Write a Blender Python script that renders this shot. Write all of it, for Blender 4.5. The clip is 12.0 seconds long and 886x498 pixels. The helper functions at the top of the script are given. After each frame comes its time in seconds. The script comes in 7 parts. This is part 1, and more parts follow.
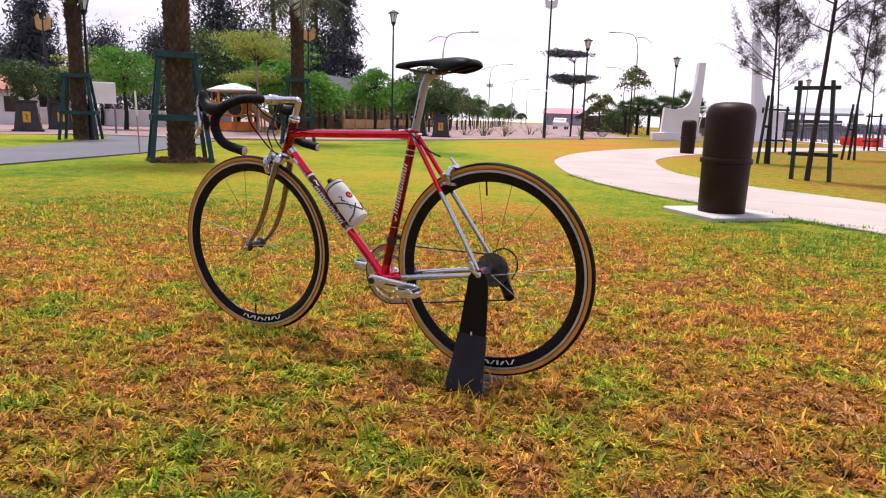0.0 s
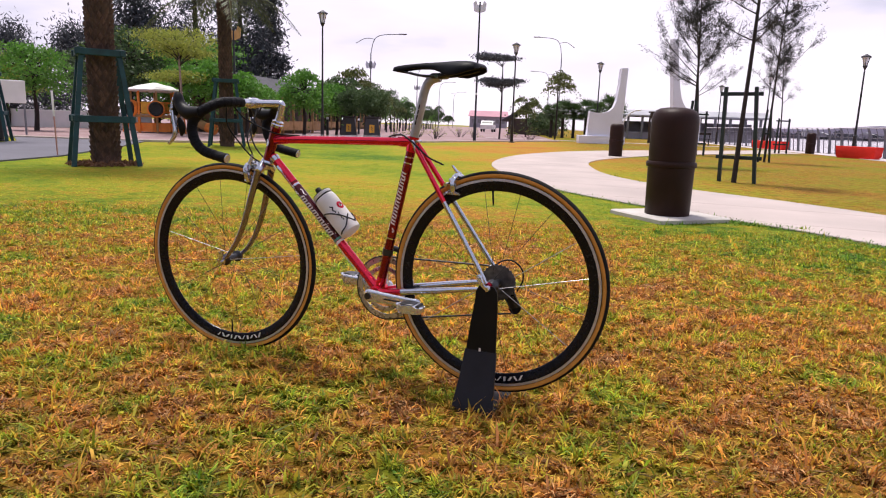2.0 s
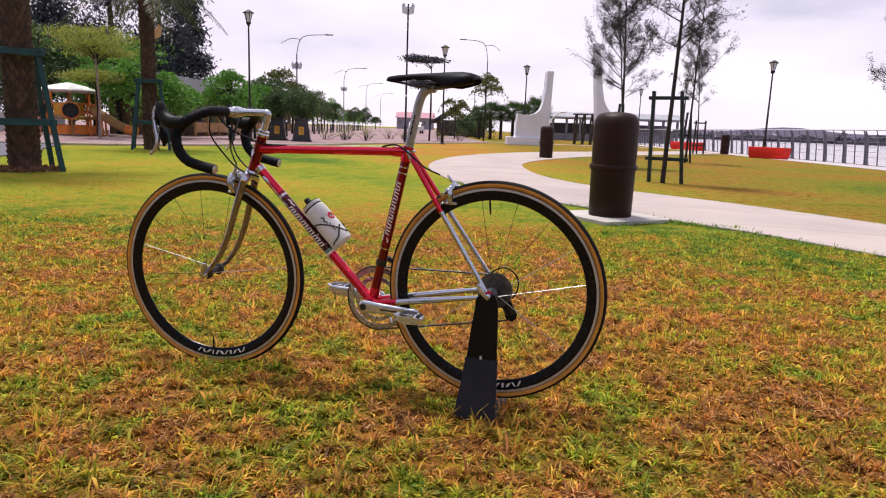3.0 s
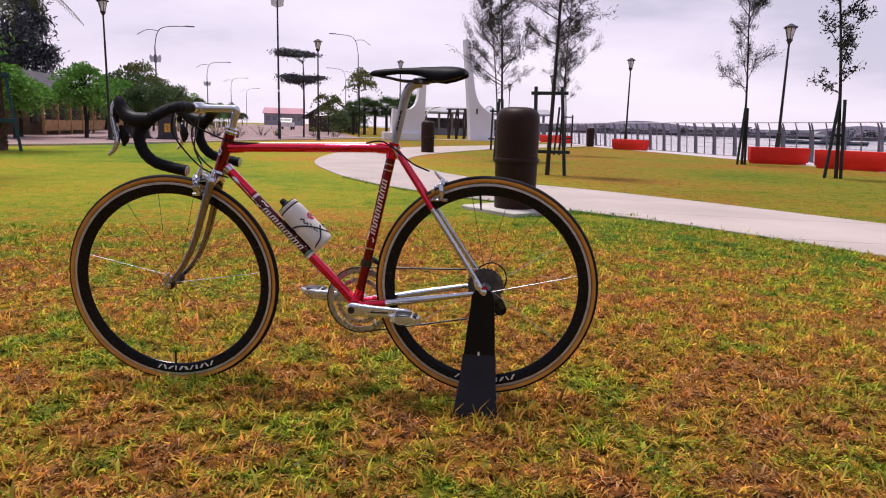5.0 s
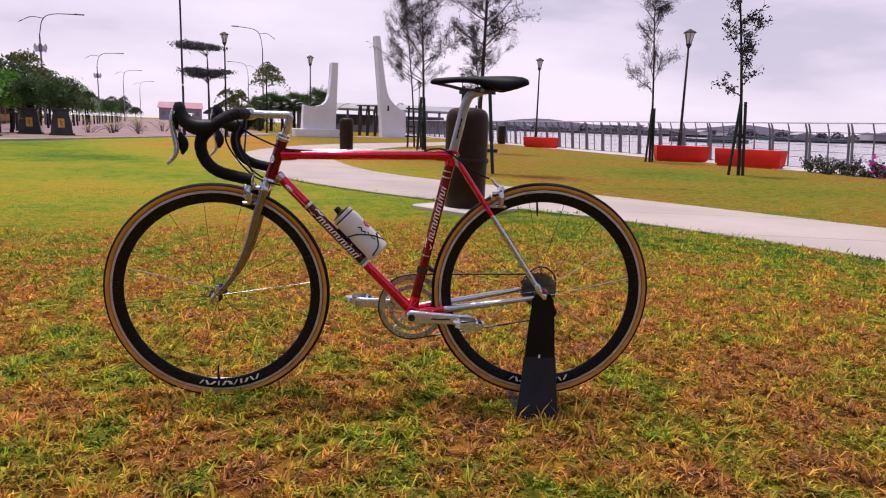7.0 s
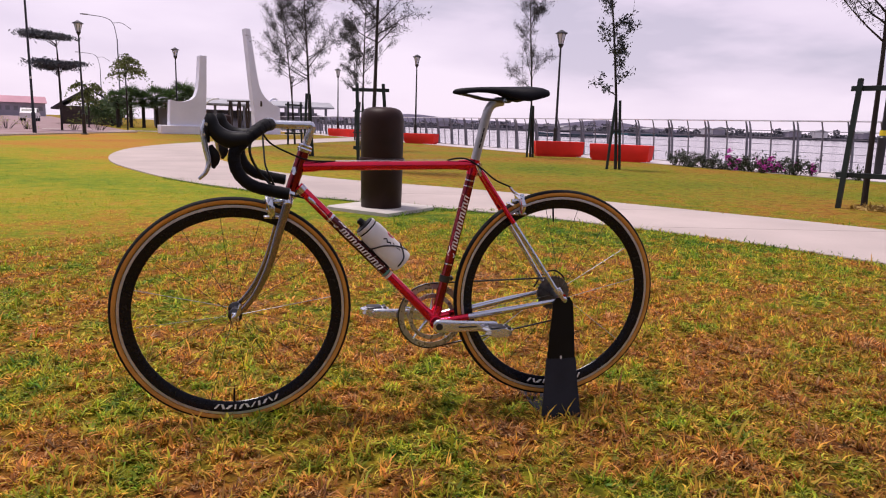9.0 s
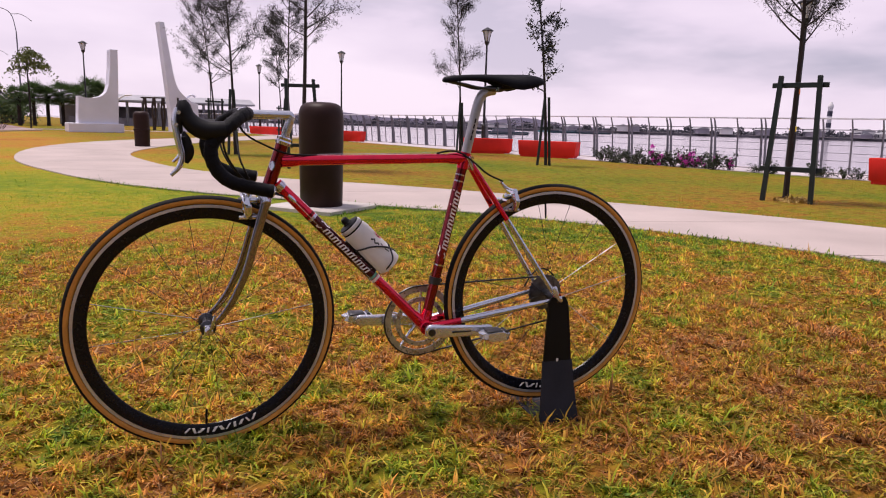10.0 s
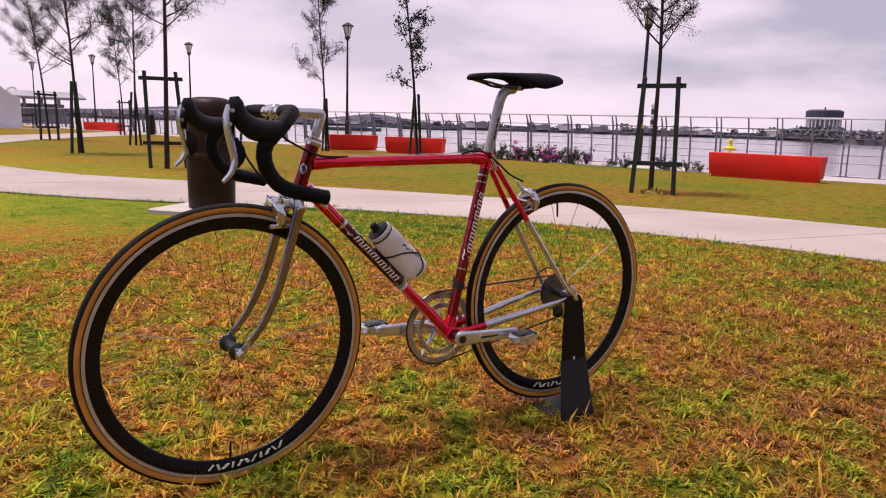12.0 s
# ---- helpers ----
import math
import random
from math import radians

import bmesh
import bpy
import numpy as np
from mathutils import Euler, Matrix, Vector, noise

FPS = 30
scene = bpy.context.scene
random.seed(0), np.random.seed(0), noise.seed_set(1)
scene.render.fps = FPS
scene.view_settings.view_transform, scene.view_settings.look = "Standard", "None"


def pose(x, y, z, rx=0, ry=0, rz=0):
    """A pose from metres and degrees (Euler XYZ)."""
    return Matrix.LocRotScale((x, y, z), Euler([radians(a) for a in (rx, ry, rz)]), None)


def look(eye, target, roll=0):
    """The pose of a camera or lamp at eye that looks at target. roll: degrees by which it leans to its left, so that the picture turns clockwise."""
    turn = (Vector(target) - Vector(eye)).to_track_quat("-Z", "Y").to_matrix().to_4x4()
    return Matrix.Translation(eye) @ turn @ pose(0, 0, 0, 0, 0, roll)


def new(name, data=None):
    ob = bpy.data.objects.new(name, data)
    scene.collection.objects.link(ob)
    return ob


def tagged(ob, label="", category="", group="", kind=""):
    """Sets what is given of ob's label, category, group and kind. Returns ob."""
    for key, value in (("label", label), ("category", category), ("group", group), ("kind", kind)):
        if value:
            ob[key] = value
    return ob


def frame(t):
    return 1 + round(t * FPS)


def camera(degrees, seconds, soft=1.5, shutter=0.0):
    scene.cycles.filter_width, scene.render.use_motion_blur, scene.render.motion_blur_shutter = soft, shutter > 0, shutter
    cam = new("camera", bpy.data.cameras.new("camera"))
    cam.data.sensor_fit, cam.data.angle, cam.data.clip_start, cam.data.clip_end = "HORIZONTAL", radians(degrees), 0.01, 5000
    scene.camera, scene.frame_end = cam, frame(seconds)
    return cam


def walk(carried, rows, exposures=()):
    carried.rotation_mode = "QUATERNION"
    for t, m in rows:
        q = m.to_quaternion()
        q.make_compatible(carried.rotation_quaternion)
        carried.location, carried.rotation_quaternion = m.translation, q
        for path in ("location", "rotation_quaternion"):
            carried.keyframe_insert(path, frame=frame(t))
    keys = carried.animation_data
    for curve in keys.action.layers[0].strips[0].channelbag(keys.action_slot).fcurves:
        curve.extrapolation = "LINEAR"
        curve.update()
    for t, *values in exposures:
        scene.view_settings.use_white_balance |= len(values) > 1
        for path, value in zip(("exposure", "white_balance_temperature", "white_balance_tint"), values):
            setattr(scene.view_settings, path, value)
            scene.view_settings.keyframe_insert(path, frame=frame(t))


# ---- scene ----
cam = camera(66.6, 12.0, soft=1.1)
PATH = [
    (0, (0.348, 0.267, 0.821), (-0.019, 2.197, 0.444), 1.7),
    (0.5, (0.295, 0.276, 0.817), (-0.033, 2.212, 0.438), 1.7),
    (1, (0.233, 0.292, 0.818), (-0.032, 2.239, 0.445), 1.9),
    (1.5, (0.172, 0.323, 0.822), (-0.036, 2.28, 0.465), 2.0),
    (2, (0.105, 0.337, 0.826), (-0.052, 2.297, 0.462), 2.0),
    (2.5, (0.013, 0.33, 0.835), (-0.056, 2.294, 0.466), 2.0),
    (3, (-0.101, 0.325, 0.845), (-0.048, 2.292, 0.492), 2.0),
    (3.5, (-0.178, 0.328, 0.838), (-0.001, 2.289, 0.487), 2.0),
    (3.7, (-0.213, 0.338, 0.828), (0.005, 2.293, 0.468), 1.9),
    (5.3, (-0.503, 0.411, 0.836), (-0.044, 2.324, 0.479), 1.7),
    (5.5, (-0.55, 0.425, 0.833), (-0.063, 2.33, 0.468), 1.9),
    (6, (-0.686, 0.438, 0.86), (-0.123, 2.326, 0.513), 2.0),
    (6.5, (-0.804, 0.453, 0.871), (-0.162, 2.313, 0.514), 1.9),
    (7, (-0.883, 0.5, 0.855), (-0.201, 2.346, 0.498), 1.9),
    (8.8, (-1.255, 0.676, 0.883), (-0.291, 2.39, 0.52), 1.8),
    (9, (-1.291, 0.687, 0.882), (-0.277, 2.373, 0.524), 1.8),
    (9.5, (-1.335, 0.789, 0.863), (-0.222, 2.41, 0.5), 1.9),
    (10, (-1.37, 0.908, 0.857), (-0.175, 2.47, 0.499), 1.7),
    (10.5, (-1.426, 1.012, 0.853), (-0.17, 2.528, 0.495), 1.9),
    (11, (-1.533, 1.097, 0.864), (-0.205, 2.552, 0.519), 2.1),
    (11.5, (-1.622, 1.194, 0.866), (-0.191, 2.547, 0.519), 1.9),
    (12, (-1.662, 1.281, 0.851), (-0.158, 2.55, 0.495), 1.8),
]
EXPOSURES = [(0.0, 0.80, 6500, 12), (1.0, 0.77, 6500, 12), (2.0, 0.65, 6500, 12), (3.0, 0.53, 6500, 12), (4.0, 0.44, 6500, 13), (5.5, 0.34, 6450, 16), (9.0, 0.31, 6600, 20), (12.0, 0.34, 6850, 22)]
walk(cam, [(t, look(eye, target, roll)) for t, eye, target, roll in PATH], EXPOSURES)

# ---- sky and light ----
world = bpy.data.worlds.new("sky")
scene.world = world
world.use_nodes = True


def sky_world():
    nt = world.node_tree
    N, L = nt.nodes, nt.links
    N.clear()
    out = N.new("ShaderNodeOutputWorld")
    bg = N.new("ShaderNodeBackground")
    bg.inputs["Strength"].default_value = 1.0
    sky = N.new("ShaderNodeTexSky")
    sky.sky_type = "NISHITA"
    sky.sun_disc = False
    sky.sun_elevation = radians(74)
    sky.sun_rotation = radians(-35)
    dim = N.new("ShaderNodeVectorMath")
    dim.operation = "SCALE"
    dim.inputs["Scale"].default_value = 0.1
    L.new(sky.outputs["Color"], dim.inputs[0])
    tc = N.new("ShaderNodeTexCoord")
    mp = N.new("ShaderNodeMapping")
    mp.inputs["Scale"].default_value = (1.0, 1.0, 3.6)
    mp.inputs["Location"].default_value = (3.1, 1.7, 0.4)
    L.new(tc.outputs["Generated"], mp.inputs["Vector"])
    nz = N.new("ShaderNodeTexNoise")
    nz.inputs["Scale"].default_value = 2.3
    nz.inputs["Detail"].default_value = 5
    nz.inputs["Roughness"].default_value = 0.5
    L.new(mp.outputs["Vector"], nz.inputs["Vector"])
    ramp = N.new("ShaderNodeValToRGB")
    e = ramp.color_ramp.elements
    e[0].position, e[0].color = 0.04, (0.38, 0.38, 0.475, 1)
    e[1].position, e[1].color = 0.34, (0.66, 0.60, 0.71, 1)
    top = ramp.color_ramp.elements.new(0.70)
    top.color = (0.78, 0.71, 0.81, 1)
    sep = N.new("ShaderNodeSeparateXYZ")
    L.new(tc.outputs["Generated"], sep.inputs["Vector"])
    # thicker cloud to the south-east, behind the walk and overhead
    cloud = N.new("ShaderNodeMapRange")
    cloud.inputs["From Min"].default_value, cloud.inputs["From Max"].default_value = 0.35, 0.65
    cloud.inputs["To Min"].default_value, cloud.inputs["To Max"].default_value = 0.24, 0.82
    L.new(nz.outputs["Fac"], cloud.inputs["Value"])
    turned = N.new("ShaderNodeMapRange")
    turned.interpolation_type = "SMOOTHSTEP"
    turned.inputs["From Min"].default_value, turned.inputs["From Max"].default_value = 0.66, -0.05
    L.new(sep.outputs["Y"], turned.inputs["Value"])
    ease = N.new("ShaderNodeMath")
    ease.operation = "MULTIPLY_ADD"
    L.new(turned.outputs["Result"], ease.inputs[0])
    ease.inputs[1].default_value = -0.44
    L.new(cloud.outputs["Result"], ease.inputs[2])
    lid = N.new("ShaderNodeMath")
    lid.operation = "MULTIPLY"
    L.new(turned.outputs["Result"], lid.inputs[0])
    L.new(sep.outputs["Z"], lid.inputs[1])
    heavy = N.new("ShaderNodeMath")
    heavy.operation = "MULTIPLY_ADD"
    L.new(lid.outputs[0], heavy.inputs[0])
    heavy.inputs[1].default_value = -0.60
    L.new(ease.outputs[0], heavy.inputs[2])
    rise = N.new("ShaderNodeMath")
    rise.operation = "MULTIPLY_ADD"
    L.new(sep.outputs["Z"], rise.inputs[0])
    rise.inputs[1].default_value = -0.42
    L.new(heavy.outputs[0], rise.inputs[2])
    L.new(rise.outputs[0], ramp.inputs["Fac"])
    mix = N.new("ShaderNodeMix")
    mix.data_type = "RGBA"
    mix.inputs["Factor"].default_value = 0.92
    L.new(dim.outputs["Vector"], mix.inputs[6])
    L.new(ramp.outputs["Color"], mix.inputs[7])
    L.new(mix.outputs[2], bg.inputs["Color"])
    L.new(bg.outputs["Background"], out.inputs["Surface"])


sky_world()
sun = new("sun", bpy.data.lights.new("sun", "SUN"))
sun.data.energy = 2.75
sun.data.angle = radians(10)
sun.data.color = (1.0, 0.95, 0.88)
sun.matrix_world = look((-2.2, 3.2, 14), (0, 0, 0))

# ---- materials ----
def rgba(c, k=1.0):
    return (min(1, c[0] * k), min(1, c[1] * k), min(1, c[2] * k), 1)


def mat(name, col, rough=0.6, metal=0.0, var=0.18, scale=5.0, bump=0.15, fine=80.0, col2=None, coat=0.0, spec=0.5, per=0.0, stretch=(1, 1, 1), translucent=0.0, island=None):
    """A surface with mottling at a coarse and a fine scale; island: a second colour that pieces drift to one by one."""
    m = bpy.data.materials.new(name)
    m.use_nodes = True
    N, L = m.node_tree.nodes, m.node_tree.links
    b = N["Principled BSDF"]
    b.inputs["Metallic"].default_value = metal
    b.inputs["Coat Weight"].default_value = coat
    b.inputs["Coat Roughness"].default_value = 0.06
    b.inputs["Specular IOR Level"].default_value = spec
    tc = N.new("ShaderNodeTexCoord")
    mp = N.new("ShaderNodeMapping")
    mp.inputs["Scale"].default_value = stretch
    L.new(tc.outputs["Object"], mp.inputs["Vector"])
    n1 = N.new("ShaderNodeTexNoise")
    n1.inputs["Scale"].default_value, n1.inputs["Detail"].default_value = scale, 4
    L.new(mp.outputs["Vector"], n1.inputs["Vector"])
    n2 = N.new("ShaderNodeTexNoise")
    n2.inputs["Scale"].default_value, n2.inputs["Detail"].default_value = fine, 3
    L.new(mp.outputs["Vector"], n2.inputs["Vector"])
    ramp = N.new("ShaderNodeValToRGB")
    e = ramp.color_ramp.elements
    e[0].position, e[0].color = 0.32, rgba(col, 1 - var)
    e[1].position, e[1].color = 0.68, rgba(col2) if col2 else rgba(col, 1 + var)
    L.new(n1.outputs["Fac"], ramp.inputs["Fac"])
    last = ramp.outputs["Color"]
    grain = N.new("ShaderNodeMix")
    grain.data_type, grain.blend_type = "RGBA", "MULTIPLY"
    grain.inputs["Factor"].default_value = min(1.0, var * 1.6)
    L.new(last, grain.inputs[6])
    L.new(n2.outputs["Fac"], grain.inputs[7])
    gain = N.new("ShaderNodeMix")
    gain.data_type, gain.blend_type = "RGBA", "MULTIPLY"
    gain.inputs["Factor"].default_value = 1.0
    k = 1 + 0.5 * min(1.0, var * 1.6)
    gain.inputs[7].default_value = (k, k, k, 1)
    L.new(grain.outputs[2], gain.inputs[6])
    last = gain.outputs[2]
    if island:
        geo = N.new("ShaderNodeNewGeometry")
        mx = N.new("ShaderNodeMix")
        mx.data_type = "RGBA"
        L.new(geo.outputs["Random Per Island"], mx.inputs["Factor"])
        L.new(last, mx.inputs[6])
        mx.inputs[7].default_value = rgba(island)
        last = mx.outputs[2]
    if per:
        oi = N.new("ShaderNodeObjectInfo")
        hs = N.new("ShaderNodeHueSaturation")
        mr = N.new("ShaderNodeMapRange")
        mr.inputs["To Min"].default_value, mr.inputs["To Max"].default_value = 1 - per, 1 + per
        L.new(oi.outputs["Random"], mr.inputs["Value"])
        L.new(mr.outputs["Result"], hs.inputs["Value"])
        L.new(last, hs.inputs["Color"])
        last = hs.outputs["Color"]
    L.new(last, b.inputs["Base Color"])
    rr = N.new("ShaderNodeMapRange")
    rr.inputs["To Min"].default_value, rr.inputs["To Max"].default_value = max(0.03, rough * 0.8), min(1, rough * 1.2)
    L.new(n2.outputs["Fac"], rr.inputs["Value"])
    L.new(rr.outputs["Result"], b.inputs["Roughness"])
    if bump:
        bp = N.new("ShaderNodeBump")
        bp.inputs["Strength"].default_value, bp.inputs["Distance"].default_value = bump, 0.01
        L.new(n2.outputs["Fac"], bp.inputs["Height"])
        L.new(bp.outputs["Normal"], b.inputs["Normal"])
    if translucent:
        tr = N.new("ShaderNodeBsdfTranslucent")
        ms = N.new("ShaderNodeMixShader")
        ms.inputs["Fac"].default_value = translucent
        L.new(last, tr.inputs["Color"])
        L.new(b.outputs["BSDF"], ms.inputs[1])
        L.new(tr.outputs["BSDF"], ms.inputs[2])
        L.new(ms.outputs["Shader"], N["Material Output"].inputs["Surface"])
    return m


def turf_material(name, blades, shift=0.0, vary=0.36, tone_lo=0.50, tone_hi=1.3, glow=0.24):
    """Dry and fresh grass in drifting patches; blades: each blade also differs from the next."""
    m = bpy.data.materials.new(name)
    m.use_nodes = True
    N, L = m.node_tree.nodes, m.node_tree.links
    b = N["Principled BSDF"]
    b.inputs["Roughness"].default_value = 0.62 if blades else 0.9
    b.inputs["Specular IOR Level"].default_value = 0.3 if blades else 0.1
    tc = N.new("ShaderNodeTexCoord")

    def noise_at(scale, detail=3):
        n = N.new("ShaderNodeTexNoise")
        n.inputs["Scale"].default_value, n.inputs["Detail"].default_value = scale, detail
        L.new(tc.outputs["Object"], n.inputs["Vector"])
        return n.outputs["Fac"]

    def math(op, a, c):
        n = N.new("ShaderNodeMath")
        n.operation = op
        for i, v in enumerate((a, c)):
            if isinstance(v, (int, float)):
                n.inputs[i].default_value = v
            else:
                L.new(v, n.inputs[i])
        return n.outputs[0]

    # dryness: broad drifts, hand-sized tufts, single blades
    broad = noise_at(0.28, 3)
    tuft = noise_at(3.2, 4)
    # the watered lawn towards the palms stays fresher
    sep = N.new("ShaderNodeSeparateXYZ")
    L.new(tc.outputs["Object"], sep.inputs["Vector"])
    # out on the mown lawn the tufts give way to an even sward
    away = math("MAXIMUM", math("MULTIPLY", math("SUBTRACT", sep.outputs["Y"], 2.5), 0.27), math("MULTIPLY", math("SUBTRACT", sep.outputs["X"], 3.2), 0.21))
    fresh = math("MINIMUM", math("MAXIMUM", away, 0.0), 1.0)
    sward = math("MAXIMUM", math("MULTIPLY", math("SUBTRACT", sep.outputs["Y"], 4.9), 0.30), math("MULTIPLY", math("SUBTRACT", sep.outputs["X"], 3.6), 0.25))
    even = math("MINIMUM", math("MAXIMUM", sward, 0.0), 1.0)
    rough = math("SUBTRACT", 1.0, math("MULTIPLY", even, 0.66))
    fine = math("ADD", math("MULTIPLY", math("SUBTRACT", tuft, 0.5), 1.10), math("MULTIPLY", math("SUBTRACT", noise_at(8.5, 2), 0.5), 0.8))
    drift = math("MULTIPLY", math("SUBTRACT", broad, 0.5), math("ADD", 0.52, math("MULTIPLY", even, 0.22)))
    side = math("MULTIPLY", math("MAXIMUM", math("MINIMUM", sep.outputs["X"], 2.0), -7.0), 0.010)
    dry = math("ADD", math("ADD", math("ADD", math("MULTIPLY", fine, rough), drift), side), 0.682 + shift)
    across = math("MINIMUM", math("MAXIMUM", math("MULTIPLY", math("SUBTRACT", sep.outputs["X"], 1.5), 0.4), 0.0), 1.0)
    dry = math("SUBTRACT", dry, math("MULTIPLY", fresh, math("ADD", 0.045, math("MULTIPLY", across, 0.085))))
    # towards the plaza the lawn is parched
    dry = math("ADD", dry, math("MULTIPLY", math("MINIMUM", math("MAXIMUM", math("SUBTRACT", sep.outputs["Y"], 12.0), 0.0), 10.0), 0.005))
    # the palms' side of the lawn is watered
    west = math("MINIMUM", math("MAXIMUM", math("MULTIPLY", math("SUBTRACT", -0.6, sep.outputs["X"]), 0.35), 0.0), 1.0)
    north = math("MINIMUM", math("MAXIMUM", math("MULTIPLY", math("SUBTRACT", sep.outputs["Y"], 4.5), 0.3), 0.0), 1.0)
    dry = math("SUBTRACT", dry, math("MULTIPLY", math("MULTIPLY", west, north), 0.11))
    # a fresher strip runs along the path
    off = math("MULTIPLY", math("SUBTRACT", math("SUBTRACT", 5.3, math("MULTIPLY", sep.outputs["Y"], 0.46)), sep.outputs["X"]), 0.91)
    strip = math("MAXIMUM", 0.0, math("SUBTRACT", 1.0, math("MULTIPLY", math("ABSOLUTE", math("SUBTRACT", off, 0.4), 0.0), 0.50)))
    dry = math("SUBTRACT", dry, math("MULTIPLY", strip, 0.19))
    if blades:
        geo = N.new("ShaderNodeNewGeometry")
        dry = math("ADD", dry, math("MULTIPLY", math("SUBTRACT", geo.outputs["Random Per Island"], 0.5), vary))
    ramp = N.new("ShaderNodeValToRGB")
    r = ramp.color_ramp
    r.elements[0].position, r.elements[0].color = 0.26, (0.085, 0.19, 0.016, 1)
    r.elements[1].position, r.elements[1].color = 1.12, (0.54, 0.30, 0.12, 1)
    for p, c in ((0.42, (0.235, 0.315, 0.018, 1)), (0.55, (0.385, 0.355, 0.026, 1)), (0.66, (0.48, 0.30, 0.036, 1)), (0.78, (0.55, 0.245, 0.046, 1)), (0.92, (0.34, 0.125, 0.038, 1))):
        e = r.elements.new(p)
        e.color = c
    L.new(dry, ramp.inputs["Fac"])
    # the lawn between path and river is older and duller
    dull = N.new("ShaderNodeHueSaturation")
    L.new(math("SUBTRACT", 1.0, math("MULTIPLY", even, math("ADD", 0.02, math("MULTIPLY", math("MINIMUM", math("MAXIMUM", math("SUBTRACT", sep.outputs["X"], 2.0), 0.0), 3.0), 0.095)))), dull.inputs["Value"])
    L.new(ramp.outputs["Color"], dull.inputs["Color"])
    # brightness put into the grass colour: rises with y to offset shaded blade sides
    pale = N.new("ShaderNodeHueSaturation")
    light_gain = math("MINIMUM", math("MAXIMUM", math("MULTIPLY", math("SUBTRACT", sep.outputs["Y"], 1.5), 0.65), 0.0), 1.0)
    L.new(math("ADD", 0.88, math("MULTIPLY", light_gain, 0.23)), pale.inputs["Value"])
    L.new(dull.outputs["Color"], pale.inputs["Color"])
    last = pale.outputs["Color"]
    if blades:
        # some blades are dead and dark, some bleached
        tone = N.new("ShaderNodeMath")
        tone.operation = "MULTIPLY"
        tone.inputs[1].default_value = 91.7
        L.new(geo.outputs["Random Per Island"], tone.inputs[0])
        frac = N.new("ShaderNodeMath")
        frac.operation = "FRACT"
        L.new(tone.outputs[0], frac.inputs[0])
        span = N.new("ShaderNodeMapRange")
        span.inputs["To Min"].default_value, span.inputs["To Max"].default_value = tone_lo, tone_hi
        L.new(frac.outputs[0], span.inputs["Value"])
        hs = N.new("ShaderNodeHueSaturation")
        calm = math("MULTIPLY", even, 0.8)
        # bleached tufts beside dull ones
        tufts = N.new("ShaderNodeMapRange")
        tufts.inputs["From Min"].default_value, tufts.inputs["From Max"].default_value = 0.36, 0.62
        tufts.inputs["To Min"].default_value, tufts.inputs["To Max"].default_value = 0.72, 1.34
        L.new(noise_at(15, 3), tufts.inputs["Value"])
        L.new(math("ADD", math("MULTIPLY", math("MULTIPLY", span.outputs["Result"], tufts.outputs["Result"]), math("SUBTRACT", 1.0, calm)), calm), hs.inputs["Value"])
        L.new(last, hs.inputs["Color"])
        last = hs.outputs["Color"]
    if not blades:
        # brown thatch soil, darkened further so gaps between blades read as shadow
        soil = N.new("ShaderNodeMix")
        soil.data_type, soil.blend_type = "RGBA", "MULTIPLY"
        L.new(math("MULTIPLY", math("SUBTRACT", 1.0, math("MULTIPLY", even, 0.52)), 0.9), soil.inputs["Factor"])
        L.new(last, soil.inputs[6])
        sr = N.new("ShaderNodeValToRGB")
        sr.color_ramp.elements[0].position, sr.color_ramp.elements[0].color = 0.36, (0.09, 0.075, 0.065, 1)
        sr.color_ramp.elements[1].position, sr.color_ramp.elements[1].color = 0.64, (0.56, 0.48, 0.44, 1)
        L.new(noise_at(22, 5), sr.inputs["Fac"])
        L.new(sr.outputs["Color"], soil.inputs[7])
        # scuffs and thin spots of the mown sward
        scuff = N.new("ShaderNodeMix")
        scuff.data_type, scuff.blend_type = "RGBA", "MULTIPLY"
        L.new(math("MULTIPLY", even, math("ADD", 0.30, math("MULTIPLY", across, 0.60))), scuff.inputs["Factor"])
        L.new(soil.outputs[2], scuff.inputs[6])
        sc = N.new("ShaderNodeValToRGB")
        sc.color_ramp.elements[0].position, sc.color_ramp.elements[0].color = 0.34, (0.54, 0.40, 0.30, 1)
        sc.color_ramp.elements[1].position, sc.color_ramp.elements[1].color = 0.52, (1, 1, 1, 1)
        L.new(noise_at(7.5, 6), sc.inputs["Fac"])
        L.new(sc.outputs["Color"], scuff.inputs[7])
        last = scuff.outputs[2]
        bp = N.new("ShaderNodeBump")
        bp.inputs["Strength"].default_value, bp.inputs["Distance"].default_value = 0.8, 0.03
        L.new(noise_at(40, 4), bp.inputs["Height"])
        L.new(bp.outputs["Normal"], b.inputs["Normal"])
    L.new(last, b.inputs["Base Color"])
    if blades:
        tr = N.new("ShaderNodeBsdfTranslucent")
        ms = N.new("ShaderNodeMixShader")
        ms.inputs["Fac"].default_value = glow
        L.new(last, tr.inputs["Color"])
        L.new(b.outputs["BSDF"], ms.inputs[1])
        L.new(tr.outputs["BSDF"], ms.inputs[2])
        L.new(ms.outputs["Shader"], N["Material Output"].inputs["Surface"])
    return m


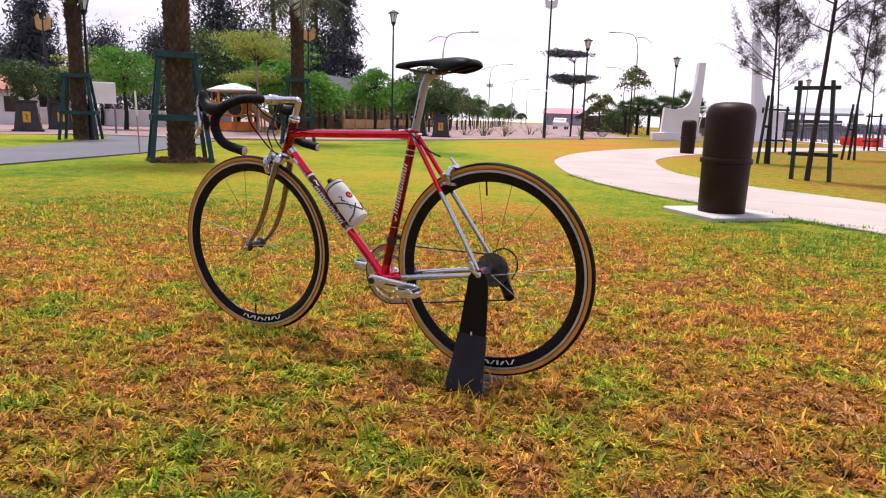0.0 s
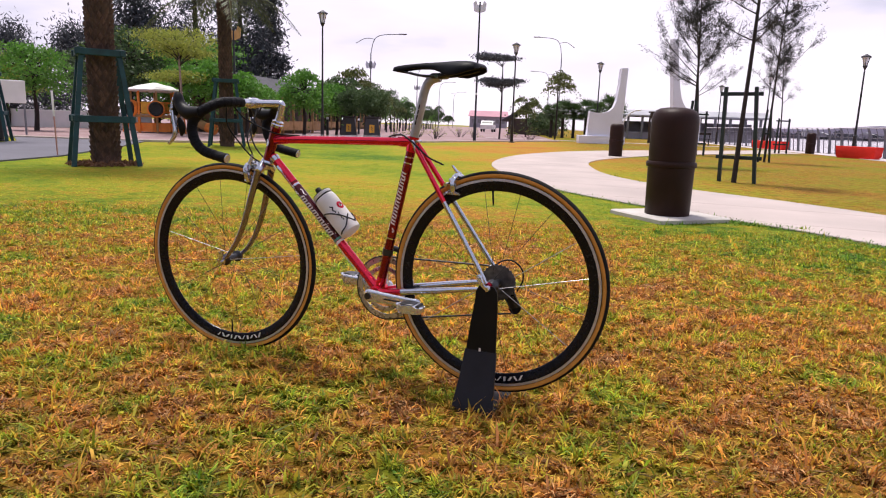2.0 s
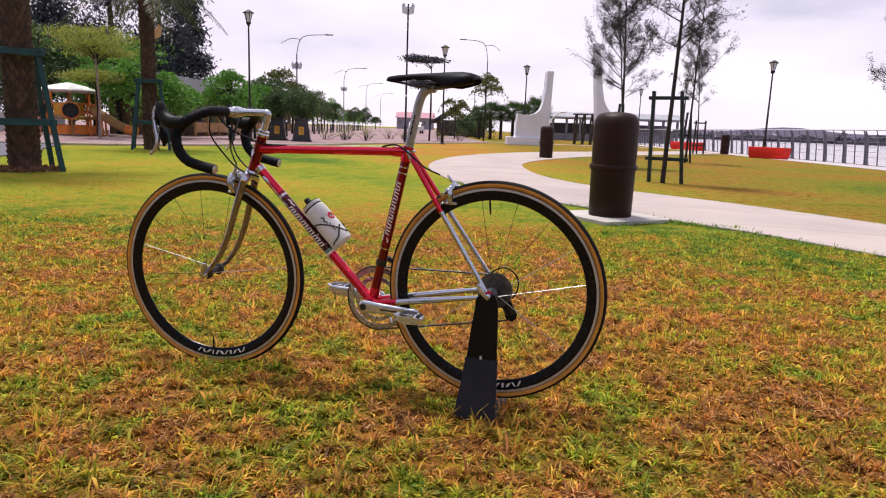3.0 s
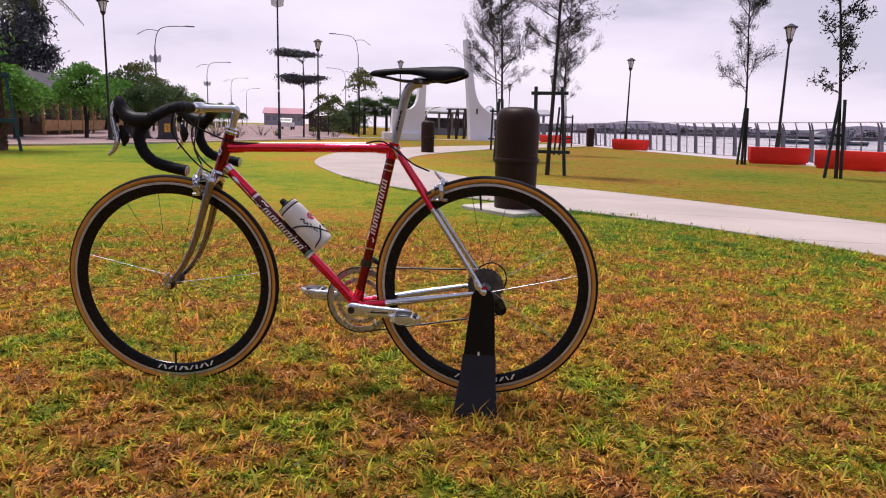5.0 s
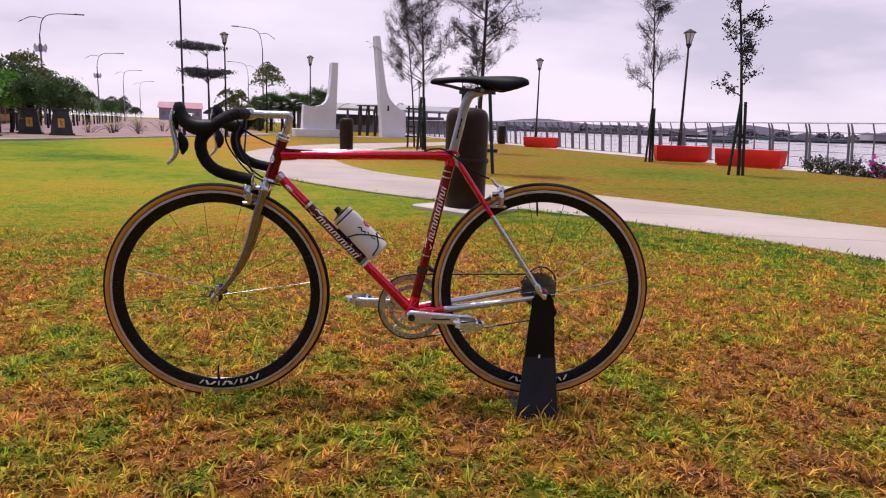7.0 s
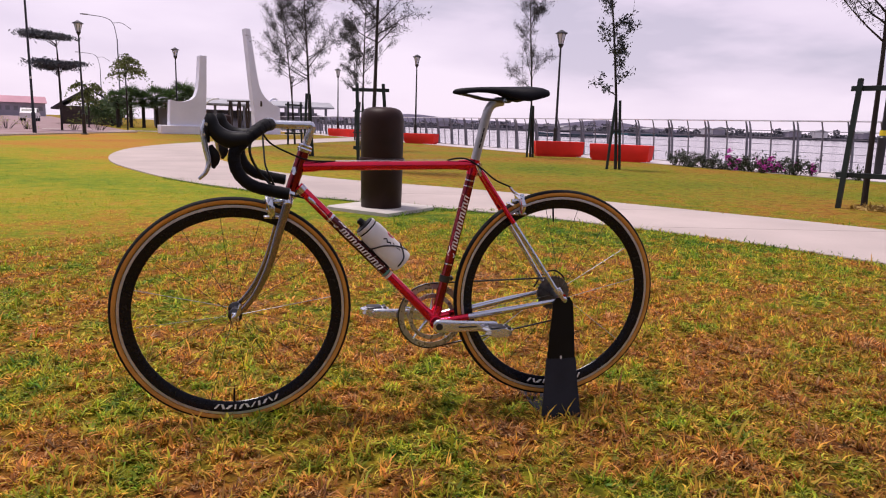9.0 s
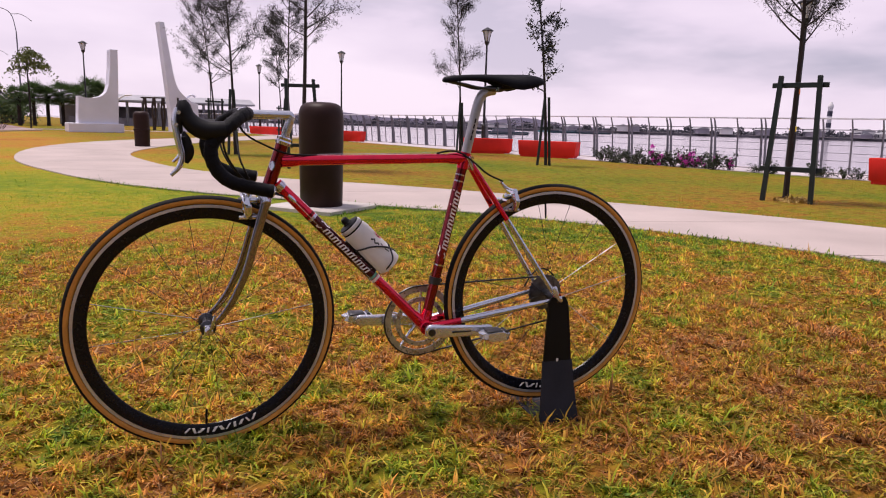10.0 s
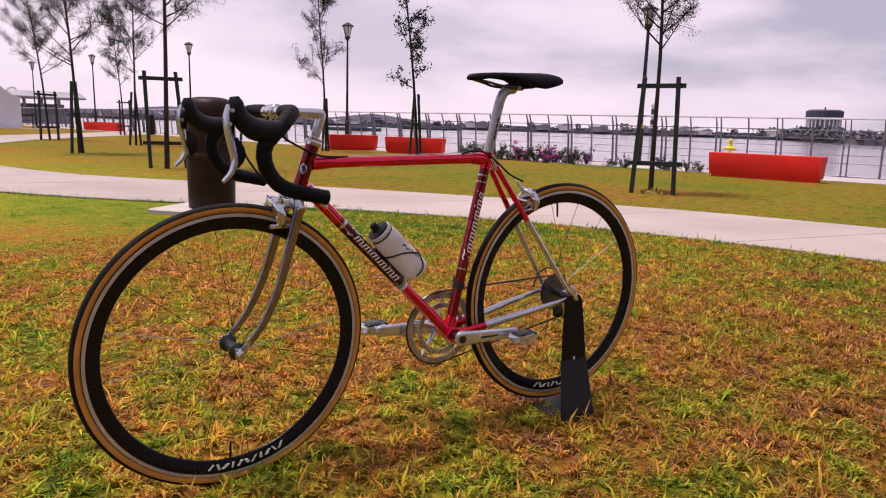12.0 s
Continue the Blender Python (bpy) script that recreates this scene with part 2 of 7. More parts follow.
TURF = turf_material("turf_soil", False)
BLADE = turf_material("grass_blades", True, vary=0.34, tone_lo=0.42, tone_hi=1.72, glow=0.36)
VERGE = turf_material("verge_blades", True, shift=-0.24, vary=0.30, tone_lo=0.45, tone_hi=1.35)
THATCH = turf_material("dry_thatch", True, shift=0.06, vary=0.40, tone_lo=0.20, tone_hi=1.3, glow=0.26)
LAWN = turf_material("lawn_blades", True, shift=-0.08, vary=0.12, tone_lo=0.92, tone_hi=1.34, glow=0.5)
CONCRETE = mat("path_concrete", (0.45, 0.375, 0.35), 0.85, per=0.03, var=0.12, scale=0.8, bump=0.2, fine=60)
PAD = mat("pad_concrete", (0.50, 0.46, 0.43), 0.85, var=0.12, scale=3, bump=0.2)
KERB = mat("pale_kerb", (0.46, 0.38, 0.32), 0.85, per=0.06, var=0.14, scale=3, bump=0.2)
PAVER = mat("red_paver", (0.27, 0.155, 0.157), 0.85, var=0.15, scale=0.5, bump=0.3, fine=12, col2=(0.34, 0.235, 0.238))
ASPHALT = mat("drive_asphalt", (0.125, 0.12, 0.145), 0.9, var=0.12, scale=0.6, bump=0.2)
PROMENADE = mat("promenade_paving", (0.52, 0.46, 0.48), 0.7, var=0.12, scale=0.8, bump=0.2)
BIN = mat("bin_brown_plastic", (0.026, 0.0090, 0.0072), 0.50, var=0.25, scale=4, bump=0.12, fine=120, spec=0.22)
TEAL = mat("teal_painted_timber", (0.004, 0.045, 0.056), 0.6, var=0.3, scale=6, bump=0.3, fine=40)
GUARD = mat("dark_green_timber", (0.008, 0.019, 0.018), 0.6, var=0.3, scale=6, bump=0.3, fine=40)
BARK = mat("grey_brown_bark", (0.030, 0.020, 0.018), 0.9, var=0.35, scale=8, bump=0.6, fine=30, stretch=(1, 1, 0.3))
PALMBARK = mat("palm_bark", (0.12, 0.064, 0.043), 0.9, var=0.4, scale=7, bump=0.6, fine=40, island=(0.05, 0.028, 0.02))
MULCH = mat("dry_mulch", (0.24, 0.11, 0.05), 0.9, var=0.3, scale=9, bump=0, island=(0.12, 0.06, 0.035))
STRAW = mat("dry_straw", (0.50, 0.33, 0.10), 0.9, var=0.25, scale=9, bump=0, island=(0.36, 0.24, 0.06))
FROND = mat("palm_frond", (0.05, 0.085, 0.022), 0.5, var=0.3, scale=4, bump=0, island=(0.10, 0.11, 0.03), translucent=0.2)
WISP = mat("casuarina_needles", (0.013, 0.014, 0.013), 0.8, var=0.3, scale=3, bump=0, island=(0.034, 0.032, 0.028), translucent=0.1)
LEAFA = mat("bright_leaves", (0.075, 0.22, 0.026), 0.5, var=0.3, scale=1.5, bump=0, island=(0.14, 0.30, 0.045), translucent=0.5)
LEAFB = mat("dark_leaves", (0.034, 0.068, 0.024), 0.55, var=0.3, scale=1.5, bump=0, island=(0.085, 0.145, 0.042), translucent=0.3)
LEAFC = mat("yellow_green_leaves", (0.18, 0.23, 0.04), 0.5, var=0.3, scale=1.5, bump=0, island=(0.36, 0.38, 0.07), translucent=0.6)
LEAFO = mat("olive_leaves", (0.050, 0.065, 0.016), 0.55, var=0.3, scale=1.5, bump=0, island=(0.15, 0.17, 0.04), translucent=0.35)
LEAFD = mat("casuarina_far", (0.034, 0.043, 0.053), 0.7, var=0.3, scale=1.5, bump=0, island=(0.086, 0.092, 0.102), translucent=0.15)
HEDGE = mat("dark_hedge_leaves", (0.014, 0.026, 0.014), 0.6, var=0.3, scale=3, bump=0, island=(0.05, 0.06, 0.03), translucent=0.2)
PETAL = mat("magenta_petals", (0.60, 0.02, 0.42), 0.6, var=0.2, scale=5, bump=0, island=(0.75, 0.06, 0.55), translucent=0.3)
WALLWHITE = mat("white_wall_paint", (0.78, 0.74, 0.76), 0.75, var=0.08, scale=1.2, bump=0.1)
PALEBARK = mat("pale_bark", (0.30, 0.22, 0.18), 0.9, var=0.3, scale=8, bump=0.4, fine=30, stretch=(1, 1, 0.3))
AMBER = mat("amber_ornament", (0.55, 0.30, 0.10), 0.5, var=0.15, scale=4, bump=0)
POST = mat("grey_seat_post_alloy", (0.40, 0.40, 0.42), 0.32, metal=0.55, var=0.12, scale=20, bump=0.02)
COG = mat("oily_sprocket_steel", (0.15, 0.15, 0.165), 0.4, metal=0.85, var=0.3, scale=60, bump=0.05)
WHITE = mat("white_render", (0.74, 0.74, 0.84), 0.7, var=0.06, scale=0.8, bump=0.1)
REDBOX = mat("red_painted_concrete", (0.74, 0.026, 0.017), 0.6, var=0.14, scale=1.5, bump=0.15, spec=0.25)
STEEL = mat("brushed_steel", (0.19, 0.18, 0.205), 0.45, metal=0.35, var=0.12, scale=4, bump=0.05)
HANDRAIL = mat("pale_steel_handrail", (0.66, 0.64, 0.68), 0.38, metal=0.5, var=0.1, scale=4, bump=0.03)
BLACKPOLE = mat("black_lamp_paint", (0.012, 0.011, 0.014), 0.45, var=0.2, scale=4, bump=0.05)
LAMPGLASS = mat("lamp_glass", (0.70, 0.70, 0.76), 0.25, var=0.08, scale=6, bump=0)
GREYPOLE = mat("galvanised_pole", (0.20, 0.20, 0.225), 0.5, metal=0.4, var=0.12, scale=3, bump=0)
PLANTER = mat("dark_planter", (0.040, 0.036, 0.040), 0.6, var=0.25, scale=3, bump=0.2)
YELLOW = mat("yellow_panel", (0.70, 0.36, 0.035), 0.6, var=0.12, scale=4, bump=0)
ORANGE = mat("orange_play_paint", (0.86, 0.25, 0.04), 0.55, var=0.15, scale=3, bump=0)
TAN = mat("tan_timber", (0.40, 0.22, 0.09), 0.7, var=0.25, scale=3, bump=0.2)
CREAM = mat("cream_canopy", (0.78, 0.76, 0.76), 0.7, var=0.06, scale=2, bump=0)
ROOF = mat("grey_roof_shingle", (0.065, 0.062, 0.075), 0.8, var=0.25, scale=2, bump=0.3)
HALLROOF = mat("pale_hall_roof", (0.34, 0.34, 0.37), 0.6, var=0.12, scale=0.5, bump=0.05)
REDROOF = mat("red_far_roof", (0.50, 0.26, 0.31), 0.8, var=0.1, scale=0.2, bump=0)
ROOFTILE = mat("faded_roof_tile", (0.42, 0.19, 0.13), 0.8, var=0.2, scale=2, bump=0.2)
DARKWOOD = mat("dark_wood", (0.045, 0.028, 0.022), 0.7, var=0.3, scale=3, bump=0.2)
# aerial haze is mixed into this colour: mauve grey for a green bank
FARLAND = mat("far_bank_hazed", (0.075, 0.072, 0.09), 0.9, var=0.3, scale=0.03, bump=0, island=(0.15, 0.145, 0.175))
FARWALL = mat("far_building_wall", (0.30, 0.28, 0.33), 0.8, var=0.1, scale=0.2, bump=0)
# haze painted in as a pale lilac base colour
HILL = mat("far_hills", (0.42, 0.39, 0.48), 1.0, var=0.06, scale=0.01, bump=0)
BUOY = mat("yellow_buoy", (0.80, 0.62, 0.02), 0.5, var=0.08, scale=3, bump=0)
BOATHULL = mat("boat_hull", (0.05, 0.10, 0.13), 0.6, var=0.3, scale=1, bump=0)
DRUMROOF = mat("dark_drum_roof", (0.055, 0.055, 0.085), 0.7, var=0.2, scale=0.5, bump=0)
BOATTEAL = mat("boat_teal", (0.10, 0.33, 0.36), 0.6, var=0.15, scale=1, bump=0)

PAINT = mat("candy_red_paint", (0.76, 0.010, 0.050), 0.10, metal=0.85, var=0.12, scale=14, bump=0, coat=0.6)
MAROON = mat("dark_red_paint", (0.21, 0.005, 0.010), 0.12, metal=0.8, var=0.2, scale=14, bump=0, coat=0.5)
SEATPANEL = mat("deep_red_panel", (0.26, 0.007, 0.018), 0.14, metal=0.75, var=0.2, scale=14, bump=0, coat=0.5)
PANEL = mat("dark_tube_panel", (0.085, 0.006, 0.010), 0.16, metal=0.6, var=0.25, scale=14, bump=0, coat=0.4)
CHROME = mat("polished_chrome", (0.60, 0.62, 0.67), 0.08, metal=0.92, var=0.03, scale=20, bump=0)
# chrome with the dark brown ground reflection put into its base colour
DARKENED_CHROME = mat("darkened_fork_chrome", (0.30, 0.272, 0.295), 0.09, metal=0.95, var=0.12, scale=40, bump=0)
ALLOY = mat("satin_alloy", (0.66, 0.68, 0.74), 0.22, metal=0.78, var=0.08, scale=20, bump=0.02)
SATIN = mat("brushed_silver_alloy", (0.60, 0.62, 0.68), 0.22, metal=0.82, var=0.08, scale=20, bump=0.02)
DARKALLOY = mat("dark_gunmetal", (0.055, 0.055, 0.06), 0.35, metal=0.8, var=0.2, scale=30, bump=0.05)
RIM = mat("black_rim", (0.006, 0.006, 0.010), 0.26, var=0.2, scale=10, bump=0.02, spec=0.26)
TRACK = mat("brake_track", (0.58, 0.56, 0.57), 0.40, metal=0.6, var=0.1, scale=30, bump=0.03)
TREAD = mat("black_tread", (0.008, 0.007, 0.007), 0.75, var=0.25, scale=20, bump=0.2, fine=300, spec=0.22)
SIDEWALL = mat("tan_sidewall", (0.62, 0.27, 0.042), 0.65, var=0.16, scale=10, bump=0.1, fine=200)
TAPE = mat("black_bar_tape", (0.006, 0.006, 0.008), 0.55, var=0.3, scale=20, bump=0.3, fine=250, spec=0.12)
LEATHER = mat("black_saddle_leather", (0.005, 0.005, 0.008), 0.5, var=0.25, scale=16, bump=0.1, fine=300, spec=0.12)
RUBBER = mat("black_rubber", (0.006, 0.006, 0.007), 0.5, var=0.2, scale=30, bump=0.05, spec=0.22)
STANDTOP = mat("black_stand_plastic", (0.004, 0.004, 0.005), 0.35, var=0.2, scale=12, bump=0.03, spec=0.22)
STANDLOW = mat("charcoal_stand_plastic", (0.020, 0.021, 0.029), 0.48, var=0.15, scale=12, bump=0.03, spec=0.22)
BOTTLE = mat("white_bottle_plastic", (0.84, 0.82, 0.81), 0.4, var=0.05, scale=12, bump=0.02, translucent=0.35)
DECAL = mat("white_decal", (0.80, 0.76, 0.76), 0.35, var=0.05, scale=30, bump=0)
RINGSTEEL = mat("worn_ring_steel", (0.46, 0.46, 0.48), 0.28, metal=0.7, var=0.2, scale=30, bump=0.04)
BLUEDECAL = mat("green_white_band", (0.10, 0.32, 0.26), 0.35, var=0.1, scale=30, bump=0)


def water_material():
    m = bpy.data.materials.new("river_water")
    m.use_nodes = True
    N, L = m.node_tree.nodes, m.node_tree.links
    b = N["Principled BSDF"]
    b.inputs["Base Color"].default_value = (0.24, 0.20, 0.23, 1)
    b.inputs["Roughness"].default_value = 0.12
    tc = N.new("ShaderNodeTexCoord")
    mp = N.new("ShaderNodeMapping")
    mp.inputs["Scale"].default_value = (0.5, 0.22, 1)
    L.new(tc.outputs["Object"], mp.inputs["Vector"])
    n = N.new("ShaderNodeTexNoise")
    n.inputs["Scale"].default_value, n.inputs["Detail"].default_value = 1.6, 5
    L.new(mp.outputs["Vector"], n.inputs["Vector"])
    bp = N.new("ShaderNodeBump")
    bp.inputs["Strength"].default_value, bp.inputs["Distance"].default_value = 0.35, 0.12
    L.new(n.outputs["Fac"], bp.inputs["Height"])
    L.new(bp.outputs["Normal"], b.inputs["Normal"])
    return m


SHOPWOOD = mat("brown_shop_timber", (0.15, 0.085, 0.045), 0.7, var=0.3, scale=2, bump=0.2)
MARKER = mat("pinkish_marker_paint", (0.50, 0.26, 0.22), 0.6, var=0.15, scale=6, bump=0.05)
WATER = water_material()


# ---- shapes ----
class Geo:
    """Vertices and faces in the making."""

    def __init__(self):
        self.v, self.f = [], []

    def add(self, verts, faces, m=None):
        k = len(self.v)
        self.v += [tuple(m @ Vector(p)) if m else tuple(p) for p in verts]
        self.f += [tuple(i + k for i in q) for q in faces]
        return self

    def box(self, size, at=(0, 0, 0), bevel=0.0, m=None):
        """A box about at, its upright and level edges cut by bevel."""
        x, y, z = (s / 2 for s in size)
        c = min(bevel, x * 0.9, y * 0.9, z * 0.9)
        if c <= 0:
            P = [(sx * x, sy * y, sz * z) for sz in (-1, 1) for sx, sy in ((-1, -1), (1, -1), (1, 1), (-1, 1))]
            Q = [(3, 2, 1, 0), (4, 5, 6, 7), (0, 1, 5, 4), (1, 2, 6, 5), (2, 3, 7, 6), (3, 0, 4, 7)]
        else:
            P, Q = [], []

            def ring(a, d, h):
                return [(-a + c, -d, h), (a - c, -d, h), (a, -d + c, h), (a, d - c, h), (a - c, d, h), (-a + c, d, h), (-a, d - c, h), (-a, -d + c, h)]
            for a, d, h in ((x - c, y - c, -z), (x, y, -z + c), (x, y, z - c), (x - c, y - c, z)):
                P += ring(a, d, h)
            for r in range(3):
                Q += [(r * 8 + i, r * 8 + (i + 1) % 8, r * 8 + 8 + (i + 1) % 8, r * 8 + 8 + i) for i in range(8)]
            Q += [tuple(range(7, -1, -1)), tuple(range(24, 32))]
        t = Matrix.Translation(at)
        return self.add(P, Q, (m @ t) if m else t)

    def tube(self, pts, r, n=8, cap=True, flat=1.0, side=None, m=None, square=2.0):
        """A round rod along pts, its radius r a number or a list; flat: thickness across the side direction; square: over 2 flattens the faces."""
        P = [Vector(p) for p in pts]
        R = [r] * len(P) if isinstance(r, (int, float)) else list(r)
        verts, faces = [], []
        up = None
        for i, p in enumerate(P):
            d = (P[min(i + 1, len(P) - 1)] - P[max(i - 1, 0)]).normalized()
            if up is None:
                base = Vector(side) if side else (Vector((0, 0, 1)) if abs(d.z) < 0.9 else Vector((1, 0, 0)))
                up = (base - d * base.dot(d)).normalized()
            else:
                up = (up - d * up.dot(d)).normalized()
            w = d.cross(up)
            for k in range(n):
                a = 2 * math.pi * k / n
                c, s = math.cos(a), math.sin(a)
                if square != 2.0:
                    c, s = math.copysign(abs(c) ** (2 / square), c), math.copysign(abs(s) ** (2 / square), s)
                verts.append(p + (up * c * flat + w * s) * R[i])
        for i in range(len(P) - 1):
            for k in range(n):
                faces.append((i * n + k, i * n + (k + 1) % n, (i + 1) * n + (k + 1) % n, (i + 1) * n + k))
        if cap:
            faces += [tuple(range(n - 1, -1, -1)), tuple(range((len(P) - 1) * n, len(P) * n))]
        return self.add(verts, faces, m)

    def lathe(self, prof, n=24, m=None, closed=False):
        """Turns a profile of (radius, height) about z."""
        verts = [(r * math.cos(2 * math.pi * k / n), r * math.sin(2 * math.pi * k / n), z) for r, z in prof for k in range(n)]
        faces = []
        rows = len(prof)
        for i in range(rows if closed else rows - 1):
            j = (i + 1) % rows
            faces += [(i * n + k, i * n + (k + 1) % n, j * n + (k + 1) % n, j * n + k) for k in range(n)]
        if not closed:
            faces += [tuple(range(n - 1, -1, -1)), tuple(range((rows - 1) * n, rows * n))]
        return self.add(verts, faces, m)

    def prism(self, outline, lo, hi, m=None):
        """An outline in x, y raised from lo to hi."""
        n = len(outline)
        verts = [(x, y, z) for z in (lo, hi) for x, y in outline]
        faces = [tuple(range(n - 1, -1, -1)), tuple(range(n, 2 * n))] + [(i, (i + 1) % n, n + (i + 1) % n, n + i) for i in range(n)]
        return self.add(verts, faces, m)

    def loft(self, rings, m=None, cap=True):
        n = len(rings[0])
        verts = [p for r in rings for p in r]
        faces = [(i * n + k, i * n + (k + 1) % n, (i + 1) * n + (k + 1) % n, (i + 1) * n + k) for i in range(len(rings) - 1) for k in range(n)]
        if cap:
            faces += [tuple(range(n - 1, -1, -1)), tuple(range((len(rings) - 1) * n, len(rings) * n))]
        return self.add(verts, faces, m)

    def cards(self, centres, sizes, rng, ratio=0.5, droop=None):
        """Loose pointed leaves: one folded quad each, turned at random."""
        c = np.asarray(centres, float)
        n = len(c)
        s = np.asarray(sizes, float).reshape(-1, 1)
        d = rng.normal(size=(n, 3))
        if droop is not None:
            d = d * (1 - abs(droop)) + np.array((0, 0, -1.0)) * droop * np.linalg.norm(d, axis=1, keepdims=True)
        d /= np.linalg.norm(d, axis=1, keepdims=True)
        w = np.cross(d, rng.normal(size=(n, 3)))
        w /= np.linalg.norm(w, axis=1, keepdims=True)
        P = np.stack([c - d * s, c + w * s * ratio, c + d * s, c - w * s * ratio], 1).reshape(-1, 3)
        k = len(self.v)
        self.v += list(map(tuple, P.tolist()))
        self.f += [(k + 4 * i, k + 4 * i + 1, k + 4 * i + 2, k + 4 * i + 3) for i in range(n)]
        return self


def mesh_of(name, geo, material, smooth=True):
    me = bpy.data.meshes.new(name)
    me.from_pydata(geo.v, [], geo.f)
    me.materials.append(material)
    if smooth:
        me.shade_smooth()
        me.set_sharp_from_angle(angle=radians(38))
    me.update()
    return me


def part(name, geo, material, parent=None, label="", smooth=True, m=None):
    """Links a shape as one mesh object, under a thing or under a part."""
    ob = new(name, mesh_of(name, geo, material, smooth))
    if parent is not None:
        ob.parent = parent
    if m is not None:
        ob.matrix_basis = m
    return tagged(ob, label)


def thing(name, label, category, m=None, group="", kind=""):
    ob = new(name)
    ob.empty_display_size = 0.2
    if m is not None:
        ob.matrix_basis = m
    return tagged(ob, label, category, group, kind)


def curve_pts(ctrl, n=24):
    """Points on a smooth line through the control points."""
    C = [Vector(c) for c in ctrl]
    C = [C[0] * 2 - C[1]] + C + [C[-1] * 2 - C[-2]]
    out = []
    segs = len(C) - 3
    for i in range(segs):
        p0, p1, p2, p3 = C[i:i + 4]
        steps = max(2, n // segs)
        for k in range(steps):
            t = k / steps
            out.append(0.5 * (2 * p1 + (p2 - p0) * t + (2 * p0 - 5 * p1 + 4 * p2 - p3) * t * t + (3 * p1 - p0 - 3 * p2 + p3) * t ** 3))
    out.append(C[-2].copy())
    return out

# ---- ground, path, plaza, river ----
QUAY = [(15.9, -300), (15.9, 12), (16.4, 28), (17.4, 48), (21, 90), (30, 200), (60, 900)]


def flat_sheet(name, outline, z, material, label, category, thick=0.0):
    g = Geo()
    if thick:
        g.prism(outline, z - thick, z)
    else:
        g.add([(x, y, z) for x, y in outline], [tuple(range(len(outline)))])
    ob = part(name, g, material, smooth=False)
    return tagged(ob, label, category, kind="structure")


flat_sheet("ground", [(x, y) for x, y in QUAY] + [(-900, 900), (-900, -300)], 0.0, TURF, "patchy green and straw coloured lawn soil", "lawn", 0.0)
flat_sheet("quay_wall", [(x - 0.02, y) for x, y in QUAY] + [(x + 0.35, y) for x, y in reversed(QUAY)], 0.03, PROMENADE, "grey concrete quay edge above the river", "quay", 1.4)
flat_sheet("water", [(14, -300), (1300, -300), (1300, 1600), (60, 1600), (14, 30)], -1.0, WATER, "pale mauve rippled river under overcast sky", "river")
flat_sheet("promenade", [(14.1, -80), (14.0, 12), (14.3, 22), (15.0, 32), (16.0, 48), (18.0, 80), (19.7, 80), (17.1, 48), (16.3, 28), (15.85, 12), (15.85, -80)], 0.015, PROMENADE, "pale wet promenade paving beside the river rail", "pavement", 0.05)

PATH_NEAR = [(3.75, -6), (3.9, 0), (3.93, 1.9), (3.87, 3.1), (3.6, 4.5), (2.95, 6.1), (2.35, 7.0), (1.4, 8.45), (0.72, 9.9), (0.3, 11.4), (0.05, 13.2), (-0.08, 14.8), (-0.02, 16.6), (0.3, 18.9), (1.0, 21.6), (2.3, 24.6), (4.0, 27.4), (6.2, 30.0), (9.2, 33.0), (12.0, 36.0), (15.0, 39.5)]
PATH_FAR = [(5.9, -6), (6.1, 0), (6.04, 2.2), (5.8, 4.1), (5.25, 5.7), (4.4, 7.8), (3.7, 9.15), (2.82, 10.5), (2.3, 11.9), (2.08, 13.2), (2.06, 14.6), (2.2, 16.8), (2.6, 18.6), (3.4, 20.6), (4.8, 23.2), (6.6, 26.0), (8.6, 28.4), (11.0, 31.0), (13.6, 33.6), (14.6, 34.6)]


def smooth_line(pts, n):
    return [(p.x, p.y) for p in curve_pts([(x, y, 0) for x, y in pts], n)]


PATH_LOOP = smooth_line(PATH_NEAR, 80) + smooth_line(PATH_FAR, 80)[::-1]


def stations(line, n):
    """n + 1 points at even steps along a line."""
    run = [0.0]
    for a, b in zip(line, line[1:]):
        run.append(run[-1] + math.hypot(b[0] - a[0], b[1] - a[1]))
    out = []
    for k in range(n + 1):
        s = run[-1] * k / n
        i = min(len(line) - 2, max(j for j in range(len(run)) if run[j] <= s + 1e-9))
        f = (s - run[i]) / max(1e-6, run[i + 1] - run[i])
        out.append(Vector((line[i][0] + (line[i + 1][0] - line[i][0]) * f, line[i][1] + (line[i + 1][1] - line[i][1]) * f, 0)))
    return out


def footpath():
    """Cast slabs with open joints between them."""
    t = thing("footpath", "curving pale concrete footpath through the lawn", "path", kind="structure")
    n = 23
    A, B = stations(smooth_line(PATH_NEAR, 200), n * 5), stations(smooth_line(PATH_FAR, 200), n * 5)
    for i in range(n):
        near, far = A[i * 5:i * 5 + 6], B[i * 5:i * 5 + 6]
        near, far = list(near), list(far)
        for row in (near, far):
            row[-1] = row[-1] + (row[-2] - row[-1]).normalized() * 0.014
        loop = [(p.x, p.y) for p in near] + [(p.x, p.y) for p in reversed(far)]
        rim = [(p.x, p.y) for p in [q.lerp(far[k], 0.004) for k, q in enumerate(near)]] + [(p.x, p.y) for p in [q.lerp(near[5 - k], 0.004) for k, q in enumerate(reversed(far))]]
        g = Geo().loft([[(x, y, -0.04) for x, y in loop], [(x, y, 0.013) for x, y in loop], [(x, y, 0.020) for x, y in rim]])
        part("path_slab", g, CONCRETE, t, smooth=False)


footpath()
BRANCH = [(-1.0, 47.0), (6, 46.0), (14.5, 44.2), (14.5, 45.4), (6, 47.3), (-1.0, 48.2)]
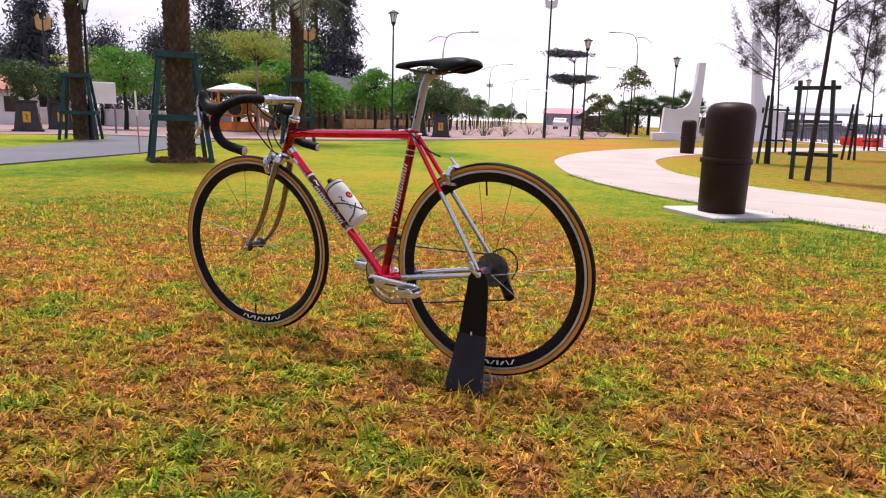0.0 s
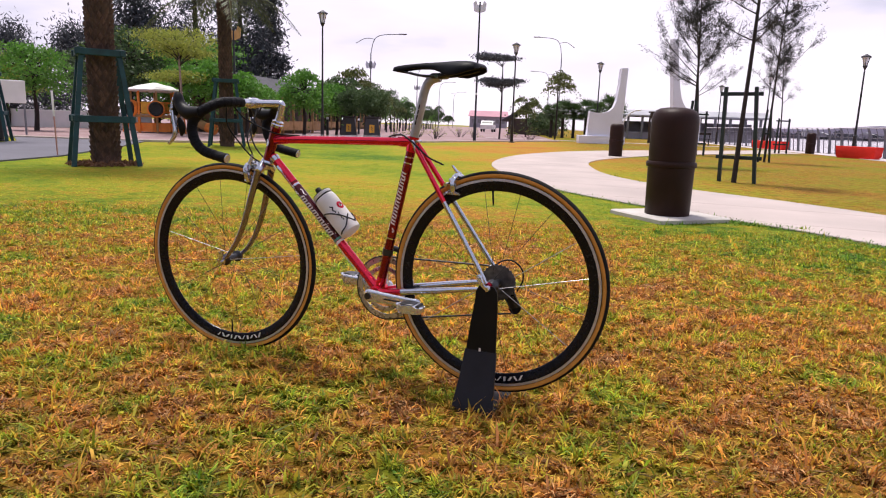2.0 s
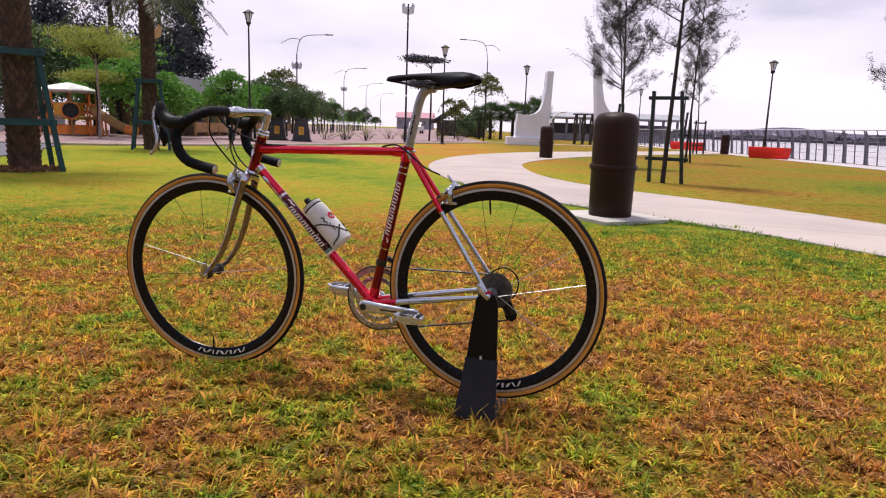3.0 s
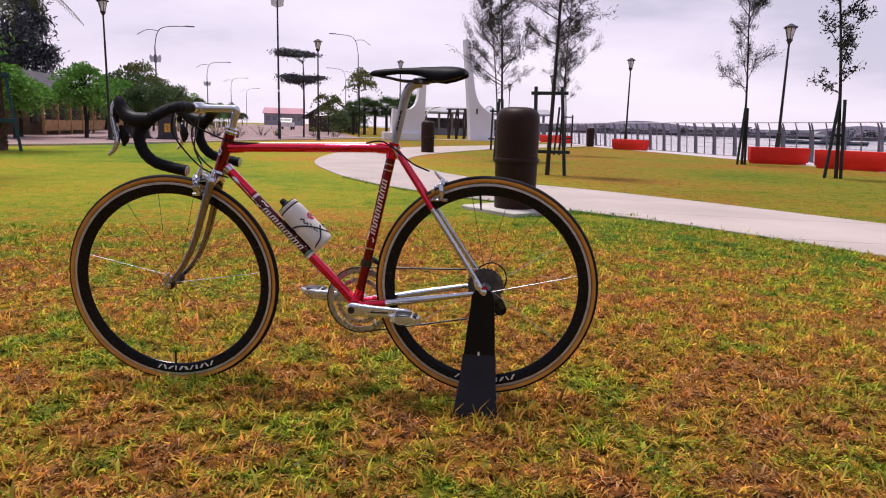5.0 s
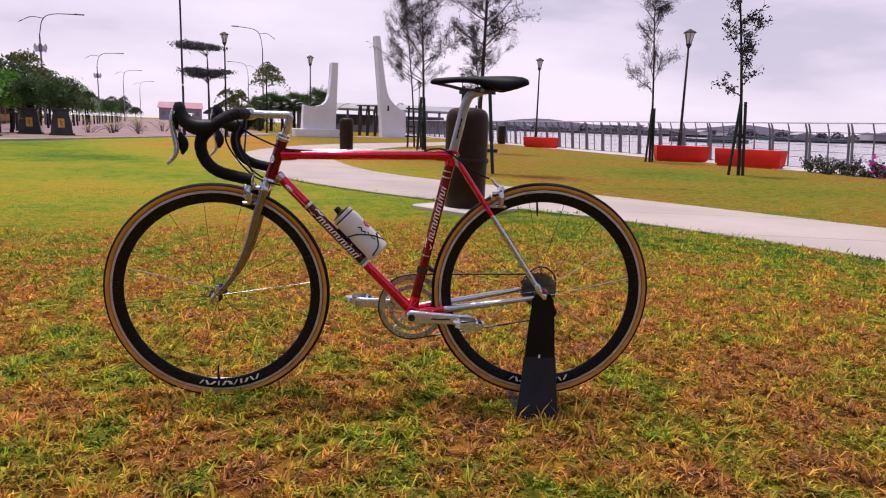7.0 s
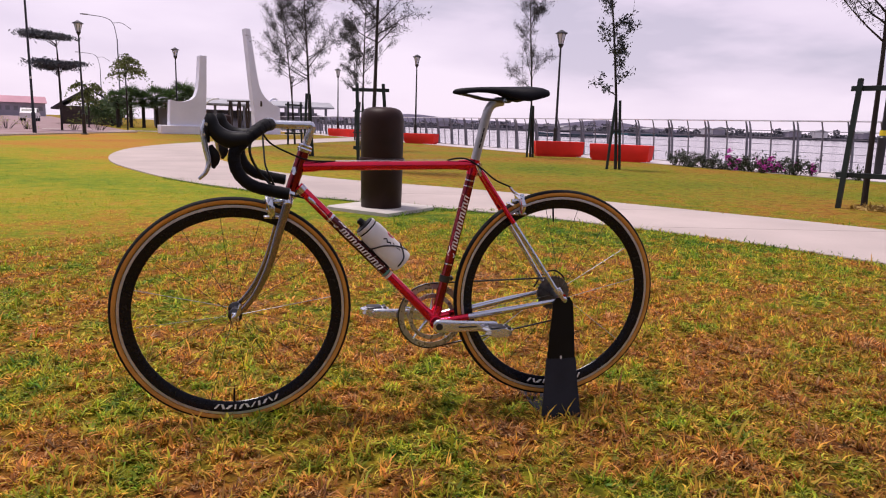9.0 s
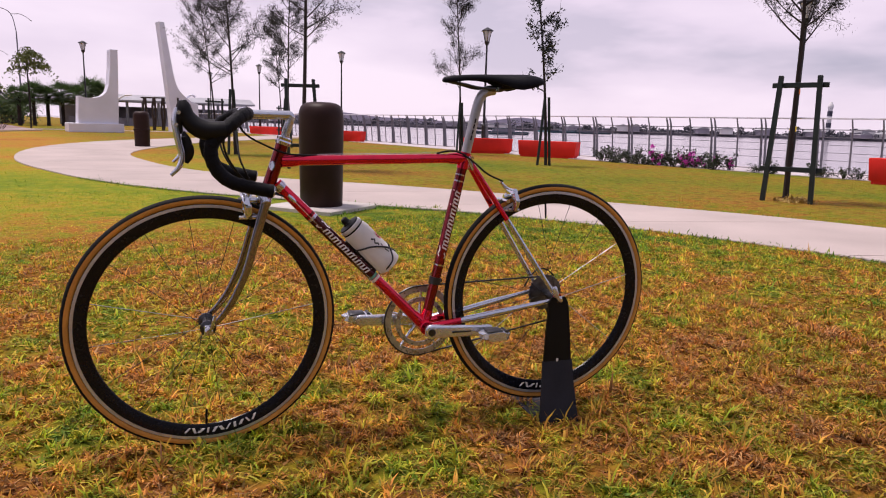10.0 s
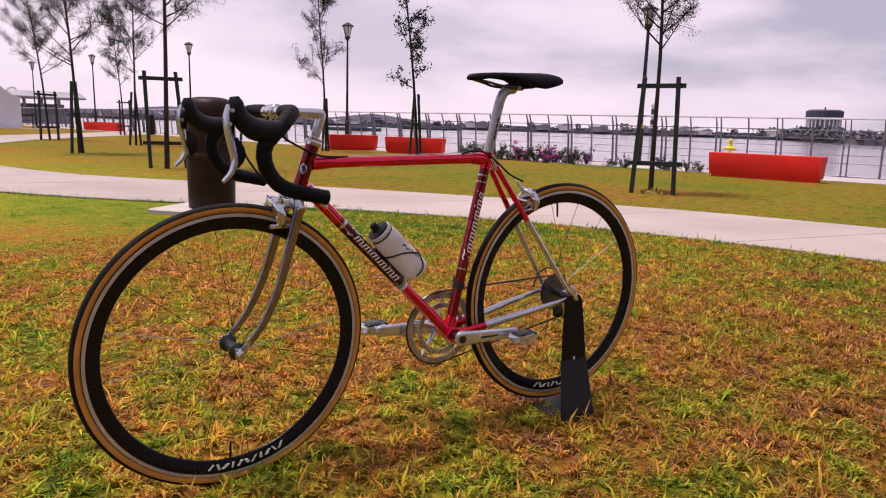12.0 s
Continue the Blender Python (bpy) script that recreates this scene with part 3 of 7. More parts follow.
flat_sheet("footpath_far", BRANCH, 0.02, CONCRETE, "pale concrete path beside the white sculptures", "path", 0.06)

PLAZA = [(-60, 6.0), (-20, 14.5), (-15.5, 19.2), (-10.4, 19.9), (-7.7, 22.2), (-6.1, 24.6), (-3.6, 29.5), (-1.4, 34.0), (1.2, 38.6), (3.6, 43.0), (3.6, 300), (-60, 300), (-60, 42)]
flat_sheet("plaza", PLAZA, 0.015, PAVER, "pinkish red block-paved plaza and street", "pavement", 0.05)


def plaza_kerb():
    """A pale raised kerb between lawn and paving."""
    line = stations(smooth_line(PLAZA[2:10], 120), 60)
    t = thing("plaza_kerb", "pale concrete kerb between the lawn and the paving", "kerb", kind="structure")
    for a, b in zip(line[::3], line[3::3]):
        d = (b - a).normalized()
        n = Vector((-d.y, d.x, 0)) * 0.075
        b = b - d * 0.012
        g = Geo().loft([[tuple(p + Vector((0, 0, z))) for p in (a - n * k, b - n * k, b + n * k, a + n * k)] for z, k in ((-0.03, 1.0), (0.055, 1.0), (0.07, 0.85))])
        part("kerb_stone", g, KERB, t, smooth=False)


plaza_kerb()
DRIVE = [(-30, -4.0), (-9.5, 5.4), (-7.6, 8.4), (-7.9, 12.1), (-9.2, 16.4), (-10.6, 20.2), (-14.4, 19.6), (-12.4, 17.0), (-10.7, 11.9), (-16, 7.5), (-34, 1.0)]
flat_sheet("driveway", DRIVE, 0.025, ASPHALT, "grey driveway curving past the lawn", "road", 0.06)


def inside(px, py, poly):
    hit = np.zeros(len(px), bool)
    n = len(poly)
    for i in range(n):
        x0, y0 = poly[i]
        x1, y1 = poly[(i + 1) % n]
        if y0 == y1:
            continue
        c = ((y0 > py) != (y1 > py)) & (px < (x1 - x0) * (py - y0) / (y1 - y0) + x0)
        hit ^= c
    return hit


PAD_M = pose(1.76, 7.04, 0, 0, 0, 26)
PAD_POLY = [tuple((PAD_M @ Vector((sx * 0.40, sy * 0.40, 0)))[:2]) for sx, sy in ((-1, -1), (1, -1), (1, 1), (-1, 1))]


def grass_field(name, zones, label, material, seed, length_k=0.0060, flat=0.0, bits=False, skip=(), edge=(), fade=0.0):
    """The turf's own blades: short, broad, matted; bits: single dry scraps lying in the thatch."""
    rng = np.random.default_rng(seed)
    fields = []
    for k, ((x0, y0, x1, y1), dens, size) in enumerate(zones):
        n = int((x1 - x0) * (y1 - y0) * dens)
        x, y = rng.uniform(x0, x1, n), rng.uniform(y0, y1, n)
        # tufts: pull blades towards tuft centres
        cell = 0.062 * size
        cx, cy = np.floor(x / cell), np.floor(y / cell)
        hx = np.modf(np.sin(cx * 127.1 + cy * 311.7) * 43758.5)[0]
        hy = np.modf(np.sin(cx * 269.5 + cy * 183.3) * 43758.5)[0]
        pull = 0.44 if size < 1.3 else 0.22
        x = x * (1 - pull) + (cx + 0.5 + hx * 0.9) * cell * pull
        y = y * (1 - pull) + (cy + 0.5 + hy * 0.9) * cell * pull
        keep = ~inside(x, y, PATH_LOOP) & ~inside(x, y, PAD_POLY) & ~inside(x, y, PLAZA) & ~inside(x, y, DRIVE) & (x < 14.0)
        # the mat thins out towards the mown lawn
        out = np.clip(np.maximum((y - 4.1) * 0.36, (x - 3.4) * 0.34), 0, 1) * fade
        keep &= rng.uniform(size=len(x)) > out
        # zones melt into one another over a ragged edge
        xj, yj = x + rng.normal(0, 0.7, len(x)) * size ** 0.5, y + rng.normal(0, 0.7, len(x)) * size ** 0.5
        for a0, b0, a1, b1 in [z[0] for z in zones[:k]] + list(skip):
            keep &= ~((xj > a0) & (xj < a1) & (yj > b0) & (yj < b1))
        if k == len(zones) - 1 and not skip:
            keep &= (xj > x0 + 0.5) & (xj < x1 - 0.5) & (yj > y0 - 1) & (yj < y1 - 0.5)
        fields.append((x[keep], y[keep], np.full(keep.sum(), size), hx[keep]))
    for line, per_metre, size in edge:
        # a ragged fringe along a line
        P = np.array([(p.x, p.y) for p in stations(line, 400)])
        n = int(per_metre * np.hypot(*np.diff(P, axis=0).T).sum())
        k = rng.integers(400, size=n)
        f = rng.uniform(size=(n, 1))
        q = P[k] * (1 - f) + P[k + 1] * f + rng.normal(0, 0.035, (n, 2)) * (0.4 + 1.2 * np.abs(np.sin(k * 0.37 + np.sin(k * 0.11) * 3)))[:, None]
        fields.append((q[:, 0], q[:, 1], np.full(n, size), rng.uniform(-0.4, 1, n)))
    x, y, size, h = (np.concatenate([f[i] for f in fields]) for i in range(4))
    n = len(x)
    az = rng.uniform(0, 2 * math.pi, n)
    lean = rng.uniform(0.40, 1.62, n)
    length = rng.gamma(5, length_k, n) * (0.45 + 0.95 * np.abs(h)) * (0.72 + 0.28 * size)
    lean += flat * (1.62 - lean)
    # broad fresh weeds stand up here and there
    tall = rng.uniform(size=n) < 0.02 * (1 - flat)
    length = np.where(tall, length * 1.25, length)
    lean = np.where(tall, lean * 0.7, lean)
    width = rng.uniform(0.0014, 0.0041, n) * size * np.where(tall, 1.35, 1.0)
    d = np.stack([np.cos(az), np.sin(az), np.zeros(n)], 1)
    s = np.stack([-np.sin(az), np.cos(az), np.zeros(n)], 1)
    up = np.array((0, 0, 1.0))
    base = np.stack([x, y, np.full(n, -0.002)], 1)
    if bits:
        base[:, 2] = rng.uniform(0.002, 0.014, n)
        tilt = rng.normal(0, 0.28, n)
        tip = base + (d * np.cos(tilt)[:, None] + up * np.sin(tilt)[:, None]) * length[:, None] * 1.1
        tip[:, 2] = np.maximum(tip[:, 2], 0.002)
        w = (s * np.cos(lean)[:, None] + up * np.sin(lean)[:, None] * 0.5) * width[:, None] * 1.2
        V = np.stack([base - w, base + w, tip], 1)
        per, idx0, starts0 = 3, [0, 1, 2], [0]
    else:
        mid = base + (d * np.sin(lean * 0.6)[:, None] + up * np.cos(lean * 0.6)[:, None]) * (length * 0.5)[:, None]
        bend = np.clip(lean * 1.35, 0, 1.9)
        tip = mid + (d * np.sin(bend)[:, None] + up * np.cos(bend)[:, None]) * (length * 0.5)[:, None]
        tip[:, 2] = np.maximum(tip[:, 2], 0.004)
        w = s * width[:, None]
        V = np.stack([base - w * 0.8, base + w * 0.8, mid + w, mid - w, tip], 1)
        per, idx0, starts0 = 5, [0, 1, 2, 3, 3, 2, 4], [0, 4]
    V = V.reshape(-1, 3).astype(np.float32)
    me = bpy.data.meshes.new(name)
    me.vertices.add(len(V))
    me.vertices.foreach_set("co", V.ravel())
    idx = (np.arange(n, dtype=np.int32)[:, None] * per + np.array(idx0, np.int32)).ravel()
    me.loops.add(len(idx))
    me.loops.foreach_set("vertex_index", idx)
    starts = (np.arange(n, dtype=np.int32)[:, None] * len(idx0) + np.array(starts0, np.int32)).ravel()
    me.polygons.add(len(starts))
    me.polygons.foreach_set("loop_start", starts)
    me.materials.append(material)
    me.update(calc_edges=True)
    return tagged(new(name, me), label, "grass", kind="stuff")


NEAR_TURF, WIDE_TURF = (-2.2, 1.3, 1.95, 3.5), (-4.2, 0.6, 4.0, 6.2)
grass_field("grass", [(NEAR_TURF, 20500, 0.88), (WIDE_TURF, 6300, 1.14), ((-6.0, -3.0, 4.2, 3.6), 650, 2.1)], "short matted grass blades, part green, part straw dry", BLADE, 7, length_k=0.0053, fade=0.93)
grass_field("thatch", [(NEAR_TURF, 14500, 0.88), (WIDE_TURF, 5600, 1.2), ((-6.0, -3.0, 4.2, 3.6), 900, 1.9)], "dry straw scraps lying between the grass blades", THATCH, 8, length_k=0.0047, bits=True, fade=1.0)
grass_field("lawn", [((-7.0, 2.9, 6.5, 9.5), 900, 1.35), ((4.2, 0.5, 14.0, 9.5), 420, 1.4), ((-9.0, 9.3, 14.0, 18.0), 110, 1.8)], "mown lawn blades further out, lime green and ochre", LAWN, 9, length_k=0.0040, flat=0.8, skip=[(-3.2, 0.2, 3.5, 3.2)])
grass_field("verge_grass", [], "fresh green grass fringe along the path edge", VERGE, 10, length_k=0.0052, edge=[(smooth_line(PATH_NEAR[:10], 60), 700, 1.2), (smooth_line(PATH_FAR[:10], 60), 260, 1.5), ([PAD_POLY[1], (2.9, 6.5)], 1500, 1.6), (PAD_POLY[:2], 420, 1.3), ([PAD_POLY[1], PAD_POLY[2]], 900, 1.5)])

# ---- the bicycle ----
BIKE_M = pose(0.110, 2.309, 0, 0, 0, 161.8)
REAR, FRONT, BB = Vector((0, 0, 0.362)), Vector((0.987, 0, 0.334)), Vector((0.395, 0, 0.289))
HEAD_TOP, HEAD_LOW = Vector((0.789, 0, 0.800)), Vector((0.829, 0, 0.680))
STEER_AXIS = (HEAD_TOP - HEAD_LOW).normalized()
STEER = Matrix.Translation(HEAD_LOW) @ Matrix.Rotation(radians(4.3), 4, STEER_AXIS) @ Matrix.Translation(-HEAD_LOW)
BAR_STEER = Matrix.Translation(HEAD_LOW) @ Matrix.Rotation(radians(2.0), 4, STEER_AXIS) @ Matrix.Translation(-HEAD_LOW)
ON_SIDE = Matrix.Rotation(radians(90), 4, "X")   # turns a lathe about z into one about y

bicycle = thing("road_bicycle", "red steel racing bicycle with chromed stays on a black stand", "bicycle", BIKE_M)


def wheel(name, hub_at, turn, rear):
    """A deep black rim, tan-wall tyre, straight spokes, hub and valve."""
    wm = turn @ Matrix.Translation(hub_at)
    w = part(name, Geo().lathe([(0.3040, -0.0105), (0.3150, -0.0100), (0.3150, 0.0100), (0.3040, 0.0105), (0.2900, 0.0075), (0.2785, 0.0030), (0.2770, 0), (0.2785, -0.0030), (0.2900, -0.0075)], 96, ON_SIDE, closed=True), RIM, bicycle, "deep black aero rim", m=wm)
    for s in (-1, 1):
        part("brake_track", Geo().lathe([(0.3068, s * 0.0104), (0.3142, s * 0.0100), (0.3142, s * 0.0110), (0.3068, s * 0.0114)][::s], 96, ON_SIDE, closed=True), TRACK, w, "silver brake track")
    sec = [(0.3245 + 0.0115 * math.cos(a), 0.0118 * math.sin(a)) for a in [radians(d) for d in range(62, 299, 18)]]
    part("sidewall", Geo().lathe(sec, 96, ON_SIDE, closed=True), SIDEWALL, w, "tan tyre sidewall")
    sec = [(0.3245 + r * math.cos(radians(d)), r * math.sin(radians(d))) for r, d in [(0.0117, 74), (0.0124, 55), (0.0119, 28), (0.0117, 0), (0.0119, -28), (0.0124, -55), (0.0117, -74), (0.0095, -60), (0.0095, 60)]]
    part("tread", Geo().lathe(sec, 96, ON_SIDE, closed=True), TREAD, w, "black tyre tread")
    half = 0.062 if rear else 0.046
    part("hub", Geo().lathe([(0.006, -half), (0.009, -half + 0.004), (0.020, -0.036), (0.020, -0.032), (0.012, -0.028), (0.011, 0.024), (0.020, 0.030), (0.020, 0.035), (0.009, half - 0.004), (0.006, half)], 20, ON_SIDE), DARKALLOY, w, "dark machined hub")
    n = 16
    phase = radians(12.5 if rear else 15.5)
    for i in range(n):
        a = 2 * math.pi * i / n + phase
        s = 0.033 if i % 2 else -0.033
        skew = (0.5 if (i // 2) % 2 else -0.5) if rear else 0.0
        # spokes that catch the light: highlight painted as paler, thicker alloy
        bright = i in ((6, 7, 9, 14) if rear else (0, 7))
        g = Geo().tube([(0.019 * math.cos(a + skew), s, 0.019 * math.sin(a + skew)), (0.281 * math.cos(a), s * 0.05, 0.281 * math.sin(a))], 0.0011 if bright else 0.0008, 5)
        part("spoke", g, POST if bright else DARKALLOY, w)
    a = radians(85 if rear else -88)
    part("valve", Geo().tube([(0.278 * math.cos(a), 0, 0.278 * math.sin(a)), (0.250 * math.cos(a), 0, 0.250 * math.sin(a)), (0.235 * math.cos(a), 0, 0.235 * math.sin(a))], [0.003, 0.003, 0.0022], 8), RUBBER, w, "black valve stem")
    # lettering on the rim, as plain bars
    for face in (-1, 1):
        for k in range(11):
            a = radians((-92 if rear else -95.5) + (k - 5) * 3.4 * face)
            rot = Matrix.Rotation(-a - radians(90), 4, "Y") @ Matrix.Translation((0, face * 0.0100, -0.2915))
            h, c = (0.0068, 0.0070, 0.0056)[k % 3], (0.0034, 0.0024, 0.0042)[k % 3]
            sl = (0.0058, -0.0030, 0.0046, 0.0010)[k % 4] * face
            blk = [(-c + sl, -h), (c + sl, -h), (c - sl, h), (-c - sl, h)]
            g = Geo().add([(x, yy, z) for yy in (-0.0006, 0.0006) for x, z in blk], [(3, 2, 1, 0), (4, 5, 6, 7)] + [(i, (i + 1) % 4, 4 + (i + 1) % 4, 4 + i) for i in range(4)], rot)
            part("rim_mark", g, DECAL, w, "white mark on the rim", smooth=False)
    return w


wheel("front_wheel", FRONT, STEER, False)
wheel("rear_wheel", REAR, Matrix.Identity(4), True)


def frame_tube(name, a, b, r, material, label="", r2=None, n=20):
    part(name, Geo().tube([a, b], [r, r2 or r], n), material, bicycle, label)


LUG = Vector((0.287, 0, 0.770))
TT0, DT0 = Vector((0.797, 0, 0.757)), Vector((0.806, 0, 0.700))
frame_tube("top_tube", LUG, TT0, 0.0130, PAINT)
frame_tube("down_tube", DT0, BB, 0.0145, PAINT)
frame_tube("seat_tube", BB, LUG + (LUG - BB).normalized() * 0.012, 0.0143, MAROON, "dark red seat tube")
frame_tube("head_tube", HEAD_TOP, HEAD_LOW, 0.0165, MAROON, "dark red head tube")
part("bottom_bracket_shell", Geo().lathe([(0.0185, -0.034), (0.0205, -0.032), (0.0205, 0.032), (0.0185, 0.034)], 24, Matrix.Translation(BB) @ ON_SIDE), PAINT, bicycle)
for at, axis in ((TT0, (LUG - TT0)), (DT0, (BB - DT0)), (LUG, (TT0 - LUG)), (BB, (DT0 - BB)), (BB, (LUG - BB))):
    d = axis.normalized()
    material = CHROME if at is DT0 else PAINT
    reach = 0.022 if at is DT0 else 0.048
    part("lug", Geo().tube([at + d * 0.005, at + d * reach * 0.6, at + d * reach], [0.0172, 0.0165, 0.0148], 16), material, bicycle, "chromed lug" if at is DT0 else "")
part("seat_lug", Geo().tube([LUG - (LUG - BB).normalized() * 0.03, LUG + (LUG - BB).normalized() * 0.016], 0.0166, 16), PAINT, bicycle)
part("seat_bolt", Geo().tube([LUG + Vector((-0.018, -0.014, 0.002)), LUG + Vector((-0.018, 0.014, 0.002))], 0.0045, 10), CHROME, bicycle, "chromed seat bolt")
for s in (-1, 1):
    a, b = LUG + Vector((-0.010, s * 0.014, -0.006)), Vector((0.006, s * 0.062, 0.368))
    k = a.lerp(b, 0.42)
    part("upper_seat_stay", Geo().tube([a, a.lerp(b, 0.06), k], [0.0060, 0.0078, 0.0078], 14), PAINT, bicycle)
    part("lower_seat_stay", Geo().tube([k, a.lerp(b, 0.94), b], [0.0079, 0.0068, 0.0050], 14), CHROME, bicycle, "chromed seat stay")
    part("stay_cap", Geo().tube([a + Vector((0.006, s * 0.002, 0.010)), a + Vector((-0.012, s * 0.002, -0.024))], [0.006, 0.0072], 10), CHROME, bicycle, "chromed stay cap")
    c, d = BB + Vector((-0.012, s * 0.024, 0.002)), Vector((0.018, s * 0.062, 0.357))
    q = c.lerp(d, 0.24) + Vector((0, s * 0.004, 0))
    part("front_chain_stay", Geo().tube([c, q], [0.0105, 0.0108], 14), PAINT, bicycle)
    part("rear_chain_stay", Geo().tube([q, c.lerp(d, 0.6) + Vector((0, s * 0.006, 0)), d], [0.0108, 0.0098, 0.0062], 14), CHROME, bicycle, "chromed chain stay")
    drop = Geo().prism([(-0.014, 0.356), (-0.004, 0.346), (0.014, 0.346), (0.026, 0.352), (0.024, 0.361), (0.012, 0.371), (0.002, 0.380), (-0.008, 0.376)], -0.003, 0.003, Matrix.Translation((0, s * 0.064, 0)) @ ON_SIDE)
    part("dropout", drop, PAINT, bicycle, "red dropout")
part("brake_bridge", Geo().tube([(0.162, -0.034, 0.650), (0.162, 0.034, 0.650)], 0.006, 10), CHROME, bicycle, "chromed brake bridge")
part("axle", Geo().tube([(0, -0.080, 0.362), (0, 0.080, 0.362)], 0.0055, 12), CHROME, bicycle)
part("axle_nut", Geo().tube([(0, 0.068, 0.362), (0, 0.080, 0.362), (0, 0.086, 0.362)], [0.010, 0.010, 0.006], 14), CHROME, bicycle)
part("quick_release_lever", Geo().tube(curve_pts([(0.002, 0.083, 0.362), (0.016, 0.088, 0.378), (0.026, 0.088, 0.404)], 10), [0.006] * 5 + [0.0085] * 5 + [0.005], 12, flat=0.5, side=(0, 1, 0)), ALLOY, bicycle, "polished quick-release lever")


def fork_and_bars():
    T = STEER
    crown = Vector((0.838, 0, 0.664))
    part("fork_crown", Geo().tube([crown + Vector((0, -0.044, -0.014)), crown + Vector((0, -0.020, 0.004)), crown + Vector((0, 0.020, 0.004)), crown + Vector((0, 0.044, -0.014))], [0.012, 0.018, 0.018, 0.012], 14, m=T), CHROME, bicycle, "chromed fork crown")
    for s in (-1, 1):
        pts = curve_pts([(0.838, s * 0.040, 0.660), (0.866, s * 0.046, 0.565), (0.892, s * 0.050, 0.480), (0.925, s * 0.052, 0.408), (0.958, s * 0.052, 0.362), (0.985, s * 0.052, 0.338)], 25)
        n = len(pts)
        part("fork_blade", Geo().tube(pts, [0.0126 - 0.0064 * i / (n - 1) for i in range(n)], 20, flat=0.58, side=(0, 1, 0), m=T, square=2.9), DARKENED_CHROME, bicycle, "chromed curved fork blade, darkened as if reflecting dark ground")
        part("fork_end", Geo().box((0.022, 0.005, 0.026), (0.987, s * 0.052, 0.334), 0.003, T), CHROME, bicycle)
    part("front_skewer", Geo().tube([(0.987, -0.066, 0.334), (0.987, 0.068, 0.334)], 0.0045, 10, m=T), CHROME, bicycle)
    part("skewer_cap", Geo().tube([(0.987, 0.056, 0.334), (0.987, 0.066, 0.334), (0.987, 0.071, 0.334)], [0.011, 0.011, 0.007], 14, m=T), CHROME, bicycle, "chromed skewer cap")
    part("front_release_lever", Geo().tube(curve_pts([(0.986, 0.067, 0.334), (0.978, 0.073, 0.352), (0.972, 0.073, 0.376)], 8), [0.005, 0.006, 0.007, 0.007, 0.007, 0.007, 0.007, 0.007, 0.005], 10, flat=0.6, m=T), CHROME, bicycle, "chromed quick-release lever")
    ax = STEER_AXIS
    part("upper_headset", Geo().tube([HEAD_TOP - ax * 0.002, HEAD_TOP + ax * 0.006, HEAD_TOP + ax * 0.010, HEAD_TOP + ax * 0.016, HEAD_TOP + ax * 0.020], [0.019, 0.0205, 0.018, 0.0195, 0.013], 20, m=T), CHROME, bicycle, "chromed headset")
    part("lower_headset", Geo().tube([HEAD_LOW + ax * 0.008, HEAD_LOW + ax * 0.002, HEAD_LOW - ax * 0.006, HEAD_LOW - ax * 0.012], [0.0185, 0.0215, 0.0225, 0.019], 20, m=T), CHROME, bicycle, "chromed headset")
    B = BAR_STEER
    top = Vector((0.7655, 0, 0.870))
    part("stem_quill", Geo().tube([HEAD_TOP + ax * 0.015, top], [0.0108, 0.0108], 18, m=B), SATIN, bicycle)
    clamp = Vector((0.882, 0, 0.873))
    part("stem_arm", Geo().tube(curve_pts([top - ax * 0.008, top + Vector((0.004, 0, 0.002)), top + Vector((0.020, 0, 0.003)), clamp], 18), 0.0112, 16, m=B), SATIN, bicycle)
    part("stem_clamp", Geo().tube([clamp + Vector((0, -0.024, 0)), clamp + Vector((0, -0.02, 0)), clamp + Vector((0, 0.02, 0)), clamp + Vector((0, 0.024, 0))], [0.015, 0.0178, 0.0178, 0.015], 18, m=B), SATIN, bicycle)
    part("bar_sleeve", Geo().tube([clamp + Vector((0, -0.062, 0)), clamp + Vector((0, 0.062, 0))], 0.0132, 18, m=B), SATIN, bicycle, "bare alloy middle of the handlebar")
    for s in (-1, 1):
        pts = curve_pts([clamp + Vector((0, s * 0.058, 0)), clamp + Vector((0.004, s * 0.120, 0)), (0.900, s * 0.151, 0.868), (0.925, s * 0.181, 0.850), (0.945, s * 0.191, 0.832), (0.964, s * 0.193, 0.812), (0.971, s * 0.194, 0.790), (0.965, s * 0.195, 0.760), (0.946, s * 0.195, 0.733), (0.912, s * 0.196, 0.715), (0.840, s * 0.197, 0.700)], 60)
        run = [0.0]
        fine = curve_pts(pts[::3] + [pts[-1]], 200)
        for p, q in zip(fine, fine[1:]):
            run.append(run[-1] + (q - p).length)
        # the tape overlaps in turns
        wraps = [0.0152 + 0.0011 * ((d / 0.021) % 1.0) for d in run]
        part("handlebar_drop", Geo().tube(fine, wraps, 14, m=B), TAPE, bicycle, "handlebar drop wrapped in black tape")
        e = pts[-1]
        part("bar_end_plug", Geo().tube([e, e + Vector((-0.005, 0, -0.0008))], [0.0155, 0.013], 14, m=B), ALLOY, bicycle, "silver bar end plug")
        hood = curve_pts([(0.938, s * 0.192, 0.838), (0.974, s * 0.193, 0.834), (1.002, s * 0.192, 0.845), (1.020, s * 0.191, 0.868), (1.026, s * 0.190, 0.898)], 12)
        hd = part("brake_hood", Geo().tube(hood, [0.0175, 0.020, 0.0215, 0.022, 0.022, 0.0215, 0.0205, 0.0195, 0.0180, 0.0170, 0.0165, 0.0150, 0.008][:len(hood)], 14, m=B), RUBBER, bicycle, "black rubber brake hood")
        body = curve_pts([(1.018, s * 0.191, 0.868), (1.034, s * 0.191, 0.856), (1.036, s * 0.192, 0.826)], 8)
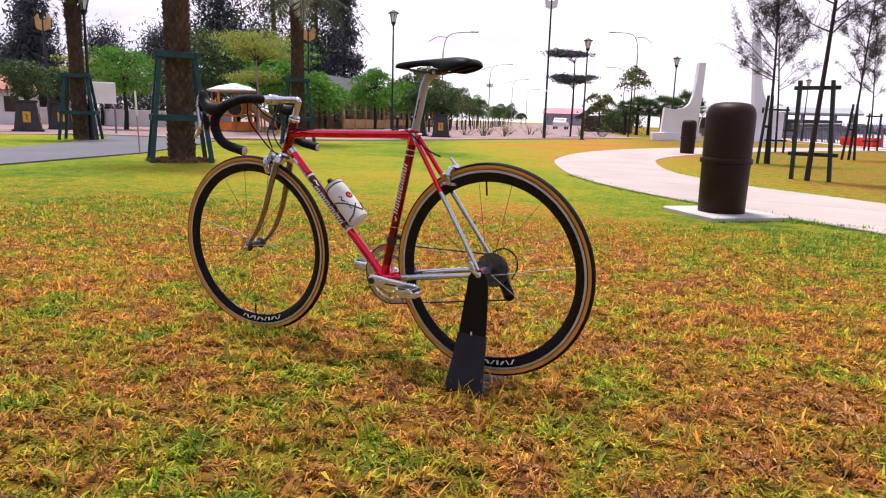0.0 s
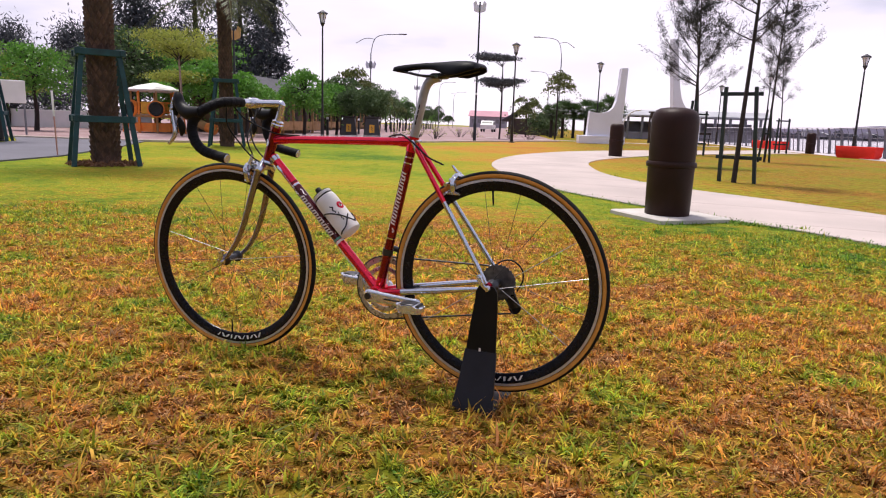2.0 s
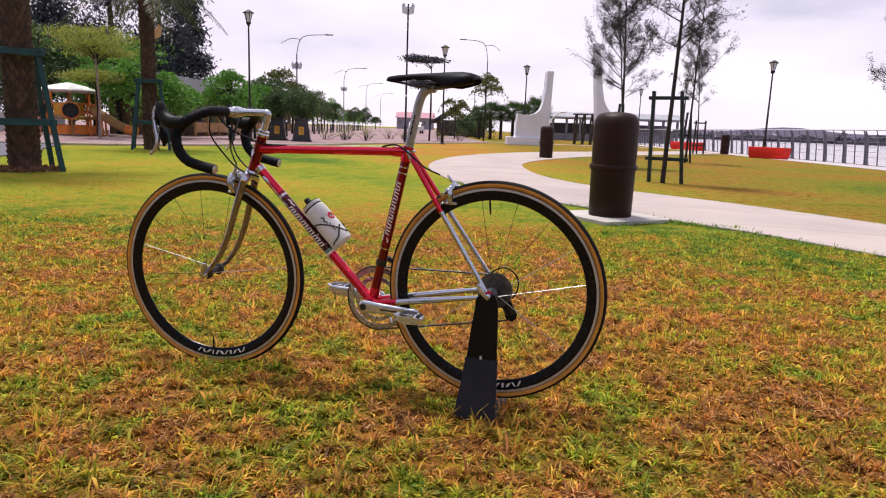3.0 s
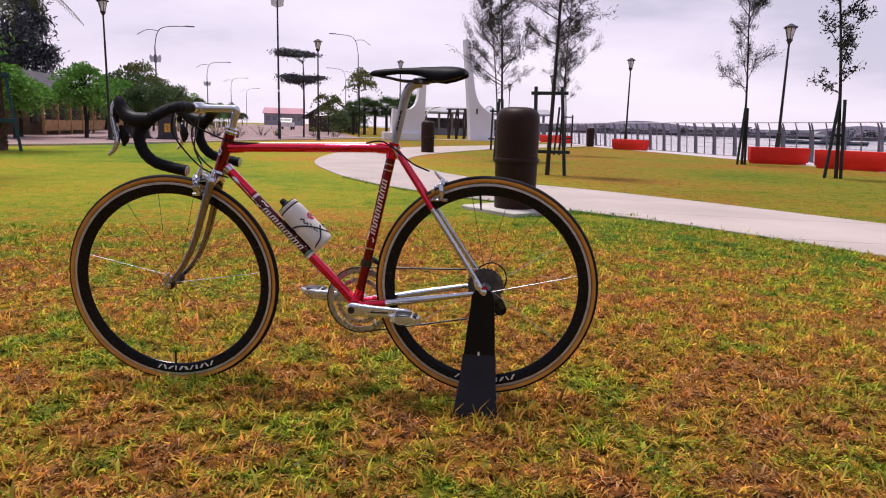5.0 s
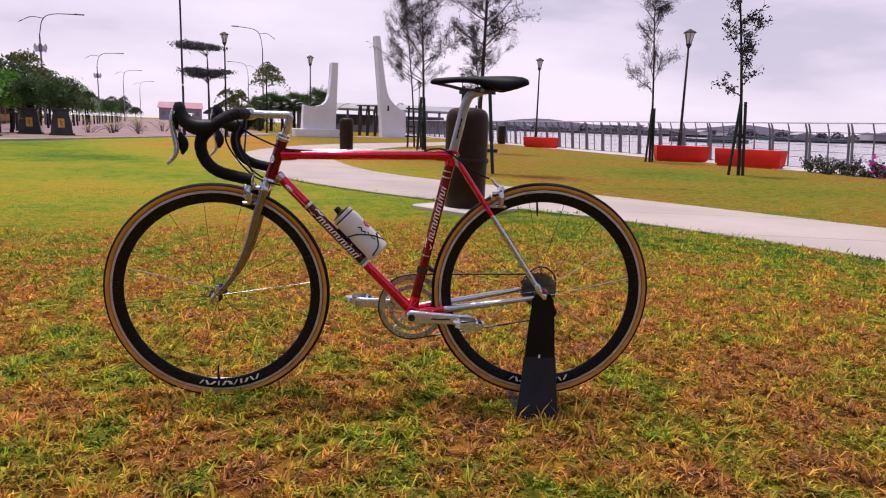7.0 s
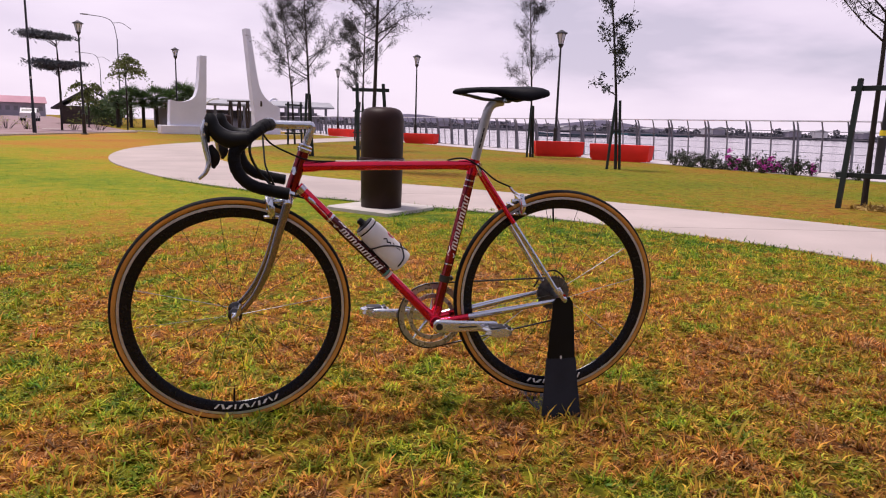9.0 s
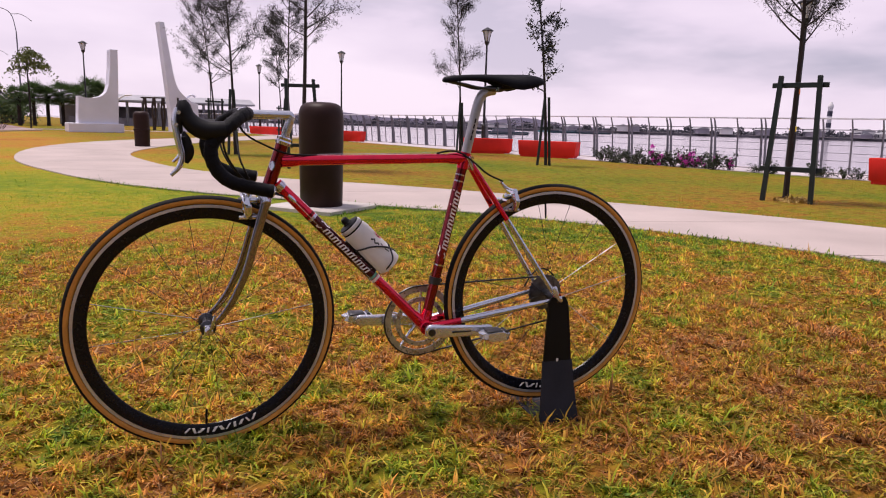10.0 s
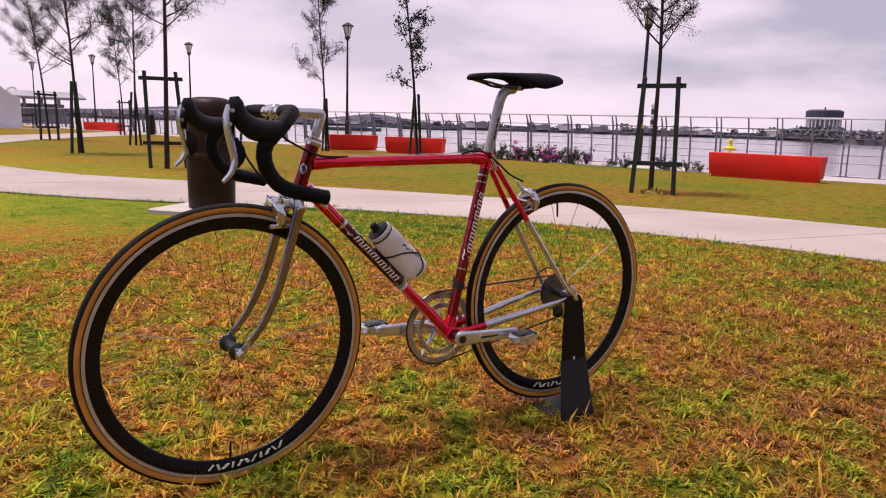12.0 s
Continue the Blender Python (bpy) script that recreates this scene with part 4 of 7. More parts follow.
        part("lever_body", Geo().tube(body, [0.011, 0.012, 0.012, 0.012, 0.011, 0.010, 0.009, 0.009, 0.008][:len(body)], 10, m=B), RUBBER, hd)
        lever = curve_pts([(1.038, s * 0.193, 0.882), (1.043, s * 0.195, 0.852), (1.037, s * 0.198, 0.812), (1.031, s * 0.201, 0.779), (1.038, s * 0.204, 0.755), (1.055, s * 0.206, 0.737)], 20)
        n = len(lever)
        part("brake_lever", Geo().tube(lever, [0.0055 + 0.0045 * math.sin(math.pi * (i / (n - 1)) ** 0.7) for i in range(n)], 10, flat=0.75, m=B), SATIN, hd, "silver alloy brake lever blade")
        for px, pz in ((1.034, 0.872), (1.040, 0.846)):
            part("lever_pivot", Geo().tube([(px, s * 0.181, pz), (px, s * 0.207, pz)], 0.0042, 10, m=B), ALLOY, hd, "small alloy pivot pin")
        shift = curve_pts([(1.026, s * 0.189, 0.820), (1.020, s * 0.186, 0.800), (1.018, s * 0.185, 0.780), (1.022, s * 0.186, 0.762)], 9)
        part("shift_paddle", Geo().tube(shift, [0.005, 0.007, 0.010, 0.013, 0.014, 0.014, 0.012, 0.010, 0.006, 0.004][:len(shift)], 10, flat=0.5, side=(0, 1, 0), m=B), RUBBER, hd, "black shift paddle")


fork_and_bars()
badge_at = HEAD_TOP.lerp(HEAD_LOW, 0.48)
a = radians(60)
out = Vector((math.cos(a), math.sin(a), 0.33 * math.cos(a)))
face = Matrix.Translation(badge_at + out.normalized() * 0.0155) @ out.to_track_quat("Z", "Y").to_matrix().to_4x4() @ Matrix.Diagonal((0.75, 1.15, 1, 1))
part("head_badge", Geo().lathe([(0.0105, 0), (0.0105, 0.0022), (0.0075, 0.0026), (0.0072, 0.0012)], 20, face), CHROME, bicycle, "oval head badge")


def caliper(name, at, turn, front):
    """A polished side-pull brake caliper: crossed arms on a pivot, pads in holders, an adjuster."""
    c = part(name, Geo().tube([(-0.012, 0, 0), (0.018, 0, 0), (0.024, 0, 0)], [0.007, 0.008, 0.006], 14), CHROME, bicycle, "polished side-pull brake caliper", m=turn @ Matrix.Translation(at) @ (Matrix.Diagonal((1.25, 1.12, 1.12, 1)) if front else Matrix.Rotation(radians(180), 4, "Z")))
    part("pivot_nut", Geo().tube([(0.024, 0, 0), (0.029, 0, 0)], 0.0075, 6), DARKALLOY, c, "dark pivot nut")
    for s in (-1, 1):
        dx = 0.003 * s
        pts = curve_pts([(0.013 + dx, -s * 0.022, 0.017), (0.015 + dx, s * 0.002, 0.012), (0.015 + dx, s * 0.027, 0.004), (0.014, s * 0.036, -0.014), (0.011, s * 0.027, -0.034)], 16)
        n = len(pts)
        part("brake_arm", Geo().tube(pts, [0.0088 + 0.0036 * math.sin(math.pi * k / (n - 1)) for k in range(n)], 12, flat=0.7, side=(1, 0, 0), square=2.8), CHROME, c, "polished brake arm")
        part("pad_holder", Geo().tube([(-0.014, s * 0.019, -0.036), (0.030, s * 0.019, -0.036)], [0.0062, 0.0062], 10, flat=0.75), ALLOY, c, "alloy pad holder")
        part("brake_pad", Geo().box((0.040, 0.006, 0.010), (0.008, s * 0.0135, -0.036), 0.002), RUBBER, c, "black brake pad")
        part("arm_bolt", Geo().tube([(0.009, s * 0.022, -0.035), (0.009, s * 0.033, -0.035)], [0.0052, 0.0045], 10), DARKALLOY, c, "dark pad bolt")
    part("cable_adjuster", Geo().tube([(0.014, 0.021, 0.006), (0.012, 0.022, 0.020), (0.008 if front else 0.000, 0.022, 0.028), (0.004 if front else -0.014, 0.022, 0.044)], [0.004, 0.0062, 0.0050, 0.0034], 10), ALLOY, c, "knurled cable adjuster")
    part("release_cam", Geo().tube([(0.018, 0.030, -0.004), (0.020, 0.036, -0.016), (0.016, 0.037, -0.030)], [0.0040, 0.0055, 0.0035], 8), CHROME, c, "small release cam")
    return c


caliper("front_brake", (0.866, 0, 0.655), STEER, True)
caliper("rear_brake", (0.150, 0, 0.660), Matrix.Identity(4), False)


def drivetrain():
    y = -0.046
    ring = Geo()
    prof = []
    n = 106
    outer = [((0.1075 if k % 2 else 0.1045) * math.cos(2 * math.pi * k / n), (0.1075 if k % 2 else 0.1045) * math.sin(2 * math.pi * k / n)) for k in range(n)]
    inner = [(0.0875 * math.cos(2 * math.pi * k / n), 0.0875 * math.sin(2 * math.pi * k / n)) for k in range(n)]
    for z in (-0.0016, 0.0016):
        prof += [(x, q, z) for x, q in outer] + [(x, q, z) for x, q in inner]
    faces = []
    for k in range(n):
        j = (k + 1) % n
        faces += [(2 * n + k, 2 * n + j, 3 * n + j, 3 * n + k), (k, n + k, n + j, j), (k, j, 2 * n + j, 2 * n + k), (n + k, 3 * n + k, 3 * n + j, n + j)]
    at = Matrix.Translation((BB.x, y, BB.z)) @ ON_SIDE
    big = part("large_chainring", ring.add(prof, faces, at), RINGSTEEL, bicycle, "silver toothed chainring")
    at2 = Matrix.Translation((BB.x, y + 0.008, BB.z)) @ ON_SIDE @ Matrix.Diagonal((0.70, 0.70, 1, 1))
    part("small_chainring", Geo().add(prof, faces, at2), RINGSTEEL, bicycle, "silver toothed chainring")
    for i in range(5):
        a = radians(72 * i + 20)
        part("spider_arm", Geo().tube([(BB.x, y - 0.006, BB.z), (BB.x + 0.060 * math.cos(a), y - 0.004, BB.z + 0.060 * math.sin(a)), (BB.x + 0.094 * math.cos(a), y, BB.z + 0.094 * math.sin(a))], [0.011, 0.0065, 0.0055], 10, flat=0.6), ALLOY, big)
    part("crank_axle", Geo().tube([(BB.x, -0.070, BB.z), (BB.x, 0.070, BB.z)], 0.009, 14), DARKALLOY, bicycle)
    for s, d in ((1, Vector((-0.170, 0, -0.003))), (-1, Vector((0.170, 0, 0.003)))):
        a = Vector((BB.x, s * 0.066, BB.z))
        b = a + d + Vector((0, s * 0.012, 0))
        arm = part("crank_arm", Geo().tube([a - d * 0.09, a - d * 0.05, a, a.lerp(b, 0.3), a.lerp(b, 0.85), b, b + d * 0.05, b + d * 0.08], [0.010, 0.0185, 0.0205, 0.0175, 0.0155, 0.0165, 0.0140, 0.006], 20, flat=0.46, side=(0, 1, 0), square=3.4), ALLOY, bicycle, "polished alloy crank arm")
        part("crank_bolt", Geo().tube([a + Vector((0, s * 0.008, 0)), a + Vector((0, s * 0.0125, 0))], 0.0105, 16), DARKALLOY, arm, "dark crank bolt")
        pb = b + Vector((0, s * 0.012, 0))
        pedal = part("pedal", Geo().tube([pb, pb + Vector((0, s * 0.055, 0))], 0.0080, 12), ALLOY, bicycle, "silver clipless road pedal")
        part("pedal_body", Geo().loft([[(pb.x + x, pb.y + s * yy, pb.z + z) for x, z in ((-0.038 * k, -0.013), (0.022 * k, -0.015), (0.041 * k, -0.007), (0.037 * k, 0.008), (-0.022 * k, 0.012), (-0.044 * k, 0.005))] for yy, k in ((0.008, 0.8), (0.016, 1.0), (0.044, 1.0), (0.054, 0.7))]), ALLOY, pedal)
        part("pedal_spring", Geo().tube([(pb.x - 0.030, pb.y + s * 0.014, pb.z + 0.008), (pb.x - 0.030, pb.y + s * 0.048, pb.z + 0.008)], 0.0065, 10), DARKALLOY, pedal, "dark pedal spring")
        part("pedal_plate", Geo().box((0.046, 0.040, 0.004), (pb.x + 0.004, pb.y + s * 0.030, pb.z + 0.013), 0.0015), DARKALLOY, pedal, "dark contact plate")
        part("toe_hook", Geo().tube([(pb.x + 0.034, pb.y + s * 0.018, pb.z + 0.004), (pb.x + 0.044, pb.y + s * 0.030, pb.z + 0.006), (pb.x + 0.034, pb.y + s * 0.042, pb.z + 0.004)], 0.0050, 8), ALLOY, pedal, "alloy toe hook")
        # the maker's line pressed into the arm
        out = a.lerp(b, 0.56) + Vector((0, s * 0.0082, 0))
        part("pressed_mark", Geo().box((0.072, 0.0012, 0.0046), tuple(out), 0.0004, Matrix.Identity(4)), DARKALLOY, arm, "dark pressed mark")
    for i in range(9):
        r = 0.026 + 0.0036 * i
        teeth = 2 * (12 + i * 2)
        rim = [((r + (0.0026 if k % 2 else -0.0020)) * math.cos(2 * math.pi * k / teeth), (r + (0.0026 if k % 2 else -0.0020)) * math.sin(2 * math.pi * k / teeth)) for k in range(teeth)]
        part("sprocket", Geo().prism(rim, -0.0009, 0.0009, Matrix.Translation((0, -0.052 + 0.0042 * i, 0.362)) @ ON_SIDE), RINGSTEEL if i % 2 else COG, bicycle, "dark oily steel sprocket", smooth=False)
    def chain(pts, name):
        part(name, Geo().tube(pts, 0.0034, 6, flat=0.85), DARKALLOY, bicycle, "dark oily chain run")
    chain([(BB.x, y, BB.z + 0.106), (0.0, -0.036, 0.362 + 0.046)], "upper_chain_run")
    g1, g2 = Vector((-0.032, -0.045, 0.316)), Vector((-0.048, -0.048, 0.282))
    arc = [(BB.x + 0.106 * math.cos(radians(a)), y, BB.z + 0.106 * math.sin(radians(a))) for a in range(90, -91, -12)]
    chain(arc, "front_chain_wrap")
    chain([(BB.x, y, BB.z - 0.106), tuple(g2 + Vector((0.01, 0, -0.018)))], "lower_chain_run")
    chain([tuple(g2 + Vector((-0.018, 0, 0.002))), tuple(g1 + Vector((-0.018, 0, 0))), (-0.036, -0.036, 0.352)], "rear_chain_run")
    arc = [(0.046 * math.cos(radians(a)), -0.036, 0.362 + 0.046 * math.sin(radians(a))) for a in range(90, 201, 14)]
    chain(arc, "rear_chain_wrap")
    der = part("rear_derailleur", Geo().tube([(0.004, -0.068, 0.345), (-0.026, -0.066, 0.334), (-0.034, -0.056, 0.318)], [0.010, 0.014, 0.012], 12), DARKALLOY, bicycle, "dark rear derailleur")
    part("derailleur_cage", Geo().tube([g1, g2], [0.016, 0.018], 10, flat=0.35, side=(0, 1, 0)), DARKALLOY, der)
    for gpos in (g1, g2):
        part("jockey_wheel", Geo().lathe([(0.004, -0.003), (0.019, -0.003), (0.019, 0.003), (0.004, 0.003)], 20, Matrix.Translation(gpos) @ ON_SIDE), RUBBER, der)
    loop = curve_pts([(0.050, -0.060, 0.372), (0.020, -0.070, 0.410), (-0.020, -0.072, 0.424), (-0.055, -0.072, 0.402), (-0.062, -0.070, 0.365), (-0.046, -0.068, 0.330)], 24)
    part("derailleur_cable", Geo().tube(loop, 0.0025, 8), RUBBER, bicycle, "black cable loop")
    fd = BB.lerp(LUG, 0.27)
    part("front_derailleur", Geo().tube([fd + Vector((0, -0.010, 0.016)), fd + Vector((-0.012, -0.036, 0.006)), fd + Vector((-0.034, -0.050, -0.012))], [0.010, 0.009, 0.007], 10), DARKALLOY, bicycle, "dark front derailleur")
    part("derailleur_clamp", Geo().tube([fd + Vector((0.002, 0, -0.008)), fd + Vector((-0.002, 0, 0.012))], 0.0172, 16), DARKALLOY, bicycle)


drivetrain()


def saddle_and_post():
    d = (LUG - BB).normalized()
    a = LUG + d * 0.004
    top = curve_pts([a, a + d * 0.08, a + d * 0.150, (0.240, 0, 0.947), (0.222, 0, 0.957), (0.202, 0, 0.958)], 26)
    part("seat_post", Geo().tube(top, [0.0134] * (len(top) - 5) + [0.0130, 0.0124, 0.012, 0.0115, 0.010], 18), POST, bicycle, "grey alloy seat post")
    for k in range(4):
        q = a + d * (0.055 + 0.016 * k)
        part("post_mark", Geo().box((0.004, 0.0016, 0.013), (0, 0, 0), 0.0005, Matrix.Translation(q + Vector((0, 0.0134, 0))) @ pose(0, 0, 0, 0, -14, 0)), RUBBER, bicycle, "small black mark on the seat post", smooth=False)
    part("post_clamp", Geo().box((0.050, 0.046, 0.016), (0.206, 0, 0.964), 0.005), DARKALLOY, bicycle, "dark seat clamp")
    part("clamp_bolt", Geo().tube([(0.206, -0.026, 0.962), (0.206, 0.026, 0.962)], 0.006, 12), CHROME, bicycle, "chromed clamp bolt")
    # the shell: sections from tail to nose, (x, half width, top height, skirt depth)
    secs = [(0.072, 0.034, 0.993, 0.010), (0.078, 0.056, 0.999, 0.019), (0.092, 0.065, 1.003, 0.028), (0.115, 0.067, 1.005, 0.037), (0.140, 0.063, 1.005, 0.043), (0.165, 0.054, 1.004, 0.040), (0.190, 0.043, 1.003, 0.030), (0.215, 0.034, 1.002, 0.020), (0.245, 0.027, 1.001, 0.016), (0.280, 0.022, 0.999, 0.014), (0.315, 0.020, 0.996, 0.016), (0.340, 0.018, 0.993, 0.017), (0.352, 0.014, 0.990, 0.013), (0.358, 0.007, 0.985, 0.006)]
    rings = []
    for x, w, z, h in secs:
        half = [(0.0, -0.0015), (0.45, 0.0), (0.80, -0.18 * h), (0.97, -0.5 * h), (1.0, -0.8 * h), (0.97, -h), (0.90, -h - 0.0005), (0.80, -0.55 * h), (0.0, -0.35 * h)]
        ring = [(x, w * k, z + q) for k, q in half] + [(x, -w * k, z + q) for k, q in half[-2:0:-1]]
        rings.append(ring)
    sad = part("saddle", Geo().loft(rings), LEATHER, bicycle, "slim black leather racing saddle")
    for s in (-1, 1):
        rail = curve_pts([(0.338, s * 0.008, 0.978), (0.300, s * 0.014, 0.972), (0.255, s * 0.021, 0.964), (0.180, s * 0.022, 0.964), (0.135, s * 0.030, 0.972), (0.095, s * 0.036, 0.982)], 20)
        part("saddle_rail", Geo().tube(rail, 0.0035, 8), DARKALLOY, sad, "dark steel saddle rail")


saddle_and_post()


def cables():
    def run(name, pts, r=0.0026, n=24, label="black cable"):
        part(name, Geo().tube(curve_pts(pts, n), r, 8), RUBBER, bicycle, label)
    run("rear_brake_cable", [(0.905, 0.070, 0.858), (0.880, 0.050, 0.822), (0.830, 0.030, 0.795), (0.780, 0.018, 0.776), (0.735, 0.006, 0.7725), (0.700, 0, 0.7725)])
    run("rear_cable_loop", [(0.370, 0, 0.782), (0.340, 0.004, 0.789), (0.310, 0.016, 0.787), (0.272, 0.022, 0.764), (0.225, 0.024, 0.728), (0.175, 0.022, 0.707)])
    run("front_brake_cable", [(0.905, -0.05, 0.858), (0.900, -0.01, 0.800), (0.895, 0.020, 0.760), (0.882, 0.026, 0.728), (0.872, 0.023, 0.705)])
    run("shift_cable", [(0.920, 0.090, 0.862), (0.935, 0.070, 0.800), (0.910, 0.040, 0.740), (0.860, 0.028, 0.690), (0.790, 0.022, 0.668)])
    run("shift_cable", [(0.920, -0.090, 0.862), (0.940, -0.060, 0.800), (0.915, -0.036, 0.740), (0.862, -0.028, 0.690), (0.790, -0.022, 0.668)])
    for s in (-1, 1):
        d = (BB - DT0).normalized()
        p = DT0 + d * 0.055 + Vector((0.002, s * 0.016, 0))
        part("cable_stop", Geo().tube([p - d * 0.012, p, p + d * 0.014], [0.004, 0.0065, 0.004], 10), ALLOY, bicycle, "alloy cable stop")
        part("bare_cable", Geo().tube([p + d * 0.012, BB + Vector((0.004, s * 0.012, -0.020))], 0.0009, 5), ALLOY, bicycle)
    part("top_bare_cable", Geo().tube([(0.700, 0, 0.7745), (0.370, 0, 0.7835)], 0.0009, 5), ALLOY, bicycle)


cables()


def script_mark(a, b, r, start, length, side):
    """Joined slanting white strokes along a tube, a tall one leading and dots above the last."""
    d = (b - a).normalized()
    y = Vector((0, side, 0))
    n = d.cross(y).normalized() * (1 if d.z > 0 else -1)
    flip = n.z if abs(n.z) > 0.2 else -n.x
    n = n if flip > 0 else -n
    g = Geo()
    h = 0.0150

    def stroke(pts, wide):
        rows = []
        for i, (u, v) in enumerate(pts):
            p0, p1 = pts[max(i - 1, 0)], pts[min(i + 1, len(pts) - 1)]
            du, dv = p1[0] - p0[0], p1[1] - p0[1]
            k = math.hypot(du, dv) or 1
            for e in (-1, 1):
                uu, vv = u - e * wide * dv / k, v + e * wide * du / k
                q = (vv - h * 0.5) / r
                rows.append(a + d * (start + uu + 0.30 * vv) + (y * math.cos(q) + n * math.sin(q)) * (r + 0.0007))
        g.add(rows, [(2 * i, 2 * i + 1, 2 * i + 3, 2 * i + 2) for i in range(len(pts) - 1)])
    stroke([(0.004, 0.002), (0.010, -0.001), (0.016, 0.004), (0.016, h * 1.35)], 0.0021)
    stroke([(0.002, h * 1.2), (0.008, h * 1.5), (0.022, h * 1.3), (0.030, h * 1.5)], 0.0018)
    m = 17
    step = (length - 0.032) / m
    for k in range(m):
        u = 0.030 + k * step
        stroke([(u, 0), (u, h * 0.5), (u, h * 0.95)], 0.0023)
        if k % 3 != 2 and k < m - 1:
            stroke([(u, h * 0.62), (u + step * 0.4, h * 0.98), (u + step, h * 0.86)], 0.0011)
        elif k < m - 1:
            stroke([(u, h * 0.08), (u + step * 0.5, h * 0.02), (u + step, h * 0.35)], 0.0011)
    for k in (m - 5, m - 1):
        u = 0.030 + k * step
        stroke([(u, h * 1.25), (u + 0.0005, h * 1.48)], 0.0017)
    part("tube_mark", g, DECAL, bicycle, "white script-like mark on the tube")


for side in (-1, 1):
    script_mark(DT0, BB, 0.0148, 0.145, 0.205, side)
    script_mark(BB, LUG, 0.0147, 0.200, 0.205, side)
dd = (BB - DT0).normalized()
part("tube_panel", Geo().tube([DT0 + dd * 0.134, DT0 + dd * 0.362], 0.0148, 20), PANEL, bicycle, "dark panel behind the script")
for k, m0 in ((0.116, MAROON), (0.126, ALLOY), (0.360, BLUEDECAL), (0.370, DECAL)):
    part("tube_band", Geo().tube([DT0 + dd * k, DT0 + dd * (k + 0.008)], 0.0149, 20), m0, bicycle, "coloured band round the tube")
sd = (LUG - BB).normalized()
part("tube_panel", Geo().tube([BB + sd * 0.186, BB + sd * 0.424], 0.0146, 20), SEATPANEL, bicycle, "deep red panel behind the script")
for k, m0 in ((0.180, CHROME), (0.425, CHROME), (0.434, MAROON), (0.443, CHROME)):
    part("tube_band", Geo().tube([BB + sd * k, BB + sd * (k + 0.004)], 0.0147, 20), m0, bicycle, "thin band round the tube")


PRINT_TURNS = (0.5, 2.6)


def bottle_and_cage():
    d = (DT0 - BB).normalized()
    n = Vector((-d.z, 0, d.x))
    base = BB + d * 0.202 + n * 0.055
    rot = Matrix.Translation(base) @ d.to_track_quat("Z", "Y").to_matrix().to_4x4()
    bot = thing("water_bottle", "white plastic water bottle with black cap in a wire cage", "bottle", BIKE_M @ rot)
    part("bottle_body", Geo().lathe([(0.030, 0), (0.0355, 0.004), (0.0365, 0.012), (0.0365, 0.085), (0.0345, 0.092), (0.0345, 0.098), (0.0365, 0.106), (0.0365, 0.132), (0.0345, 0.143), (0.0325, 0.148)], 32), BOTTLE, bot)
    part("cap_ring", Geo().lathe([(0.0325, 0.152), (0.0335, 0.153), (0.0335, 0.160), (0.031, 0.163)], 32), BOTTLE, bot, "white ring of the cap")
    part("bottle_cap", Geo().lathe([(0.0318, 0.147), (0.0328, 0.149), (0.0328, 0.152), (0.0300, 0.160), (0.0295, 0.166), (0.014, 0.169), (0.011, 0.173)], 32), RUBBER, bot, "black screw cap")
    part("bottle_nozzle", Geo().lathe([(0.010, 0.170), (0.010, 0.184), (0.007, 0.188)], 16), RUBBER, bot, "black drinking nozzle")
    def wrap(name, z0, a0, pts, wide, material, label):
        """A printed line on the bottle's side, through (turn, height) points."""
        rows = []
        for i, (t, z) in enumerate(pts):
            p0, p1 = pts[max(i - 1, 0)], pts[min(i + 1, len(pts) - 1)]
            du, dv = (p1[0] - p0[0]) * 0.0372, p1[1] - p0[1]
            k = math.hypot(du, dv) or 1
            for e in (-1, 1):
                tt, zz = a0 + t - e * wide * dv / k / 0.0372, z0 + z + e * wide * du / k
                rows.append((0.0371 * math.cos(tt), 0.0371 * math.sin(tt), zz))
        part(name, Geo().add(rows, [(2 * i, 2 * i + 1, 2 * i + 3, 2 * i + 2) for i in range(len(pts) - 1)]), material, bot, label)
    for a0 in PRINT_TURNS:
        wrap("bottle_mark", 0.074, a0 - 0.05, [(0.10 * math.sin(k * 1.6), 0.0040 * k) for k in range(8)], 0.0020, RUBBER, "dark printed line")
        wrap("bottle_mark", 0.040, a0 + 0.15, [(0.05 * math.sin(k * 1.9), 0.004 * k) for k in range(9)], 0.0015, RUBBER, "dark printed line")
        wrap("bottle_badge", 0.090, a0 + 0.82, [(0.26 * math.cos(k * 0.5236), 0.010 * math.sin(k * 0.5236)) for k in range(13)], 0.0036, PAINT, "red printed ring")
        wrap("bottle_mark", 0.084, a0 + 0.82, [(-0.14, 0.0), (0.0, 0.006), (0.14, 0.012)], 0.0020, RUBBER, "dark printed line")
    cage = part("bottle_cage", Geo().tube([BB + d * 0.22 + n * 0.0165, BB + d * 0.34 + n * 0.0165], 0.004, 8), DARKALLOY, bicycle, "dark wire bottle cage")
    for s in (-1, 1):
        pts = [Vector((0, 0.038, 0.02)), Vector((s * 0.030, 0.026, 0.055)), Vector((s * 0.0385, 0.0, 0.085)), Vector((s * 0.030, -0.025, 0.098)), Vector((0, -0.039, 0.100))]
        part("cage_wire", Geo().tube(curve_pts([rot @ Vector((p.x, p.y, p.z)) for p in pts], 20), 0.0024, 8), DARKALLOY, cage)
        pts = [Vector((s * 0.012, 0.038, 0.05)), Vector((s * 0.034, 0.018, 0.020)), Vector((s * 0.038, -0.008, 0.012)), Vector((0, -0.036, 0.004))]
